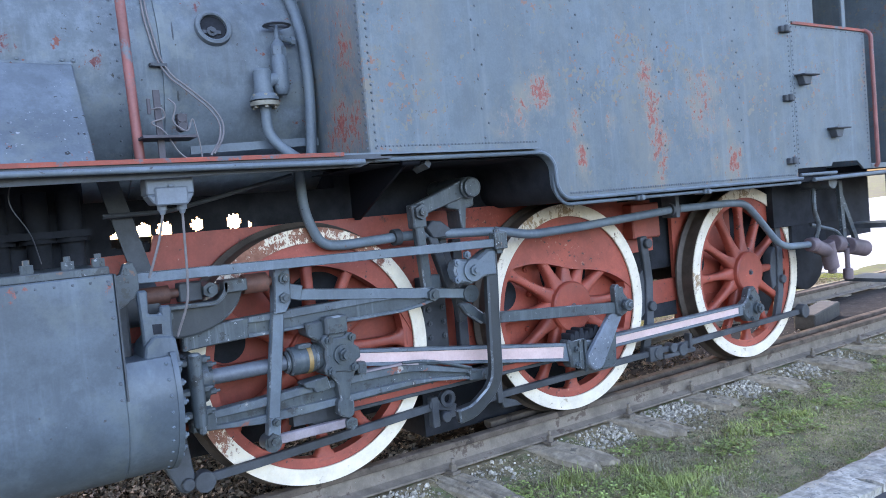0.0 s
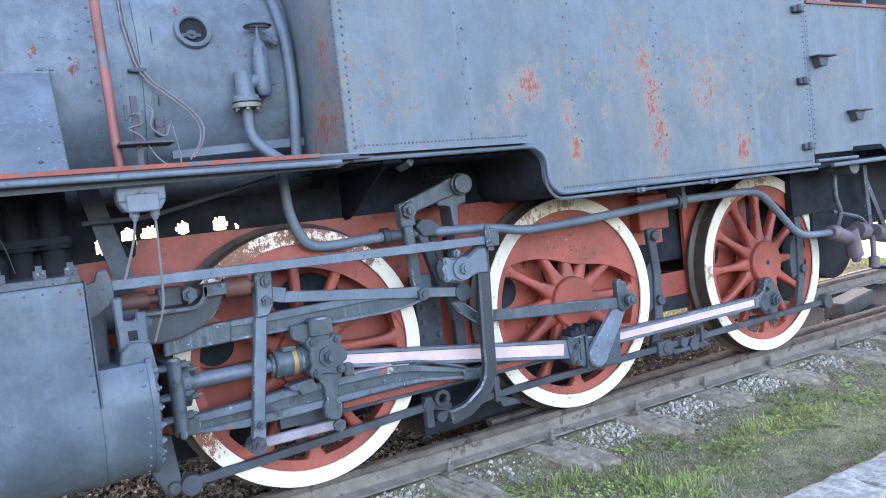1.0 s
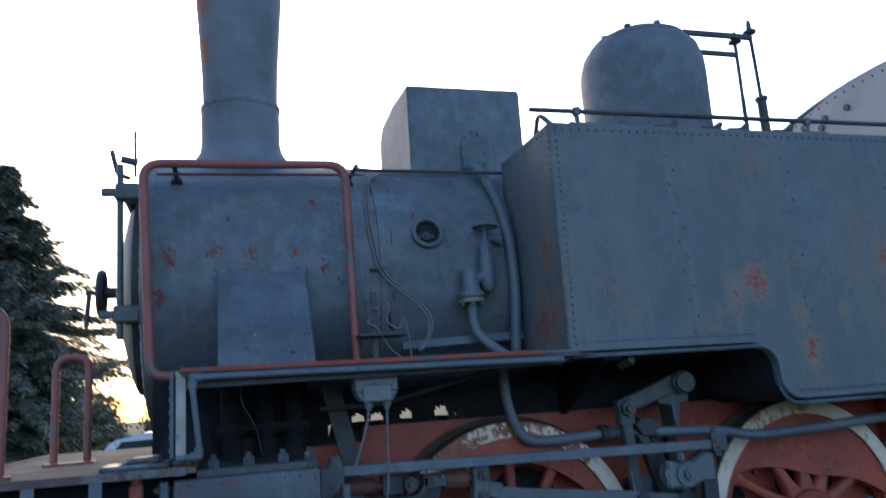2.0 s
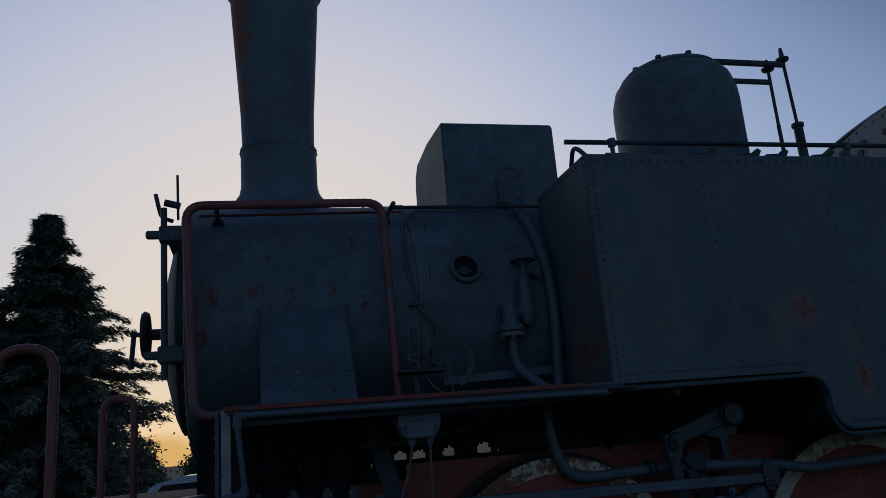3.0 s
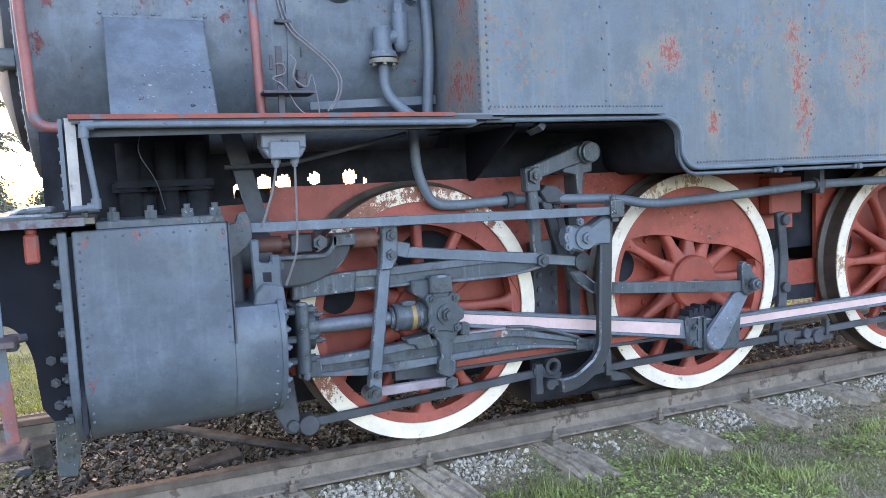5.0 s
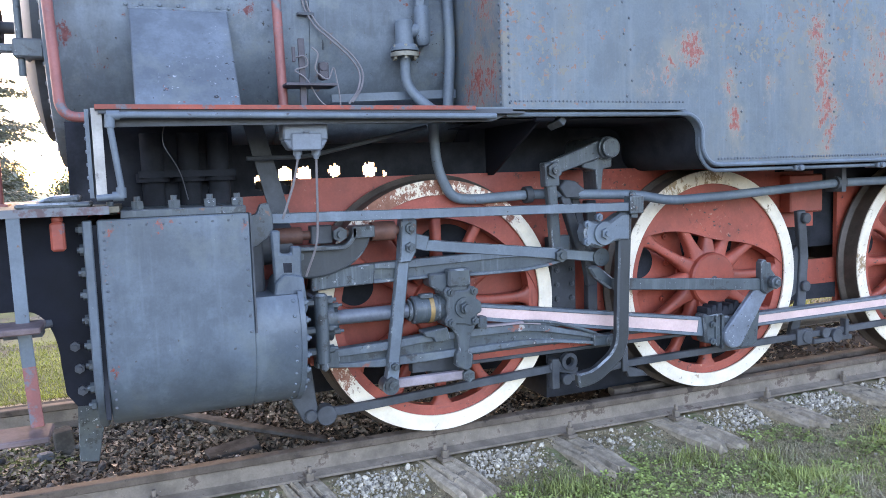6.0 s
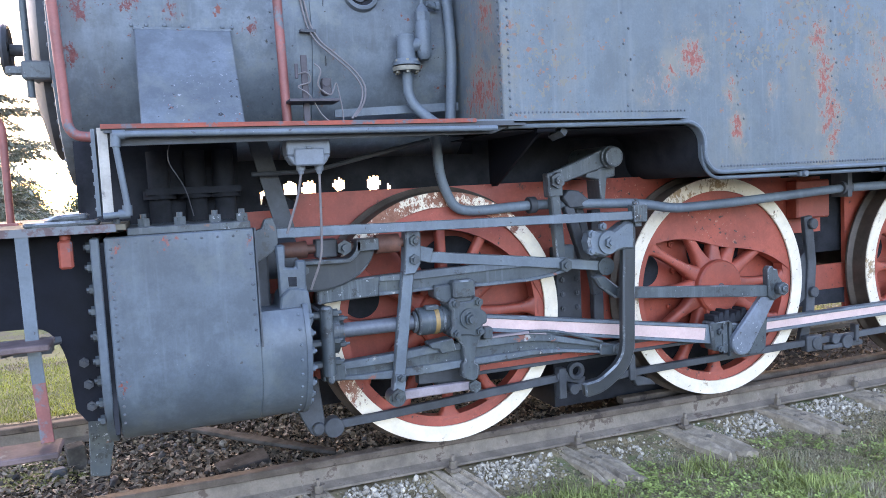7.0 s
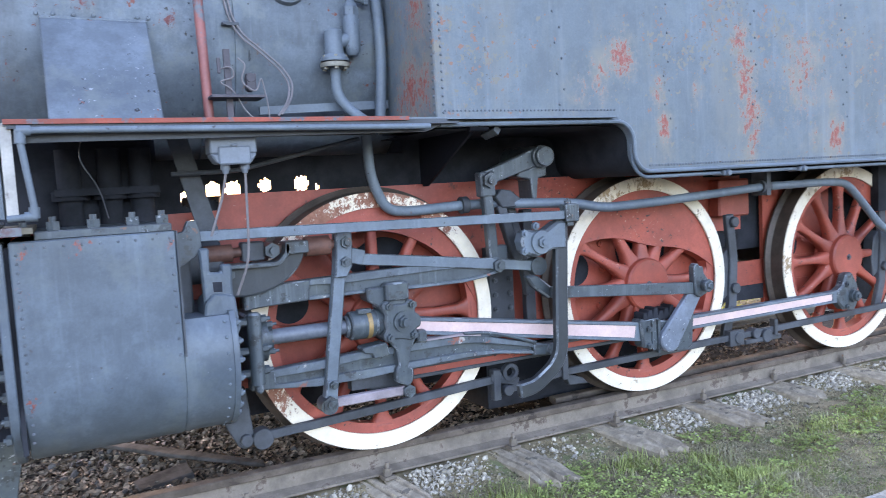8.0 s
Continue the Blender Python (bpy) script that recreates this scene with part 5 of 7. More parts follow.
part("bar_foot", bm, M_GEAR, bar, bevel=0.006)
bm = B()
prism(bm, [(-0.166, 0.547), (-0.152, 0.552), (-0.037, 0.563), (-0.023, 0.499), (-0.103, 0.49), (-0.114, 0.516), (-0.154, 0.524)], YS - 0.070, YS + 0.02)
part("slipper", bm, M_GEAR, crosshead, bevel=0.005)
bm = B()
prism(bm, [(0.15, 0.545), (0.40, 0.543), (0.50, 0.525), (0.50, 0.517), (0.40, 0.533), (0.15, 0.535)], YS - 0.05, YS + 0.01)
part("wear_strip", bm, M_DULLPINK, bar, "worn pinkish strip on the bar")
bm = B()
tube(bm, [(0.40, YS - 0.05, 0.545), (0.55, YS - 0.05, 0.53), (0.70, YS - 0.05, 0.485), (0.84, YS - 0.05, 0.435)], 0.009, 0.1, 8)
part("oil_pipe", bm, M_GEAR, bar)
bm = B()
prism(bm, [(-0.20, 0.385), (-0.02, 0.40), (-0.02, 0.325), (-0.20, 0.33)], YS + 0.02, YS + 0.08)
part("rear_link", bm, M_DARK, bar)

# connecting rod
def fluted(name, p, q, h0, h1, y, web, label, parent, edge=M_GEAR):
    """A rod from p to q in the xz plane with two flanges and a painted web between them."""
    p, q = Vector(p), Vector(q)
    d = (q - p).normalized()
    n = Vector((-d.y, d.x))
    bm = B()
    f = 0.020
    for s in (1, -1):
        prism(bm, [p + n * s * h0, q + n * s * h1, q + n * s * (h1 - f), p + n * s * (h0 - f)], y - 0.024, y + 0.024)
    for c, hh, w in ((p, h0, 0.05), (q, h1, -0.07)):
        prism(bm, [c + n * hh, c + d * w + n * hh, c + d * w - n * hh, c - n * hh], y - 0.0235, y + 0.0235)
    ob = part(name, bm, edge, parent, label, bevel=0.003)
    bm = B()
    prism(bm, [p + n * (h0 - f), q + n * (h1 - f), q - n * (h1 - f), p - n * (h0 - f)], y - 0.017, y + 0.017)
    part("web", bm, web, ob)
    return ob


fluted("connecting_rod", (0.10, 0.622), (1.63, 0.380), 0.043, 0.056, YS, M_PINK, "fluted connecting rod with a faded pink-white web", loco, M_GREY)
bm = B()
XP, ZK = AXLES[1], 0.345
prism(bm, [(1.58, 0.46), (1.72, 0.465), (1.74, 0.44), (1.90, 0.42), (1.92, 0.30), (1.86, 0.235), (1.60, 0.29)], YS - 0.045, YS + 0.045)
big = part("big_end", bm, M_GEAR, loco, "grey big-end bearing with strap", bevel=0.012)
bm = B()
comb = [(1.61, 0.44)]
for k in range(7):
    comb += [(1.61 + 0.042 * k, 0.495 + 0.012 * (k % 3)), (1.637 + 0.042 * k, 0.497 + 0.012 * (k % 3)), (1.64 + 0.042 * k, 0.47)]
prism(bm, comb + [(1.90, 0.44)], YS - 0.04, YS + 0.05)
part("oil_cover", bm, M_SOOT_SHADE, big, bevel=0.004)
bm = B()
prism(bm, [(1.90, 0.44), (1.96, 0.475), (2.02, 0.465), (2.0, 0.25), (1.96, 0.225), (1.86, 0.228), (1.86, 0.30)], YS - 0.035, YS + 0.04)
part("strap_end", bm, M_GEAR, big, bevel=0.010)
bm = B()
box(bm, 1.66, 1.69, YS - 0.055, YS - 0.04, 0.27, 0.45)
box(bm, 1.70, 1.72, YS - 0.06, YS - 0.04, 0.25, 0.45)
for z in (0.30, 0.40):
    nut(bm, (1.64, YS - 0.045, z), "-y", 0.02, 0.015)
part("cotter", bm, M_GEAR, big)
bm = B()
rod(bm, (XP, -0.07, ZK), (XP, YS - 0.06, ZK), 0.06, 24)
part("crank_pin", bm, M_GEAR, loco)
bm = B()
d = Vector((2.05 - 1.775, 0.594 - 0.33))
pts = []
for i in range(13):
    a = math.pi * (0.75 + i / 12)
    pts.append((1.775 + 0.075 * math.cos(a), 0.325 + 0.075 * math.sin(a)))
for i in range(9):
    a = -math.pi * 0.25 + math.pi * i / 8
    pts.append((2.01 + 0.045 * math.cos(a), 0.615 + 0.045 * math.sin(a)))
prism(bm, pts, -0.29, -0.25)
crank = part("return_crank", bm, M_PALE, loco, "pale grey return crank", bevel=0.008)
bm = B()
rod(bm, (2.02, -0.34, 0.628), (2.02, -0.25, 0.628), 0.034, 16)
nut(bm, (2.02, -0.34, 0.628), "-y", 0.042, 0.022)
prism(bm, [(1.945, 0.69), (1.945, 0.745), (1.965, 0.765), (1.985, 0.76), (1.99, 0.745), (2.02, 0.742), (2.025, 0.70), (2.06, 0.66), (2.05, 0.58), (1.99, 0.555), (1.95, 0.585)], -0.315, -0.265)
part("crank_end", bm, M_GEAR, crank, bevel=0.006)
bm = B()
prism(bm, [(0.93, 0.734), (1.97, 0.650), (1.97, 0.580), (0.93, 0.672)], -0.30, -0.27)
part("eccentric_rod", bm, M_GEAR, loco, "flat grey eccentric rod", bevel=0.004)

# coupling rods
fluted("coupling_rod", (1.95, 0.372), (3.47, 0.378), 0.043, 0.043, -0.14, M_PINK, "fluted coupling rod with a faded pink-white web", loco, M_GREY)
fluted("coupling_rod", (0.10, 0.362), (1.62, 0.362), 0.036, 0.036, -0.13, M_RED, "red coupling rod", loco, M_DARK)
bm = B()
prism(bm, [(3.44, 0.42), (3.50, 0.45), (3.53, 0.53), (3.60, 0.54), (3.66, 0.45), (3.67, 0.33), (3.62, 0.26), (3.50, 0.28), (3.44, 0.34)], -0.175, -0.105)
end = part("rod_end", bm, M_GEAR, loco, "grey coupling rod end with its pin", bevel=0.012)
bm = B()
rod(bm, (3.60, -0.20, 0.37), (3.60, -0.06, 0.37), 0.045, 20)
nut(bm, (3.60, -0.20, 0.37), "-y", 0.035, 0.02)
for z in (0.30, 0.46):
    nut(bm, (3.53, -0.175, z), "-y", 0.018, 0.016)
part("end_pin", bm, M_GEAR, end)
bm = B()
prism(bm, [(-0.10, 0.42), (0.10, 0.42), (0.12, 0.36), (0.08, 0.26), (-0.08, 0.26), (-0.12, 0.36)], -0.165, -0.10)
part("rod_end", bm, M_DARK, loco, bevel=0.012)

# valve gear
bm = B()
prism(bm, [(-0.262, 1.13), (-0.19, 1.13), (-0.185, 1.10), (-0.193, 0.955), (-0.222, 0.905), (-0.282, 0.905), (-0.275, 0.955)], -0.285, -0.215)
strap(bm, [(-0.252, 0.92), (-0.328, 0.39)], 0.062, -0.265, -0.225)
strap(bm, [(-0.322, 0.42), (-0.340, 0.30)], 0.060, -0.275, -0.215)
lever = part("combination_lever", bm, M_GREY, loco, "tall flat combination lever", bevel=0.006)
for x, z, r in ((-0.222, 1.07, 0.028), (-0.228, 0.978, 0.026), (-0.345, 0.315, 0.038), (-0.325, 0.40, 0.02)):
    bm = B()
    nut(bm, (x, -0.285 if z > 0.9 else -0.275, z), "-y", r, 0.02)
    part("lever_pin", bm, M_GEAR, lever)
bm = B()
strap(bm, [(-0.335, 0.305), (0.065, 0.304)], 0.045, -0.255, -0.215)
link = part("union_link", bm, M_DULLPINK, loco, "faded pink union link", bevel=0.006)
bm = B()
rod(bm, (-0.347, -0.28, 0.303), (-0.347, -0.20, 0.303), 0.042, 18)
part("link_end", bm, M_GEAR, link)
bm = B()
rod(bm, (0.07, -0.275, 0.302), (0.07, -0.20, 0.302), 0.034, 6)
part("link_end", bm, M_GEAR, link)
bm = B()
strap(bm, [(-0.21, 1.01), (-0.12, 0.985)], 0.075, -0.25, -0.20)
strap(bm, [(-0.13, 0.978), (0.62, 0.885), (0.86, 0.852)], 0.056, -0.24, -0.205)
radius = part("radius_rod", bm, M_GREY, loco, "flat grey radius rod", bevel=0.004)
bm = B()
nut(bm, (0.632, -0.24, 0.875), "-y", 0.036, 0.022)
part("radius_pin", bm, M_GEAR, radius)
bm = B()
rod(bm, (0.885, -0.25, 0.848), (0.885, -0.19, 0.848), 0.05, 20)
part("radius_pin", bm, M_GEAR, radius)
bm = B()
strap(bm, [(0.595, 1.37), (0.60, 1.24)], 0.085, -0.24, -0.17)
strap(bm, [(0.600, 1.26), (0.625, 0.89)], 0.056, -0.23, -0.18)
box(bm, 0.63, 0.70, -0.235, -0.18, 0.89, 0.98)
hanger = part("lifting_link", bm, M_GEAR, loco, "grey lifting link", bevel=0.008)
bm = B()
nut(bm, (0.60, -0.24, 1.325), "-y", 0.042, 0.024)
part("link_pin", bm, M_GEAR, hanger)
bm = B()
prism(bm, [(0.60, 1.285), (0.60, 1.365), (0.94, 1.485), (0.98, 1.40)], -0.175, -0.12)
rod(bm, (0.975, -0.20, 1.44), (0.975, 0.2, 1.44), 0.062, 24)
rod(bm, (0.975, -0.23, 1.44), (0.975, -0.20, 1.44), 0.055, 24)
part("reversing_arm", bm, M_GEAR, loco, "grey reversing arm on its shaft", bevel=0.006)
bm = B()
prism(bm, [(0.83, 1.335), (0.835, 1.36), (1.02, 1.40), (1.02, 1.335), (0.965, 1.325), (0.945, 1.16), (0.925, 1.16), (0.915, 1.32)], -0.16, -0.02)
part("shaft_bracket", bm, M_GEAR, loco, bevel=0.006)
bm = B()
prism(bm, [(0.66, 1.235), (0.70, 1.275), (0.76, 1.265), (0.83, 1.21), (0.84, 1.175), (0.70, 1.175)], -0.2, -0.12)
strap(bm, [(0.70, 1.19), (0.80, 0.88)], 0.055, -0.19, -0.14)
strap(bm, [(0.79, 1.19), (0.86, 0.9), (0.90, 0.68)], 0.05, -0.14, -0.09)
part("expansion_link", bm, M_DARK, loco, "dark curved expansion link", bevel=0.006)

# gear-side bracket: stay bar, bearing, bent bracket bar
bm = B()
prism(bm, [(-0.955, 1.178), (1.03, 1.144), (1.03, 1.098), (-0.955, 1.132)], -0.385, -0.355)
stay = part("stay_bar", bm, M_GREY, loco, "long flat grey stay bar", bevel=0.003)
bm = B()
box(bm, 0.968, 1.053, -0.40, -0.34, 1.085, 1.178)
nut(bm, (1.0, -0.37, 1.178), "z", 0.02, 0.02)
box(bm, 0.99, 1.03, -0.38, -0.34, 1.06, 1.09)
part("stay_end", bm, M_GEAR, stay, bevel=0.006)
bm = B()
strap(bm, [(p.x, p.z) for p in rounded([(0.968, 0, 1.10), (0.946, 0, 0.62), (0.938, 0, 0.34), (0.76, 0, 0.225), (0.66, 0, 0.215)], 0.14, 10)], 0.078, -0.365, -0.315)
bracket = part("gear_bracket", bm, M_GRIMY, loco, "grey bent bracket carrying the valve gear", bevel=0.01)
bm = B()
prism(bm, [(0.72, 1.055), (0.70, 1.0), (0.715, 0.94), (0.80, 0.91), (0.90, 0.945), (0.985, 0.94), (0.985, 1.09), (0.93, 1.09), (0.86, 1.05)], -0.375, -0.29)
part("bracket_plate", bm, M_GREY, bracket, bevel=0.012)
bm = B()
rod(bm, (0.815, -0.39, 0.99), (0.815, -0.27, 0.99), 0.06, 24)
nut(bm, (0.815, -0.39, 0.99), "-y", 0.03, 0.02)
for x, z in ((0.72, 1.04), (0.715, 0.95), (0.79, 1.075)):
    nut(bm, (x, -0.36, z), "-y", 0.022, 0.02)
part("trunnion", bm, M_GREY, bracket)
bm = B()
prism(bm, [(0.87, 0.80), (0.97, 0.72), (0.95, 0.66), (0.84, 0.74), (0.80, 0.80)], -0.25, -0.2)
part("link_foot", bm, M_GEAR, bracket, bevel=0.01)
bm = B()
box(bm, 0.955, 1.02, 0.0, 0.05, 0.45, 1.15)
box(bm, 0.70, 0.86, -0.02, 0.05, 0.45, 0.95)
yoke = part("guide_yoke", bm, mat("dark_yoke_paint", (0.03, 0.033, 0.038), 0.6, var=0.4, scale=6, bump=0.3), loco, "dark upright yoke plate behind the gear", bevel=0.005)
for k in range(10):
    bm = B()
    nut(bm, (0.735 if k % 2 else 0.83, -0.02, 0.52 + 0.082 * (k // 2)), "-y", 0.016, 0.014)
    part("yoke_bolt", bm, M_DARK, yoke)

# air pipe along the side
bm = B()
tube(bm, [(-0.012, -0.1, 1.58), (-0.002, -0.1, 1.36), (0.075, -0.1, 1.20), (0.20, -0.1, 1.187), (0.56, -0.1, 1.203), (1.1, -0.28, 1.180), (1.29, -0.3, 1.138), (1.69, -0.3, 1.150), (2.58, -0.3, 1.195),
          (3.13, -0.3, 1.197), (3.36, -0.3, 1.185), (3.50, -0.3, 1.07), (3.73, -0.3, 0.86), (3.85, -0.3, 0.815), (4.17, -0.3, 0.802)], 0.0265, 0.10, 14)
pipe = part("air_pipe", bm, M_GREY, loco, "long bent grey air pipe")
bm = B()
box(bm, 2.55, 2.585, -0.34, -0.22, 1.14, 1.30)
rod(bm, (2.53, -0.3, 1.194), (2.60, -0.3, 1.196), 0.042, 16)
part("pipe_clip", bm, M_DARK, pipe)
bm = B()
rod(bm, (0.50, -0.1, 1.2), (0.54, -0.1, 1.202), 0.045, 16)
part("pipe_union", bm, M_DARK, pipe)
# valves and hoses below the cab
bm = B()
rod(bm, (4.15, -0.3, 0.80), (4.24, -0.3, 0.80), 0.055, 18)
rod(bm, (4.22, -0.3, 0.79), (4.42, -0.3, 0.72), 0.055, 18)
rod(bm, (4.40, -0.3, 0.80), (4.46, -0.3, 0.58), 0.06, 18)
rod(bm, (4.46, -0.3, 0.60), (4.47, -0.3, 0.54), 0.035, 14)
rod(bm, (4.50, -0.3, 0.78), (4.60, -0.3, 0.76), 0.07, 18)
rod(bm, (4.72, -0.3, 0.74), (4.98, -0.3, 0.69), 0.07, 18)
rod(bm, (4.70, -0.3, 0.55), (4.70, -0.3, 0.46), 0.04, 14)
rod(bm, (4.70, -0.3, 0.72), (4.70, -0.3, 0.5), 0.02, 12)
part("injector", bm, mat("reddish_grey_valve", (0.15, 0.10, 0.105), 0.55, var=0.35, scale=6), loco, "reddish-grey injector valves below the cab", bevel=0.006)
bm = B()
tube(bm, [(4.26, -0.3, 1.24), (4.22, -0.32, 1.05), (4.27, -0.33, 0.95), (4.22, -0.31, 0.82)], 0.018, 0.08, 8)
tube(bm, [(4.28, -0.25, 0.95), (4.55, -0.3, 0.88), (4.72, -0.3, 0.74)], 0.016, 0.05, 8)
strap(bm, [(4.70, 1.28), (4.73, 0.75)], 0.05, -0.28, -0.25)
strap(bm, [(4.72, 1.2), (4.98, 0.72)], 0.05, -0.26, -0.23)
part("injector_pipe", bm, M_GEAR, loco)
bm = B()
rod(bm, (4.285, -0.45, 1.29), (4.285, -0.2, 1.29), 0.062, 24)
part("shaft_end", bm, M_GEAR, loco)
bm = B()
rod(bm, (3.9, -0.52, 1.31), (5.6, -0.52, 1.33), 0.016, 10)
rod(bm, (3.72, YT - 0.005, 1.352), (4.2, YT - 0.005, 1.352), 0.012, 10)
part("cab_step_rail", bm, M_GREY, loco)
bm = B()
box(bm, 3.98, 4.9, -0.12, -0.06, 0.95, 1.30)
box(bm, 4.25, 4.75, -0.1, 0.0, 0.75, 1.3)
part("ash_pan_side", bm, M_SOOT_SHADE, loco)
bm = B()
lathe(bm, [(0.42, 0.0), (0.45, 0.01), (0.45, 0.12), (0.40, 0.13)], "y", (4.62, 0.35, 0.62), 40)
lathe(bm, [(0.30, 0.0), (0.32, 0.01), (0.32, 0.10), (0.28, 0.11)], "y", (5.10, 0.30, 0.62), 32)
part("brake_drum", bm, M_SOOT_SHADE, loco)
bm = B()
box(bm, 5.0, 5.35, -0.5, -0.1, 0.86, 0.90)
box(bm, 5.0, 5.35, -0.5, -0.1, 0.40, 0.43)
strap(bm, [(5.05, 1.33), (5.05, 0.42)], 0.05, -0.5, -0.48)
part("cab_steps", bm, M_DARK, loco, "dark cab steps")

# brake rigging low along the wheels
bm = B()
strap(bm, [(-0.64, 0.17), (-0.40, 0.178), (0.66, 0.235), (0.80, 0.20)], 0.042, -0.125, -0.095)
strap(bm, [(0.74, 0.165), (1.10, 0.20), (2.45, 0.215), (4.35, 0.24)], 0.040, -0.125, -0.095)
rig = part("brake_rod", bm, M_DARK, loco, "long dark brake pull rod", bevel=0.003)
for x, z, r, h in ((0.745, 0.262, 0.05, 0.026), (0.655, 0.245, 0.036, 0.018)):
    bm = B()
    lathe(bm, [(h, -0.135), (h, -0.10), (r, -0.10), (r, -0.135)], "y", (x, 0, z), 24, True)
    part("pull_eye", bm, M_DARK, rig, bevel=0.003)
for x, z, r in ((0.72, 0.165, 0.03), (-0.64, 0.165, 0.05), (2.50, 0.21, 0.04), (2.66, 0.22, 0.035), (2.76, 0.19, 0.045), (4.30, 0.24, 0.055)):
    bm = B()
    rod(bm, (x, -0.15, z), (x, -0.08, z), r, 16)
    part("rod_pin", bm, M_DARK, rig, bevel=0.004)
for x0, x1, z0, z1 in ((0.63, 0.675, 0.12, 0.29), (1.09, 1.13, 0.16, 0.31), (2.42, 2.55, 0.16, 0.26), (2.84, 2.87, 0.17, 0.29), (2.56, 2.9, 0.155, 0.185)):
    bm = B()
    box(bm, x0, x1, -0.14, -0.09, z0, z1)
    part("rod_clevis", bm, M_DARK, rig, bevel=0.004)
for x, top in ((2.55, 1.02), (4.12, 1.17)):
    bm = B()
    strap(bm, [(x - 0.03, top), (x + 0.0, 0.72), (x - 0.02, 0.42), (x - 0.09, 0.20)], 0.07, -0.07, -0.03)
    for z in (top - 0.05, 0.53):
        rod(bm, (x - 0.01, -0.10, z), (x - 0.01, -0.02, z), 0.035, 16)
    prism(bm, [(x - 0.09, 0.75), (x - 0.03, 0.80), (x - 0.02, 0.5), (x - 0.10, 0.45), (x - 0.12, 0.6)], -0.05, 0.03)
    part("brake_hanger", bm, M_DARK, loco, "dark brake hanger with its block", bevel=0.006)
bm = B()
prism(bm, [(-0.86, 0.42), (-0.70, 0.42), (-0.675, 0.17), (-0.69, 0.135), (-0.72, 0.125), (-0.75, 0.14), (-0.80, 0.24)], -0.12, -0.08)
rod(bm, (-0.715, -0.15, 0.17), (-0.715, -0.06, 0.17), 0.03, 14)
part("brake_hanger", bm, M_DARK, loco, bevel=0.006)
bm = B()
prism(bm, [(1.12, 0.20), (1.16, 0.11), (1.30, 0.10), (1.26, 0.14), (1.18, 0.17)], -0.10, -0.05)
part("brake_shoe", bm, M_DARK, loco, bevel=0.006)

# front deck, guard irons, steps and handrails
bm = B()
box(bm, -2.46, -1.50, YB, 2 * YC - YB, 1.218, 1.240)
deck = part("front_deck", bm, M_DECK, loco, "weathered front deck plate")
bm = B()
box(bm, -2.46, -1.535, YB - 0.006, YB, 1.212, 1.243)
part("deck_edge", bm, mat("dull_red_edge", (0.13, 0.075, 0.07), 0.65, var=0.3, scale=5, dirt=(0.15, 0.155, 0.16), dirt_at=0.5, dirt_scale=4), deck)
bm = B()
box(bm, -2.50, -2.46, -0.55, 2 * YC + 0.55, 0.80, 1.25)
part("buffer_beam", bm, M_NAVY, loco, bevel=0.005)
bm = B()
arc = [(-2.46, 0.855), (-1.90, 0.846)]
for i in range(9):
    a = math.pi / 2 * i / 8
    arc.append((-1.86 + 0.105 * math.sin(a), 0.62 + 0.222 * math.cos(a)))
arc += [(-1.745, 0.50), (-1.708, 0.445), (-1.62, 0.44), (-1.62, 1.218), (-2.46, 1.218)]
prism(bm, arc, -0.43, -0.40)
front_plate = part("guard_plate", bm, M_NAVY, loco, "dark curved guard plate")
bm = B()
prism(bm, [(-1.735, 0.60), (-1.738, 0.36), (-1.748, 0.10), (-1.668, 0.088), (-1.638, 0.25), (-1.625, 0.60)], -0.075, -0.045)
part("guard_iron", bm, M_GEAR, loco, "grey guard iron hanging over the rail", bevel=0.004)
for x, z in ((-1.70, 0.69), (-1.69, 0.60), (-1.685, 0.51)):
    bm = B()
    nut(bm, (x, -0.43, z), "-y", 0.02, 0.02)
    part("plate_bolt", bm, M_DARK, front_plate)
bm = B()
rod(bm, (-1.72, -0.55, 1.215), (-1.718, -0.55, 1.185), 0.02, 14)
box(bm, -1.745, -1.695, -0.575, -0.525, 1.08, 1.19)
part("spring_pot", bm, M_REDEDGE, deck, "small red-painted fitting under the deck", bevel=0.008)
for i, x in enumerate((-1.855, -2.085)):
    bm = B()
    strap(bm, [(x - 0.005, 1.215), (x, 0.82), (x + 0.008, 0.66)], 0.045, YB - 0.0, YB + 0.014)
    st = part("step_strap", bm, M_GREY, deck)
    bm = B()
    strap(bm, [(x + 0.008, 0.66), (x + 0.02, 0.43)], 0.045, YB - 0.0, YB + 0.014)
    part("strap_foot", bm, M_REDRAIL, st)
for z, x0 in ((0.815, -2.13), (0.415, -2.13)):
    bm = B()
    box(bm, x0, -1.785, YB - 0.13, YB + 0.06, z - 0.014, z + 0.010)
    part("step", bm, mat("worn_step", (0.14, 0.09, 0.085), 0.7, var=0.4, scale=8, dirt=(0.26, 0.25, 0.23), dirt_at=0.56), deck, "worn reddish step tread", bevel=0.005)
bm = B()
rod(bm, (-1.98, YB + 0.1, 0.77), (-1.78, -0.42, 0.79), 0.018, 10)
box(bm, -1.93, -1.80, YB + 0.05, YB + 0.14, 0.76, 0.80)
part("step_stay", bm, M_DARK, deck)
bm = B()
tube(bm, [(-2.22, -0.46, 1.24), (-2.22, -0.46, 1.915), (-2.44, -0.46, 1.915), (-2.44, -0.46, 1.24)], 0.02, 0.11, 12)
rod(bm, (-2.22, -0.46, 1.24), (-2.22, -0.46, 1.255), 0.045, 14)
part("deck_handrail", bm, M_REDRAIL, deck, "tall bent red handrail")
bm = B()
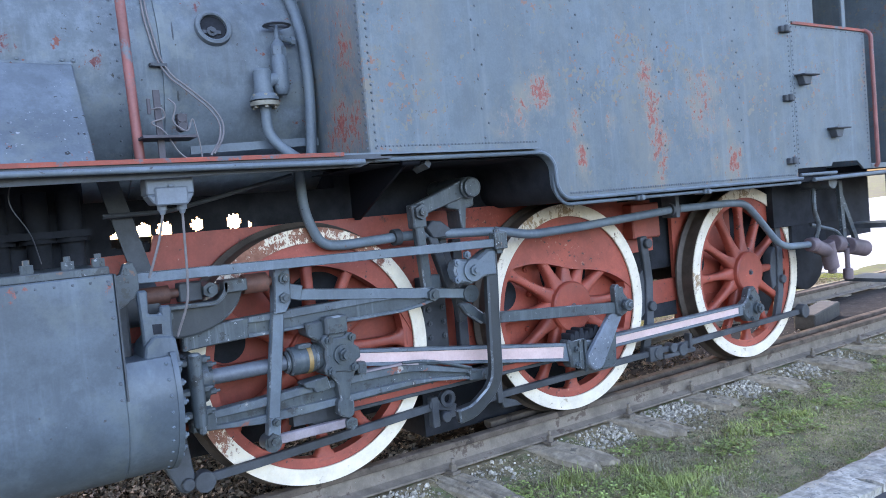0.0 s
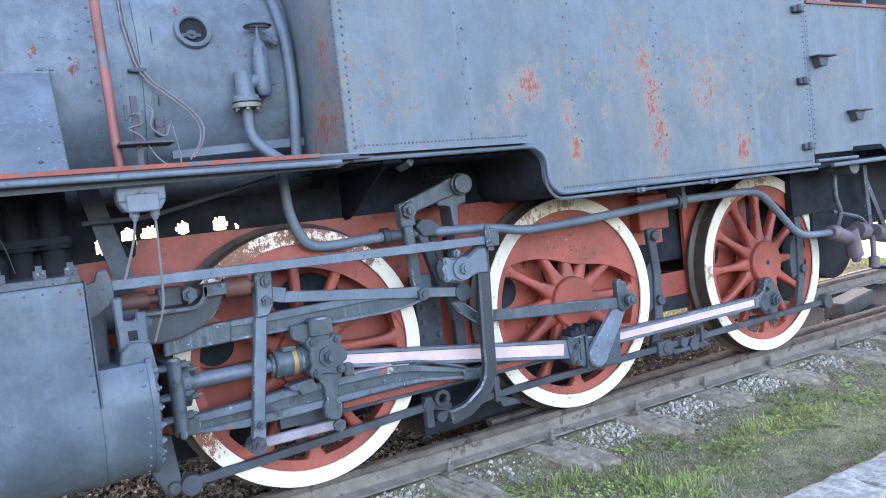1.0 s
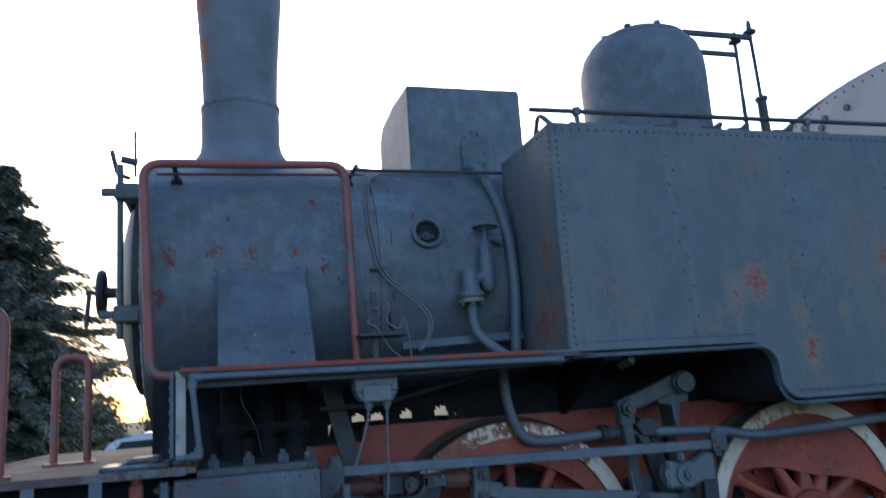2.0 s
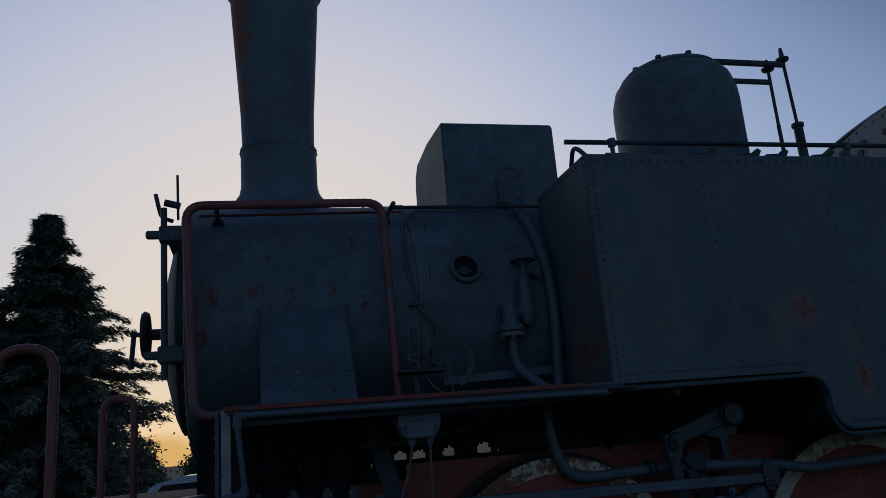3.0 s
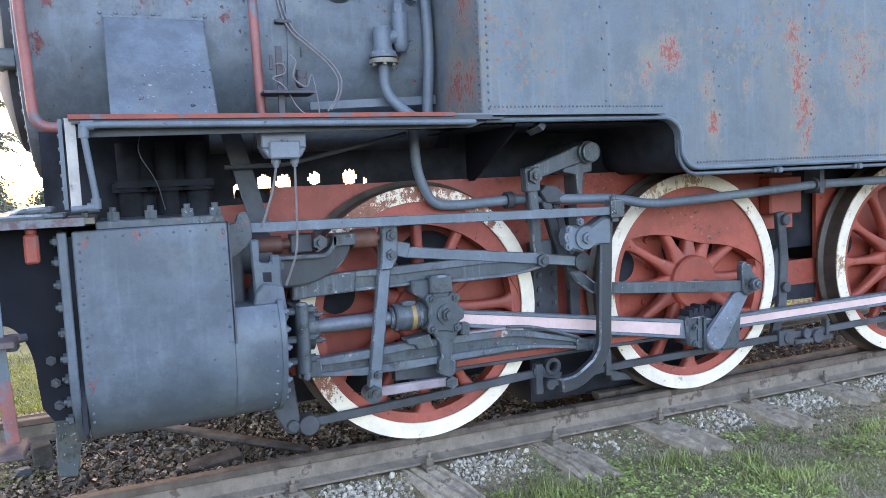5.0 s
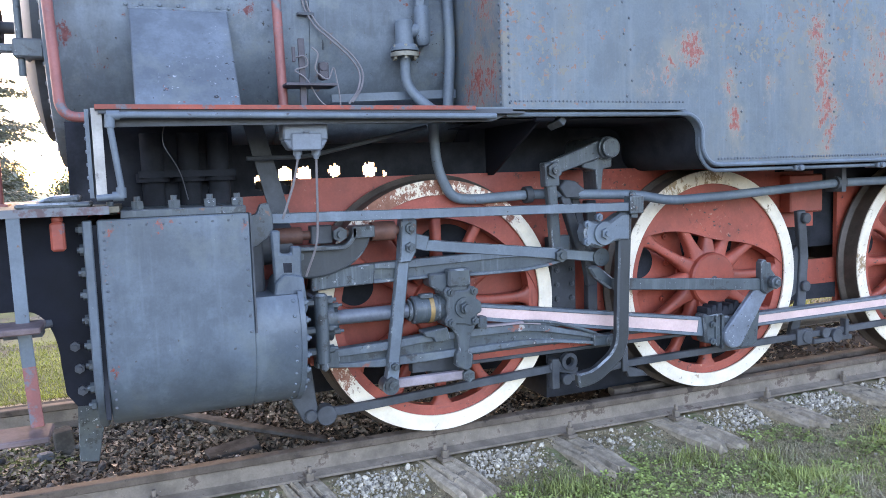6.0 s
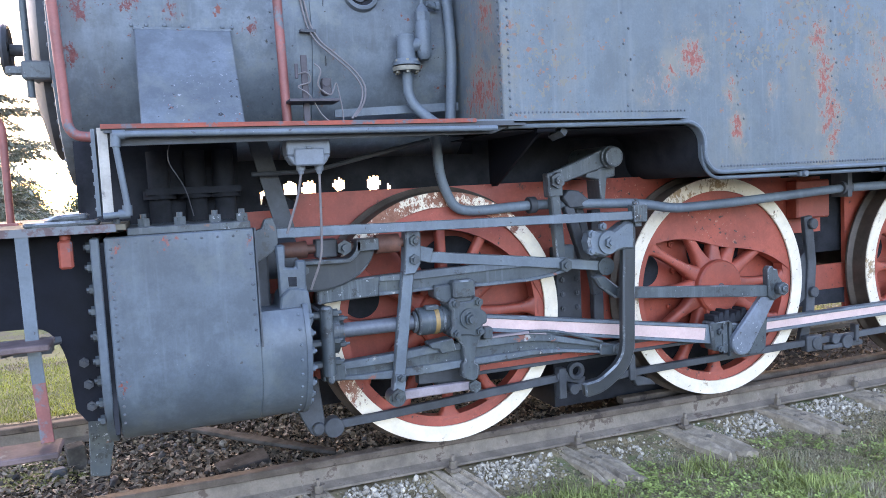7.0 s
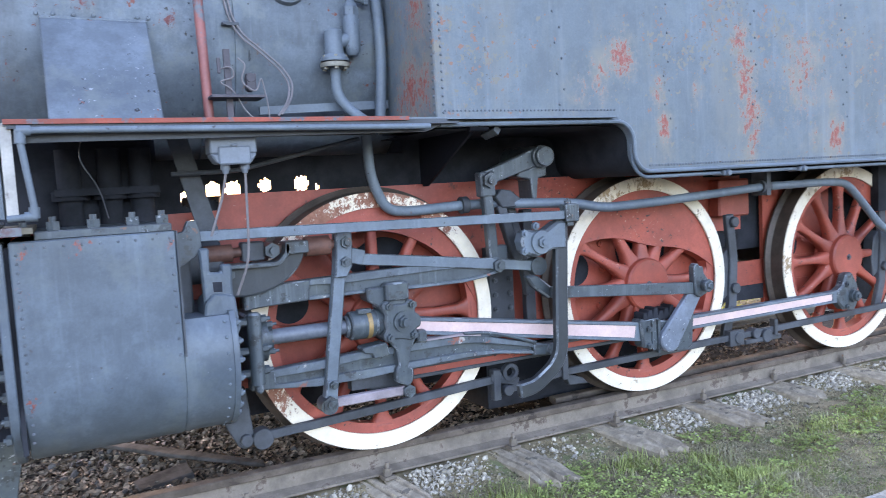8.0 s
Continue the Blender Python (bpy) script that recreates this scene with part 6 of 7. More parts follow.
tube(bm, [(-2.19, 0.40, 1.24), (-2.19, 0.40, 1.765), (-2.04, 0.40, 1.765), (-2.04, 0.40, 1.24)], 0.018, 0.075, 12)
box(bm, -2.23, -2.0, 0.34, 0.46, 1.24, 1.252)
part("deck_handrail", bm, M_REDRAIL, deck, "narrow bent red handrail")
bm = B()
box(bm, -1.86, -1.60, YB + 0.06, -0.30, 1.24, 1.262)
prism(bm, [(-1.80, 1.262), (-1.64, 1.262), (-1.64, 1.29), (-1.74, 1.285)], YB + 0.1, -0.35)
part("deck_clutter", bm, M_GEAR, deck, bevel=0.008)
# ---- track and ground ----
def hgt(x, y):
    """The height of the ground: a low bed under the track and rougher lawn beside it."""
    bed = max(0.0, min(1.0, (1.75 - abs(y - YC)) / 0.4))
    n = noise.noise((x * 0.9, y * 0.9, 3.1)) * 0.03 + noise.noise((x * 4, y * 4, 7.7)) * 0.012
    far = max(0.0, min(1.0, (y - 3) / 8))
    if y < -1.88:
        return -0.27
    dip = 0.036 * max(0.0, min(1.0, (-0.1 - y) / 0.2)) * max(0.0, min(1.0, (y + 1.1) / 0.35))
    return -0.205 - dip + 0.012 * bed + n * (1 - 0.6 * bed) - 0.03 * far


def axis_steps(lo, hi, fine_lo, fine_hi, step):
    out = list(np.arange(fine_lo, fine_hi, step))
    v, s = fine_hi, step
    while v < hi:
        out.append(v)
        s *= 1.18
        v += s
    out.append(hi)
    v, s = fine_lo, step
    while v > lo:
        s *= 1.18
        v -= s
        out.insert(0, max(v, lo))
    return out


gx, gy = axis_steps(-900, 900, -3.5, 7.5, 0.07), axis_steps(-900, 900, -2.4, 3.6, 0.07)
verts = [(x, y, hgt(x, y)) for y in gy for x in gx]
nx = len(gx)
faces = [(j * nx + i, j * nx + i + 1, (j + 1) * nx + i + 1, (j + 1) * nx + i) for j in range(len(gy) - 1) for i in range(nx - 1)]
me = bpy.data.meshes.new("ground")
me.from_pydata(verts, [], faces)
for m_ in (M_EARTH, M_LAWN, M_OILY_SHADED):
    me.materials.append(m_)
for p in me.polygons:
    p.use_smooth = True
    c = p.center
    # between the rails the locomotive's shade is put into the dark earth colour
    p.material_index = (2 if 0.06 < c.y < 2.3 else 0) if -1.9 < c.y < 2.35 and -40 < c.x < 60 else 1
tagged(new("ground", me), "earth with patchy grass beside and beyond the track", "ground", kind="structure")

# pale gravel way beyond the lawn
bm = B()
box(bm, -70, 90, 7.6, 20.5, -0.5, -0.2)
box(bm, 10.2, 90, 2.75, 7.6, -0.5, -0.195)
tagged(part("road", bm, M_ROAD), "pale gravel way beyond the lawn", "road", kind="structure")

# rails
def make_rail(y0, x0=-30.0, material=M_RAIL, label="rusty steel rail on wooden sleepers"):
    bm = B()
    sec = [(-0.065, -0.145), (0.065, -0.145), (0.065, -0.133), (0.012, -0.115), (0.009, -0.040), (-0.009, -0.040), (-0.012, -0.115), (-0.065, -0.133)]
    prism(bm, [(y0 + a, Z_RAIL + b) for a, b in sec], x0, 40, "yz")
    ob = tagged(part("rail", bm, material), label, "rail", "rails")
    bm = B()
    sec = [(0.009, -0.045), (0.034, -0.034), (0.036, -0.006), (0.028, 0.0), (-0.028, 0.0), (-0.036, -0.006), (-0.034, -0.034), (-0.009, -0.045)]
    prism(bm, [(y0 + a, Z_RAIL + b) for a, b in sec], x0, 40, "yz")
    part("rail_head", bm, M_RAILHEAD, ob, "brown worn rail head")
    return ob


make_rail(0.0)
make_rail(Y_FAR)
make_rail(0.17, 1.22, mat("brown_check_rail", (0.13, 0.083, 0.06), 0.7, 0.1, var=0.35, scale=6, bump=0.3, dirt=(0.06, 0.045, 0.038), dirt_at=0.55, dirt_scale=5), "brown rusty check rail inside the running rail")

# sleepers with their fixings
rng = random.Random(5)
SLEEPERS = [(-2.975 + 0.735 * i) for i in range(17)]
for k, x in enumerate(SLEEPERS):
    r = random.Random(40 + k)
    bm = B()
    half = r.uniform(0.10, 0.125)
    splits = [r.uniform(-0.8, 0.8) * half for _ in range(3)]

    def rough_end(y_end, y_in, drop):
        """One end of the sleeper: grooved along the grain, split, worn down and crumbled at the end."""
        cols, rows_ = 20, 22
        grid = []
        for a in range(rows_ + 1):
            f = a / rows_
            line = []
            for c in range(cols + 1):
                u = 2 * c / cols - 1
                x_ = u * half * (1 - 0.10 * (1 - f) * abs(noise.noise((k, f * 3, 1.0))))
                ragged = 0.09 * noise.noise((u * 2.3 + k, 4.0, y_end)) + 0.035 * noise.noise((u * 9 + k, 8.0, y_end))
                y_ = y_end + (y_in - y_end) * f + ragged * (1 - f) ** 2 * (1 if y_in > y_end else -1)
                z_ = drop + 0.011 * noise.noise((u * 7.0 + k * 5, y_ * 1.3, 2.0)) + 0.006 * noise.noise((u * 22 + k, y_ * 2.2, 6.0)) + 0.012 * noise.noise((u * 1.5, y_ * 5, k * 2.0))
                z_ -= 0.035 * max(0.0, 1 - f * 4.0) * (0.5 + noise.noise((u * 3 + k, 2.0, 5.0)))
                z_ -= 0.028 * max([max(0.0, 1 - abs(x_ - q - 0.01 * noise.noise((y_ * 5, q * 9, k))) / 0.009) for q in splits])
                z_ -= 0.012 * max(0.0, abs(u) - 0.85) / 0.15
                line.append(bm.verts.new((x_, y_, z_)))
            grid.append(line)
        for a in range(rows_):
            for c in range(cols):
                bm.faces.new((grid[a][c], grid[a][c + 1], grid[a + 1][c + 1], grid[a + 1][c]))
        rim = [line[0] for line in grid] + grid[-1][1:] + [line[-1] for line in grid[-2::-1]] + grid[0][-2:0:-1]
        base = [bm.verts.new((v.co.x, v.co.y, -0.30)) for v in rim]
        for a in range(len(rim)):
            e = (a + 1) % len(rim)
            bm.faces.new((rim[a], rim[e], base[e], base[a]))

    rough_end(-0.50 + r.uniform(-0.06, 0.10), 0.07, -0.142 + r.uniform(-0.016, 0.0))
    rough_end(2.0, 1.42, -0.146)
    bmesh.ops.recalc_face_normals(bm, faces=bm.faces[:])
    box(bm, -0.12, 0.12, 0.072, 1.418, -0.32, -0.21)
    ob = tagged(part("sleeper", bm, M_SLEEPER, None, smooth=False), "split grey weathered wooden sleeper", "sleeper", "sleepers")
    for y in (-0.085, Y_FAR + 0.085):
        bm = B()
        nut(bm, (0.03, y, -0.14), "z", 0.022, 0.05)
        box(bm, 0.0, 0.06, y - 0.03, y + 0.03, -0.145, -0.128)
        part("rail_bolt", bm, M_RAIL, ob)
    ob.matrix_world = pose(x + rng.uniform(-0.02, 0.02), rng.uniform(-0.05, 0.04), Z_RAIL + rng.uniform(-0.006, 0.006), 0, 0, rng.uniform(3.0, 8.0))


def scatter(name, count, material, label, category, place, shape):
    """Many small pieces joined in one mesh."""
    vs, fs = [], []
    for _ in range(count):
        spot = place()
        if spot is None:
            continue
        v, f = shape(*spot)
        o = len(vs)
        vs.extend(v)
        fs.extend([tuple(o + i for i in t) for t in f])
    me = bpy.data.meshes.new(name)
    me.from_pydata(vs, [], fs)
    me.materials.append(material)
    return tagged(new(name, me), label, category, kind="stuff")


ICO = bmesh.new()
bmesh.ops.create_icosphere(ICO, subdivisions=1, radius=1.0)
ICO_V = [v.co.copy() for v in ICO.verts]
ICO_F = [tuple(v.index for v in f.verts) for f in ICO.faces]
ICO.free()


def stone(x, y, z, r):
    e = Euler((rng.uniform(0, 6), rng.uniform(0, 6), rng.uniform(0, 6))).to_matrix()
    s = Vector((r * rng.uniform(0.7, 1.3), r * rng.uniform(0.6, 1.1), r * rng.uniform(0.45, 0.8)))
    return [Vector((x, y, z)) + e @ Vector((c.x * s.x * rng.uniform(0.8, 1.2), c.y * s.y * rng.uniform(0.8, 1.2), c.z * s.z)) for c in ICO_V], ICO_F


def near_sleeper(x, w=0.14):
    return any(abs(x - s) < w for s in SLEEPERS)


def stone_spot():
    x = rng.uniform(-2.6, 6.5)
    y = rng.choice((rng.gauss(-0.18, 0.09), rng.uniform(-0.55, 1.9), rng.gauss(-0.22, 0.13)))
    if rng.random() < 0.04:
        y = rng.uniform(-1.5, -0.3)
    if 0.06 < y < 1.45 and rng.random() < (0.15 if x < -0.5 else 0.85):
        return None
    if near_sleeper(x, 0.125) and -0.6 < y < 2.1 or abs(y) < 0.07:
        return None
    heap = max(math.exp(-((x - cx) / wx) ** 2 - ((y + 0.19) / 0.13) ** 2) for cx, wx in ((0.2, 0.26), (-0.42, 0.22), (2.0, 0.22), (2.65, 0.24), (-1.2, 0.2), (3.4, 0.25), (4.3, 0.3)))
    if y < -0.07 and rng.random() > 0.08 + 0.75 * heap + 0.35 * max(0.0, noise.noise((x * 2.6, y * 5.0, 1.0))):
        return None
    return x, y, hgt(x, y) + 0.002 + 0.012 * heap * rng.random(), rng.uniform(0.004, 0.011) if rng.random() < 0.8 else rng.uniform(0.011, 0.021)


scatter("ballast", 30000, M_STONE, "pale grey crushed stone ballast between the sleepers", "gravel", stone_spot, stone)


def leaf(x, y, z, r):
    e = Euler((rng.uniform(-0.9, 0.9), rng.uniform(-0.9, 0.9), rng.uniform(0, 6))).to_matrix()
    p = [(-r, 0, 0), (-0.1 * r, -0.75 * r, 0.35 * r), (r, 0, 0.1 * r), (0.1 * r, 0.7 * r, 0.4 * r)]
    return [Vector((x, y, z)) + e @ Vector(c) for c in p], [(0, 1, 2), (0, 2, 3)]


scatter("leaf_litter", 13000, M_LITTER, "dry brown leaves under the locomotive", "leaf litter",
        lambda: (lambda x, y: (x, y, hgt(x, y) + rng.uniform(0.004, 0.04), rng.uniform(0.010, 0.026)))(rng.choice((rng.uniform(-2.5, 1.0), rng.uniform(-1.6, 0.3), rng.uniform(-2.5, 4.6))), rng.uniform(0.10, 1.42)), leaf)


def twig(x, y, z, r):
    """A thin crooked stick of three pieces."""
    a, w = rng.uniform(0, 6.3), rng.uniform(0.0012, 0.0034)
    p = Vector((x, y, z))
    vs, fs = [], []
    for k in range(4):
        n = Vector((-math.sin(a), math.cos(a), 0)) * w * (1 - 0.2 * k)
        vs += [p - n, p + n, p + Vector((0, 0, 2 * w * (1 - 0.2 * k)))]
        if k:
            o = 3 * k
            fs += [(o - 3 + i, o - 3 + (i + 1) % 3, o + (i + 1) % 3, o + i) for i in range(3)]
        a += rng.uniform(-0.7, 0.7)
        p = p + Vector((math.cos(a), math.sin(a), rng.uniform(-0.18, 0.18))) * r * 0.6
    return vs, fs


def litter_spot(size):
    x, y = rng.choice((rng.gauss(-1.35, 0.35), rng.uniform(-2.4, 0.9))), rng.uniform(0.1, 1.4)
    return x, y, hgt(x, y) + rng.uniform(0.006, 0.045), size


scatter("twigs", 420, mat("dry_twig", (0.13, 0.105, 0.085), 0.9, spec=0.1, var=0.4, scale=10, bump=0.2, island=0.8), "crooked dry twigs lying between the rails", "twigs",
        lambda: litter_spot(rng.uniform(0.012, 0.09)), twig)
scatter("rubble", 130, mat("grey_rubble", (0.095, 0.09, 0.085), 0.9, spec=0.2, var=0.4, scale=16, bump=0.5, island=0.6), "grey broken stones among dry leaves between the rails", "rubble",
        lambda: litter_spot(rng.uniform(0.010, 0.038)), stone)

# grass
def blade(x, y, z, h):
    a, b = rng.uniform(0, 6.3), rng.uniform(0.3, 1.4)
    w = Vector((math.cos(a), math.sin(a), 0)) * rng.uniform(0.0012, 0.0026) * (1 + h * 6)
    lean = Vector((math.cos(a + 1.4), math.sin(a + 1.4), 0)) * h * b
    p = Vector((x, y, z))
    m1 = p + lean * 0.35 + Vector((0, 0, h * 0.6))
    return [p - w, p + w, m1 + w * 0.7, m1 - w * 0.7, p + lean + Vector((0, 0, h))], [(0, 1, 2, 3), (3, 2, 4)]


def grass_spot():
    x = rng.uniform(-4.5, 8.0)
    y = -0.35 - 1.25 * rng.random() ** 0.8
    n = noise.noise((x * 1.3, y * 1.3, 5.0)) + 0.6 * noise.noise((x * 4, y * 4, 9.0))
    keep = 0.52 + 1.6 * n + (0.46 if y < -0.72 else -0.10)
    if near_sleeper(x, 0.13) and y > -0.56:
        return None
    if rng.random() > keep:
        return None
    tall = max(0.0, n)
    return x, y, hgt(x, y), rng.uniform(0.004, 0.012) + 0.015 * tall * rng.random()


scatter("grass", 185000, M_GRASS, "short patchy green grass beside the track", "grass", grass_spot, blade)


def thatch_spot():
    x, y = rng.uniform(-4.5, 8.0), rng.uniform(-1.6, -0.12)
    if near_sleeper(x, 0.13) and y > -0.56:
        return None
    return x, y, hgt(x, y) + rng.uniform(0.0, 0.004), rng.uniform(0.012, 0.04)


def straw(x, y, z, h):
    a = rng.uniform(0, 6.3)
    d = Vector((math.cos(a), math.sin(a), rng.uniform(0.0, 0.3))) * h
    w = Vector((-math.sin(a), math.cos(a), 0)) * rng.uniform(0.0010, 0.0022)
    p = Vector((x, y, z))
    return [p - w, p + w, p + d * 0.6 + Vector((0, 0, 0.004)) + w, p + d * 0.6 + Vector((0, 0, 0.004)) - w, p + d], [(0, 1, 2, 3), (3, 2, 4)]


scatter("dry_grass", 85000, mat("dry_thatch", (0.33, 0.26, 0.145), 0.8, var=0.3, scale=3, bump=0, island=0.6), "dry brown grass lying between the green", "grass", thatch_spot, straw)


def clod_spot():
    x, y = rng.uniform(-2.6, 6.0), rng.choice((rng.uniform(-1.6, -0.1), rng.uniform(-0.75, -0.08)))
    return x, y, hgt(x, y) + 0.001, rng.uniform(0.003, 0.009)


scatter("soil_crumbs", 16000, mat("soil_crumb", (0.22, 0.165, 0.10), 0.95, var=0.3, scale=12, bump=0.3, island=0.6), "small crumbs of brown soil and grit", "soil", clod_spot, stone)


def tuft_spot():
    cx, cy = rng.choice(((1.48, -1.09), (1.55, -1.15), (1.42, -1.02), (1.60, -0.75), (1.2, -0.60), (2.5, -0.75), (0.5, -0.70), (0.35, -0.62), (3.0, -0.8)))
    x, y = rng.gauss(cx, 0.09), rng.gauss(cy, 0.07)
    return x, y, hgt(x, y), rng.uniform(0.02, 0.06)


scatter("grass_tufts", 3400, M_GRASS, "taller tufts of green grass", "grass", tuft_spot, blade)


def clover(x, y, z, r):
    a = rng.uniform(0, 6.3)
    tilt = Euler((rng.uniform(-0.5, 0.5), rng.uniform(-0.5, 0.5), a)).to_matrix()
    vs, fs = [], []
    for k in range(3):
        b = k * 2.094
        c = [Vector((0, 0, 0)), Vector((math.cos(b - 0.5), math.sin(b - 0.5), 0.1)) * r, Vector((math.cos(b), math.sin(b), 0.15)) * r * 1.3, Vector((math.cos(b + 0.5), math.sin(b + 0.5), 0.1)) * r]
        fs.append(tuple(len(vs) + i for i in range(4)))
        vs += [Vector((x, y, z)) + tilt @ q for q in c]
    return vs, fs


def clover_spot():
    x, y = rng.uniform(-4.5, 8.0), rng.uniform(-1.6, -0.42)
    if noise.noise((x * 1.8, y * 1.8, 21.0)) + 0.5 * noise.noise((x * 7, y * 7, 2.0)) < 0.08 or (near_sleeper(x, 0.14) and y > -0.56):
        return None
    return x, y, hgt(x, y) + rng.uniform(0.008, 0.028), rng.uniform(0.007, 0.017)


scatter("clover", 30000, mat("clover_leaf", (0.245, 0.30, 0.08), 0.6, var=0.3, scale=3, bump=0, island=0.4), "low bright green clover in patches", "clover", clover_spot, clover)


scatter("moss", 2600, mat("moss_leaf", (0.15, 0.16, 0.045), 0.7, var=0.3, scale=5, bump=0, island=0.5), "low green moss and weeds between the rails", "moss",
        lambda: (lambda x, y: (x, y, hgt(x, y) + rng.uniform(0.004, 0.022), rng.uniform(0.006, 0.014)))(rng.gauss(-2.12, 0.13), rng.gauss(0.98, 0.12)), clover)


def far_blade_spot():
    y = 2.3 + 9 * rng.random() ** 1.6
    x = rng.uniform(-5.5, -1.0) if rng.random() < 0.8 else rng.uniform(4, 10)
    return x, y, hgt(x, y), rng.uniform(0.006, 0.02)


def sunny_spot():
    x, y = rng.uniform(4.6, 10.1), rng.uniform(2.35, 3.0)
    if rng.random() < 0.75:
        x, y = rng.uniform(-4.5, -1.0), 2.35 + 2.4 * rng.random() ** 1.3
    return x, y, hgt(x, y), rng.uniform(0.01, 0.028)


scatter("sunny_grass", 50000, M_YELLOW, "bright yellow-green grass strip beside the far rail", "grass", sunny_spot, blade)
scatter("far_grass", 45000, mat("yellowish_grass", (0.15, 0.13, 0.035), 0.7, var=0.4, scale=1, bump=0, island=0.4), "yellow-green lawn grass beyond the track", "grass", far_blade_spot, blade)

# kerb of stone blocks and the paved way beside it
kerb_mesh = None
for i in range(26):
    if kerb_mesh is None:
        bm = B()
        box(bm, 0.006, 0.994, -1.86, -1.615, -0.35, -0.105)
        bmesh.ops.subdivide_edges(bm, edges=bm.edges[:], cuts=9, use_grid_fill=True)
        for v in bm.verts:
            v.co += Vector((noise.noise(v.co * 7), noise.noise(v.co * 7 + Vector((5, 0, 0))), noise.noise(v.co * 7 + Vector((0, 5, 0))))) * 0.016
            v.co.z -= 0.02 * max(0.0, abs(v.co.y + 1.737) / 0.1225 - 0.7)
        kerb = part("kerb_stone", bm, M_KERB)
        kerb_mesh = kerb.data
    else:
        kerb = new("kerb_stone", kerb_mesh)
    kerb.location = (-11 + i, rng.uniform(-0.006, 0.006), Z_RAIL + rng.uniform(-0.006, 0.006))
    tagged(kerb, "rough pale grey kerb stone beside the grass", "kerb", "kerb stones")
bm = B()
box(bm, -30, 40, -12, -1.862, -0.43, -0.18)
tagged(part("pavement", bm, M_ASPHALT), "dark asphalt path beside the kerb", "pavement", kind="structure")

# wooden beam lying between the rails behind the wheels
bm = B()
box(bm, -0.45, 0.45, -0.10, 0.10, 0.0, 0.16)
for v in bm.verts:
    v.co += Vector((0.02 * noise.noise(v.co * 9), 0.02 * noise.noise(v.co * 7), 0.012 * noise.noise(v.co * 5)))
ob = tagged(part("wooden_beam", bm, mat("dark_beam_wood", (0.07, 0.062, 0.05), 0.85, var=0.35, scale=8, bump=0.6), None, bevel=0.012), "weathered grey wooden beam lying between the rails", "beam")
ob.matrix_world = pose(6.05, 0.78, -0.195, 0, 0, 14)

# odd pieces lying about
def loose(name, pts, z0, z1, material, label, category, at_pose, bevel=0.006):
    bm = B()
    prism(bm, pts, z0, z1, "xy")
    ob = tagged(part(name, bm, material, None, bevel=bevel), label, category)
    ob.matrix_world = at_pose
    return ob


loose("plank", [(-0.70, -0.03), (0.1, -0.045), (0.70, -0.02), (0.66, 0.03), (-0.6, 0.04)], -0.012, 0.012, M_PLANK, "old grey wooden plank lying among leaves", "plank", pose(-1.0, 0.87, -0.115, 3, 2, -46.7))
loose("plank", [(-0.16, -0.06), (0.12, -0.09), (0.16, 0.05), (-0.14, 0.07)], -0.015, 0.02, M_PLANK, "short broken piece of wood among leaves", "wood", pose(-1.03, 0.52, -0.155, 6, -4, 20))
for x, y, r, c in ((-1.10, 0.93, 0.028, 0.6), (-0.50, 0.40, 0.03, 0.5), (-1.02, 0.38, 0.022, 0.5)):
    bm = B()
    bmesh.ops.create_icosphere(bm, subdivisions=2, radius=r)
    for v in bm.verts:
        v.co *= 1 + 0.25 * noise.noise(v.co * 40)
    ob = tagged(part("stone", bm, M_KERB), "single pale stone among dry leaves", "stone", "loose stones")
    ob.location = (x, y, -0.165)
bm = B()
box(bm, -0.04, 0.04, -0.03, 0.03, 0.0, 0.06)
ob = tagged(part("concrete_block", bm, mat("grey_concrete", (0.10, 0.105, 0.11), 0.9, var=0.25, scale=9, bump=0.5), None, bevel=0.01), "small pale concrete block beside the rail", "block")
ob.matrix_world = pose(-2.0, 0.90, -0.20, 4, 3, 25)
bm = B()
box(bm, -0.05, 0.05, -0.05, 0.05, 0.0, 0.16)
ob = tagged(part("wooden_block", bm, M_PLANK, None, bevel=0.008), "upright grey wooden block beside the rail", "block")
ob.matrix_world = pose(-1.90, 0.98, -0.20, 3, -6, 12)

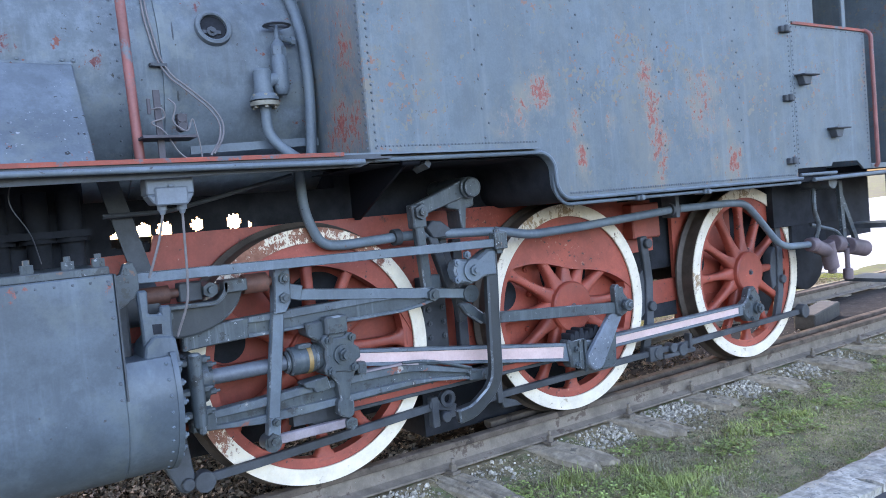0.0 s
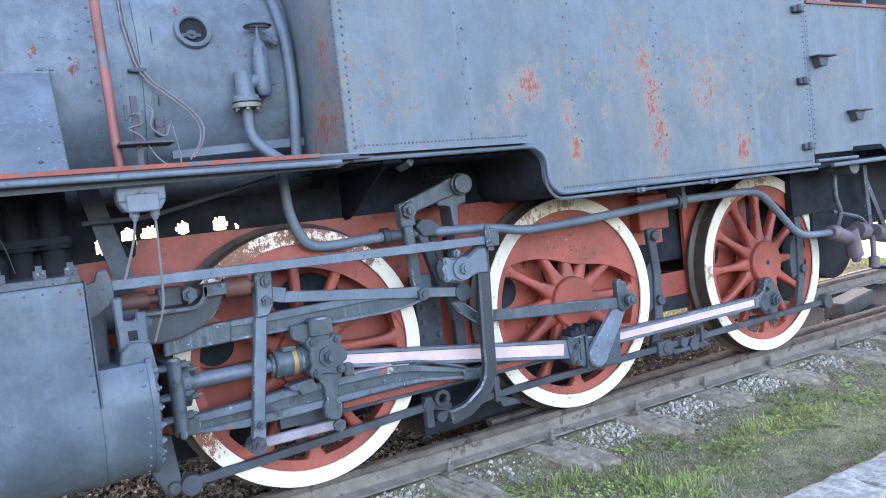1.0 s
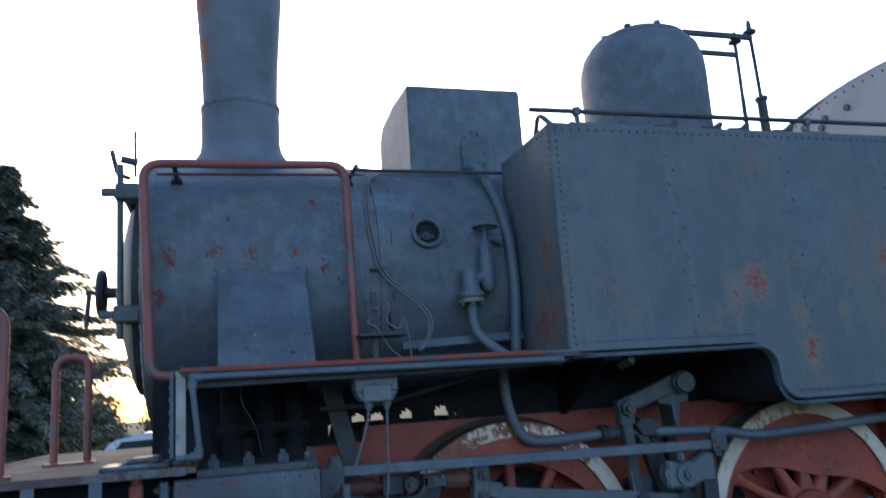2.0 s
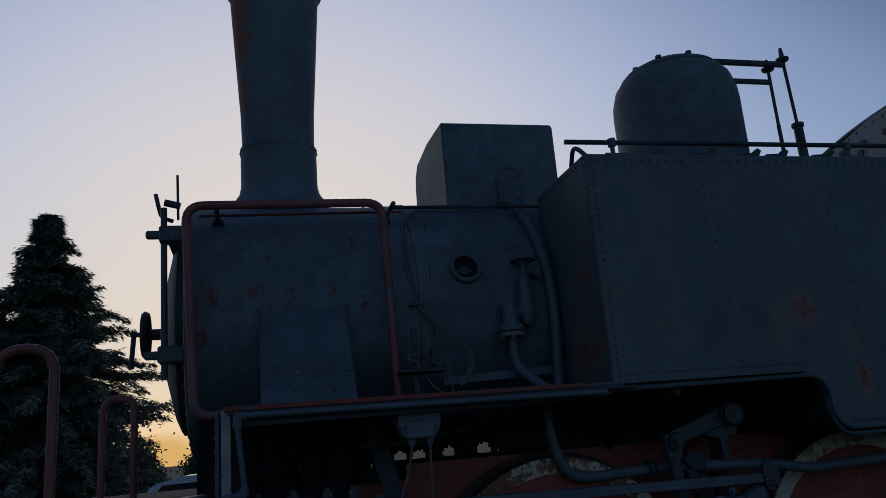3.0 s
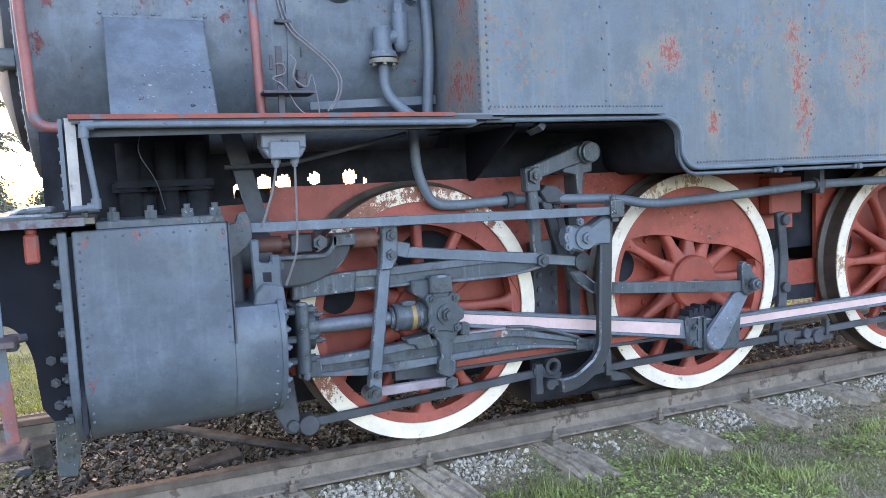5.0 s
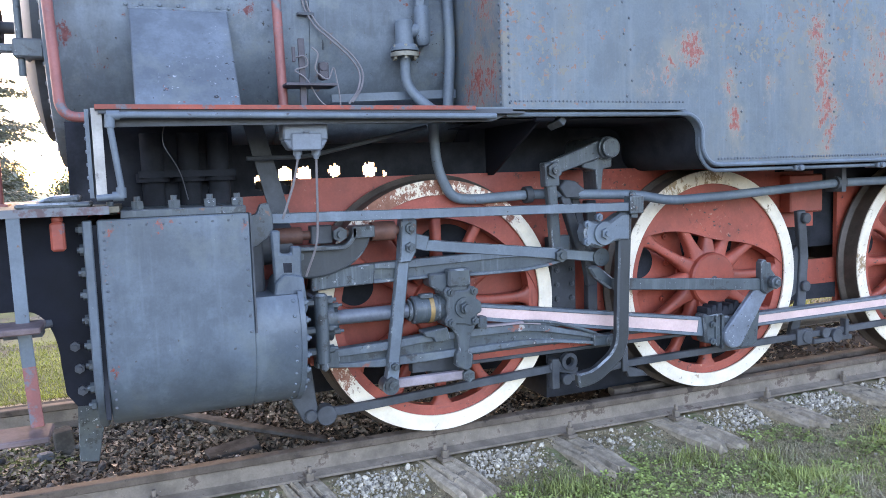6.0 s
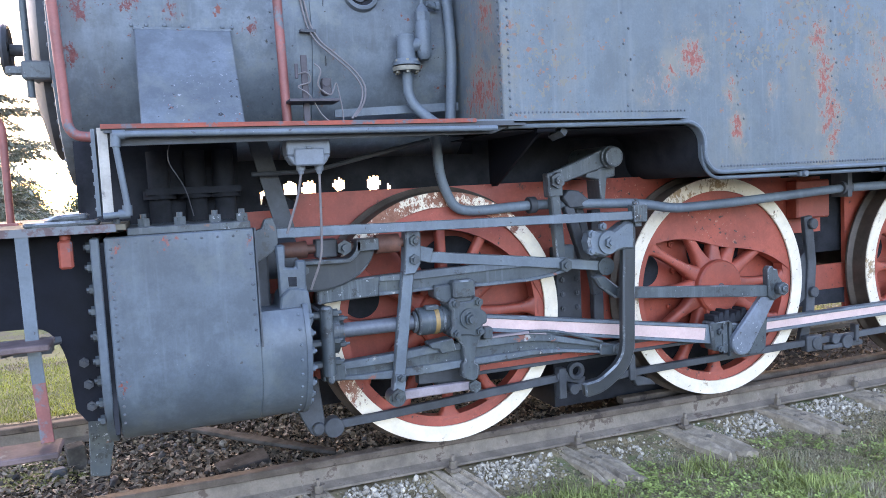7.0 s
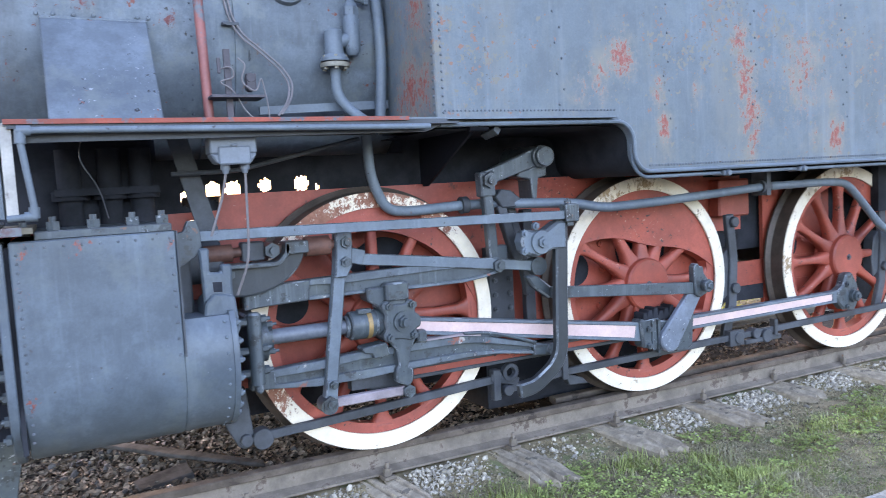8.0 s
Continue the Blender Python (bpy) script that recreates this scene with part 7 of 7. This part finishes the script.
# ---- trees and distance ----
def conifer(x, y, h, seed):
    """A dense conifer: level tiers of branches, each with flat drooping sprays that thin out to the tip."""
    r = random.Random(seed)
    tree = tagged(new("conifer_tree"), "tall dark conifer with drooping branches", "tree", "background trees")
    tree.location = (x, y, -0.25)
    bm = B()
    rod(bm, (0, 0, 0), (0, 0, h * 0.97), 0.018 * h, 10, 0.01)
    part("trunk", bm, M_BARK, tree)
    bm = B()
    vs, fs = [], []
    count = int(h * 42)
    for i in range(count):
        z = h * (0.05 + 0.94 * (i + r.random()) / count)
        reach = min(0.62 * (h - z) + 0.15, 3.4) * r.choice((r.uniform(0.5, 0.9), r.uniform(0.8, 1.18)))
        a = r.uniform(0, 6.283)
        out = Vector((math.cos(a), math.sin(a), 0))
        side = Vector((-out.y, out.x, 0))
        p0 = Vector((0, 0, z))
        p1 = p0 + out * reach * 0.6 - Vector((0, 0, reach * r.uniform(0.05, 0.22)))
        p2 = p0 + out * reach - Vector((0, 0, reach * r.uniform(0.05, 0.30)))
        rod(bm, p0, p1, 0.012 + 0.008 * reach, 4, 0.008)
        rod(bm, p1, p2, 0.008, 4, 0.003)
        for k in range(int(40 + reach * 210)):
            t = r.uniform(0.06, 1.0)
            c = p0.lerp(p1, t / 0.6) if t < 0.6 else p1.lerp(p2, (t - 0.6) / 0.4)
            c = c + Vector((r.gauss(0, 0.03), r.gauss(0, 0.03), r.gauss(0, 0.05)))
            size = (0.16 + 0.30 * (1 - t)) * r.uniform(0.6, 1.25)
            d = (out * r.uniform(0.25, 0.9) + side * r.choice((-1, 1)) * r.uniform(0.2, 0.9)).normalized() * size
            d.z -= size * r.uniform(-0.1, 0.75)
            w = d.cross(Vector((r.uniform(-0.6, 0.6), r.uniform(-0.6, 0.6), 1))).normalized() * r.uniform(0.012, 0.034)
            o = len(vs)
            vs += [c - w * 0.5, c + d * 0.45 + w, c + d, c + d * 0.45 - w]
            fs.append((o, o + 1, o + 2, o + 3))
    part("branchwork", bm, M_BARK, tree, kind="stuff")
    me = bpy.data.meshes.new("crown")
    me.from_pydata(vs, [], fs)
    me.materials.append(M_NEEDLE)
    new("crown", me).parent = tree
    return tree


def broadleaf(x, y, h, w, seed, material, label):
    r = random.Random(seed)
    tree = tagged(new("broadleaf_tree"), label, "tree", "background trees")
    tree.location = (x, y, -0.25)
    bm = B()
    rod(bm, (0, 0, 0), (0, 0, h * 0.55), 0.03 * h, 8, 0.012 * h)
    part("trunk", bm, M_BARK, tree)
    limbs = B()
    vs, fs = [], []
    for i in range(34):
        a, z = r.uniform(0, 6.283), h * r.uniform(0.28, 0.95)
        c = Vector((math.cos(a), math.sin(a), 0)) * w * r.uniform(0.15, 1.0) * (1 - 0.5 * abs(z / h - 0.5)) + Vector((0, 0, z))
        rod(limbs, (0, 0, h * r.uniform(0.2, 0.5)), c, 0.012 * h, 4, 0.004)
        s = w * r.uniform(0.18, 0.36)
        for k in range(330):
            q = c + Vector((r.gauss(0, s), r.gauss(0, s), r.gauss(0, s * 0.8)))
            d = Vector((r.uniform(-1, 1), r.uniform(-1, 1), r.uniform(-1, 1))).normalized() * r.uniform(0.05, 0.12)
            e = d.orthogonal().normalized() * d.length * 0.5
            o = len(vs)
            vs += [q - d, q + e, q + d, q - e]
            fs.append((o, o + 1, o + 2, o + 3))
    part("branchwork", limbs, M_BARK, tree, kind="stuff")
    me = bpy.data.meshes.new("crown")
    me.from_pydata(vs, [], fs)
    me.materials.append(material)
    new("crown", me).parent = tree
    return tree


conifer(-7.35, 20, 9.3, 3)
conifer(-10.1, 21, 8.9, 8)
broadleaf(-6.35, 30, 2.4, 0.8, 11, M_LEAF, "low autumn tree against the sunset")
broadleaf(-3.5, 32, 2.0, 1.0, 12, M_LEAF, "low bushy tree in the distance")
broadleaf(-9.0, 24, 3.6, 2.0, 13, M_LEAF, "bushy tree beneath the conifer")
broadleaf(-7.2, 23, 3.4, 1.9, 17, M_NEEDLE, "dense grey-green shrub beneath the conifer")
broadleaf(-0.5, 36, 3.2, 1.8, 14, M_LEAF, "low bushy tree in the distance")

# parked car far behind
def car(x, y):
    ob = tagged(new("parked_car"), "silver parked car far behind the locomotive", "car")
    ob.location = (x, y, -0.22)
    bm = B()
    prism(bm, [(-2.05, 0.28), (2.05, 0.28), (2.1, 0.62), (1.75, 0.82), (1.0, 0.9), (-1.9, 0.92), (-2.1, 0.7)], -0.82, 0.82)
    prism(bm, [(-1.8, 0.9), (1.05, 0.9), (0.45, 1.38), (0.1, 1.45), (-1.0, 1.45), (-1.45, 1.36)], -0.72, 0.72)
    body = part("body", bm, M_CAR, ob, bevel=0.06)
    bm = B()
    for pts in ([(-1.6, 0.95), (-0.5, 0.95), (-0.5, 1.36), (-1.3, 1.34)], [(-0.42, 0.95), (0.85, 0.95), (0.4, 1.32), (-0.42, 1.36)]):
        prism(bm, pts, -0.735, 0.735)
    part("side_window", bm, M_GLASS, ob)
    for wx in (-1.3, 1.3):
        for wy in (-0.76, 0.76):
            bm = B()
            rod(bm, (wx, wy - 0.09, 0.31), (wx, wy + 0.09, 0.31), 0.31, 24)
            t = part("tyre", bm, M_RUBBER, ob)
            bm = B()
            rod(bm, (wx, wy - 0.1, 0.31), (wx, wy + 0.1, 0.31), 0.2, 20)
            part("rim", bm, M_PLASTIC, t)
    return ob


car(-1.55, 9.6)

# low sunset sky far behind the trees
m_glow = bpy.data.materials.new("sunset_sky")
m_glow.use_nodes = True
gn, gl = m_glow.node_tree.nodes, m_glow.node_tree.links
gn.remove(gn["Principled BSDF"])
g_tc, g_map, g_grad = gn.new("ShaderNodeTexCoord"), gn.new("ShaderNodeMapping"), gn.new("ShaderNodeTexGradient")
g_grad.gradient_type = "SPHERICAL"
g_map.inputs["Scale"].default_value = (1 / 46, 1, 1 / 26)
g_ramp, g_glow, g_clear, g_mix = gn.new("ShaderNodeMapRange"), gn.new("ShaderNodeEmission"), gn.new("ShaderNodeBsdfTransparent"), gn.new("ShaderNodeMixShader")
g_ramp.interpolation_type = "SMOOTHSTEP"
g_ramp.inputs["From Min"].default_value, g_ramp.inputs["From Max"].default_value = 0.0, 0.75
g_glow.inputs["Color"].default_value, g_glow.inputs["Strength"].default_value = (1.0, 0.62, 0.20, 1), 1.5
for a, b in ((g_tc.outputs["Object"], g_map.inputs["Vector"]), (g_map.outputs["Vector"], g_grad.inputs["Vector"]), (g_grad.outputs["Fac"], g_ramp.inputs["Value"]), (g_ramp.outputs["Result"], g_mix.inputs["Fac"]),
             (g_clear.outputs[0], g_mix.inputs[1]), (g_glow.outputs[0], g_mix.inputs[2]), (g_mix.outputs[0], gn["Material Output"].inputs["Surface"])):
    gl.new(a, b)
bm = B()
box(bm, -50, 50, -0.1, 0.1, -28, 28)
glow = tagged(part("backdrop_sunset", bm, m_glow), "warm yellow sunset sky low behind the trees", "sky", kind="structure")
glow.location = (-82, 700, 6)
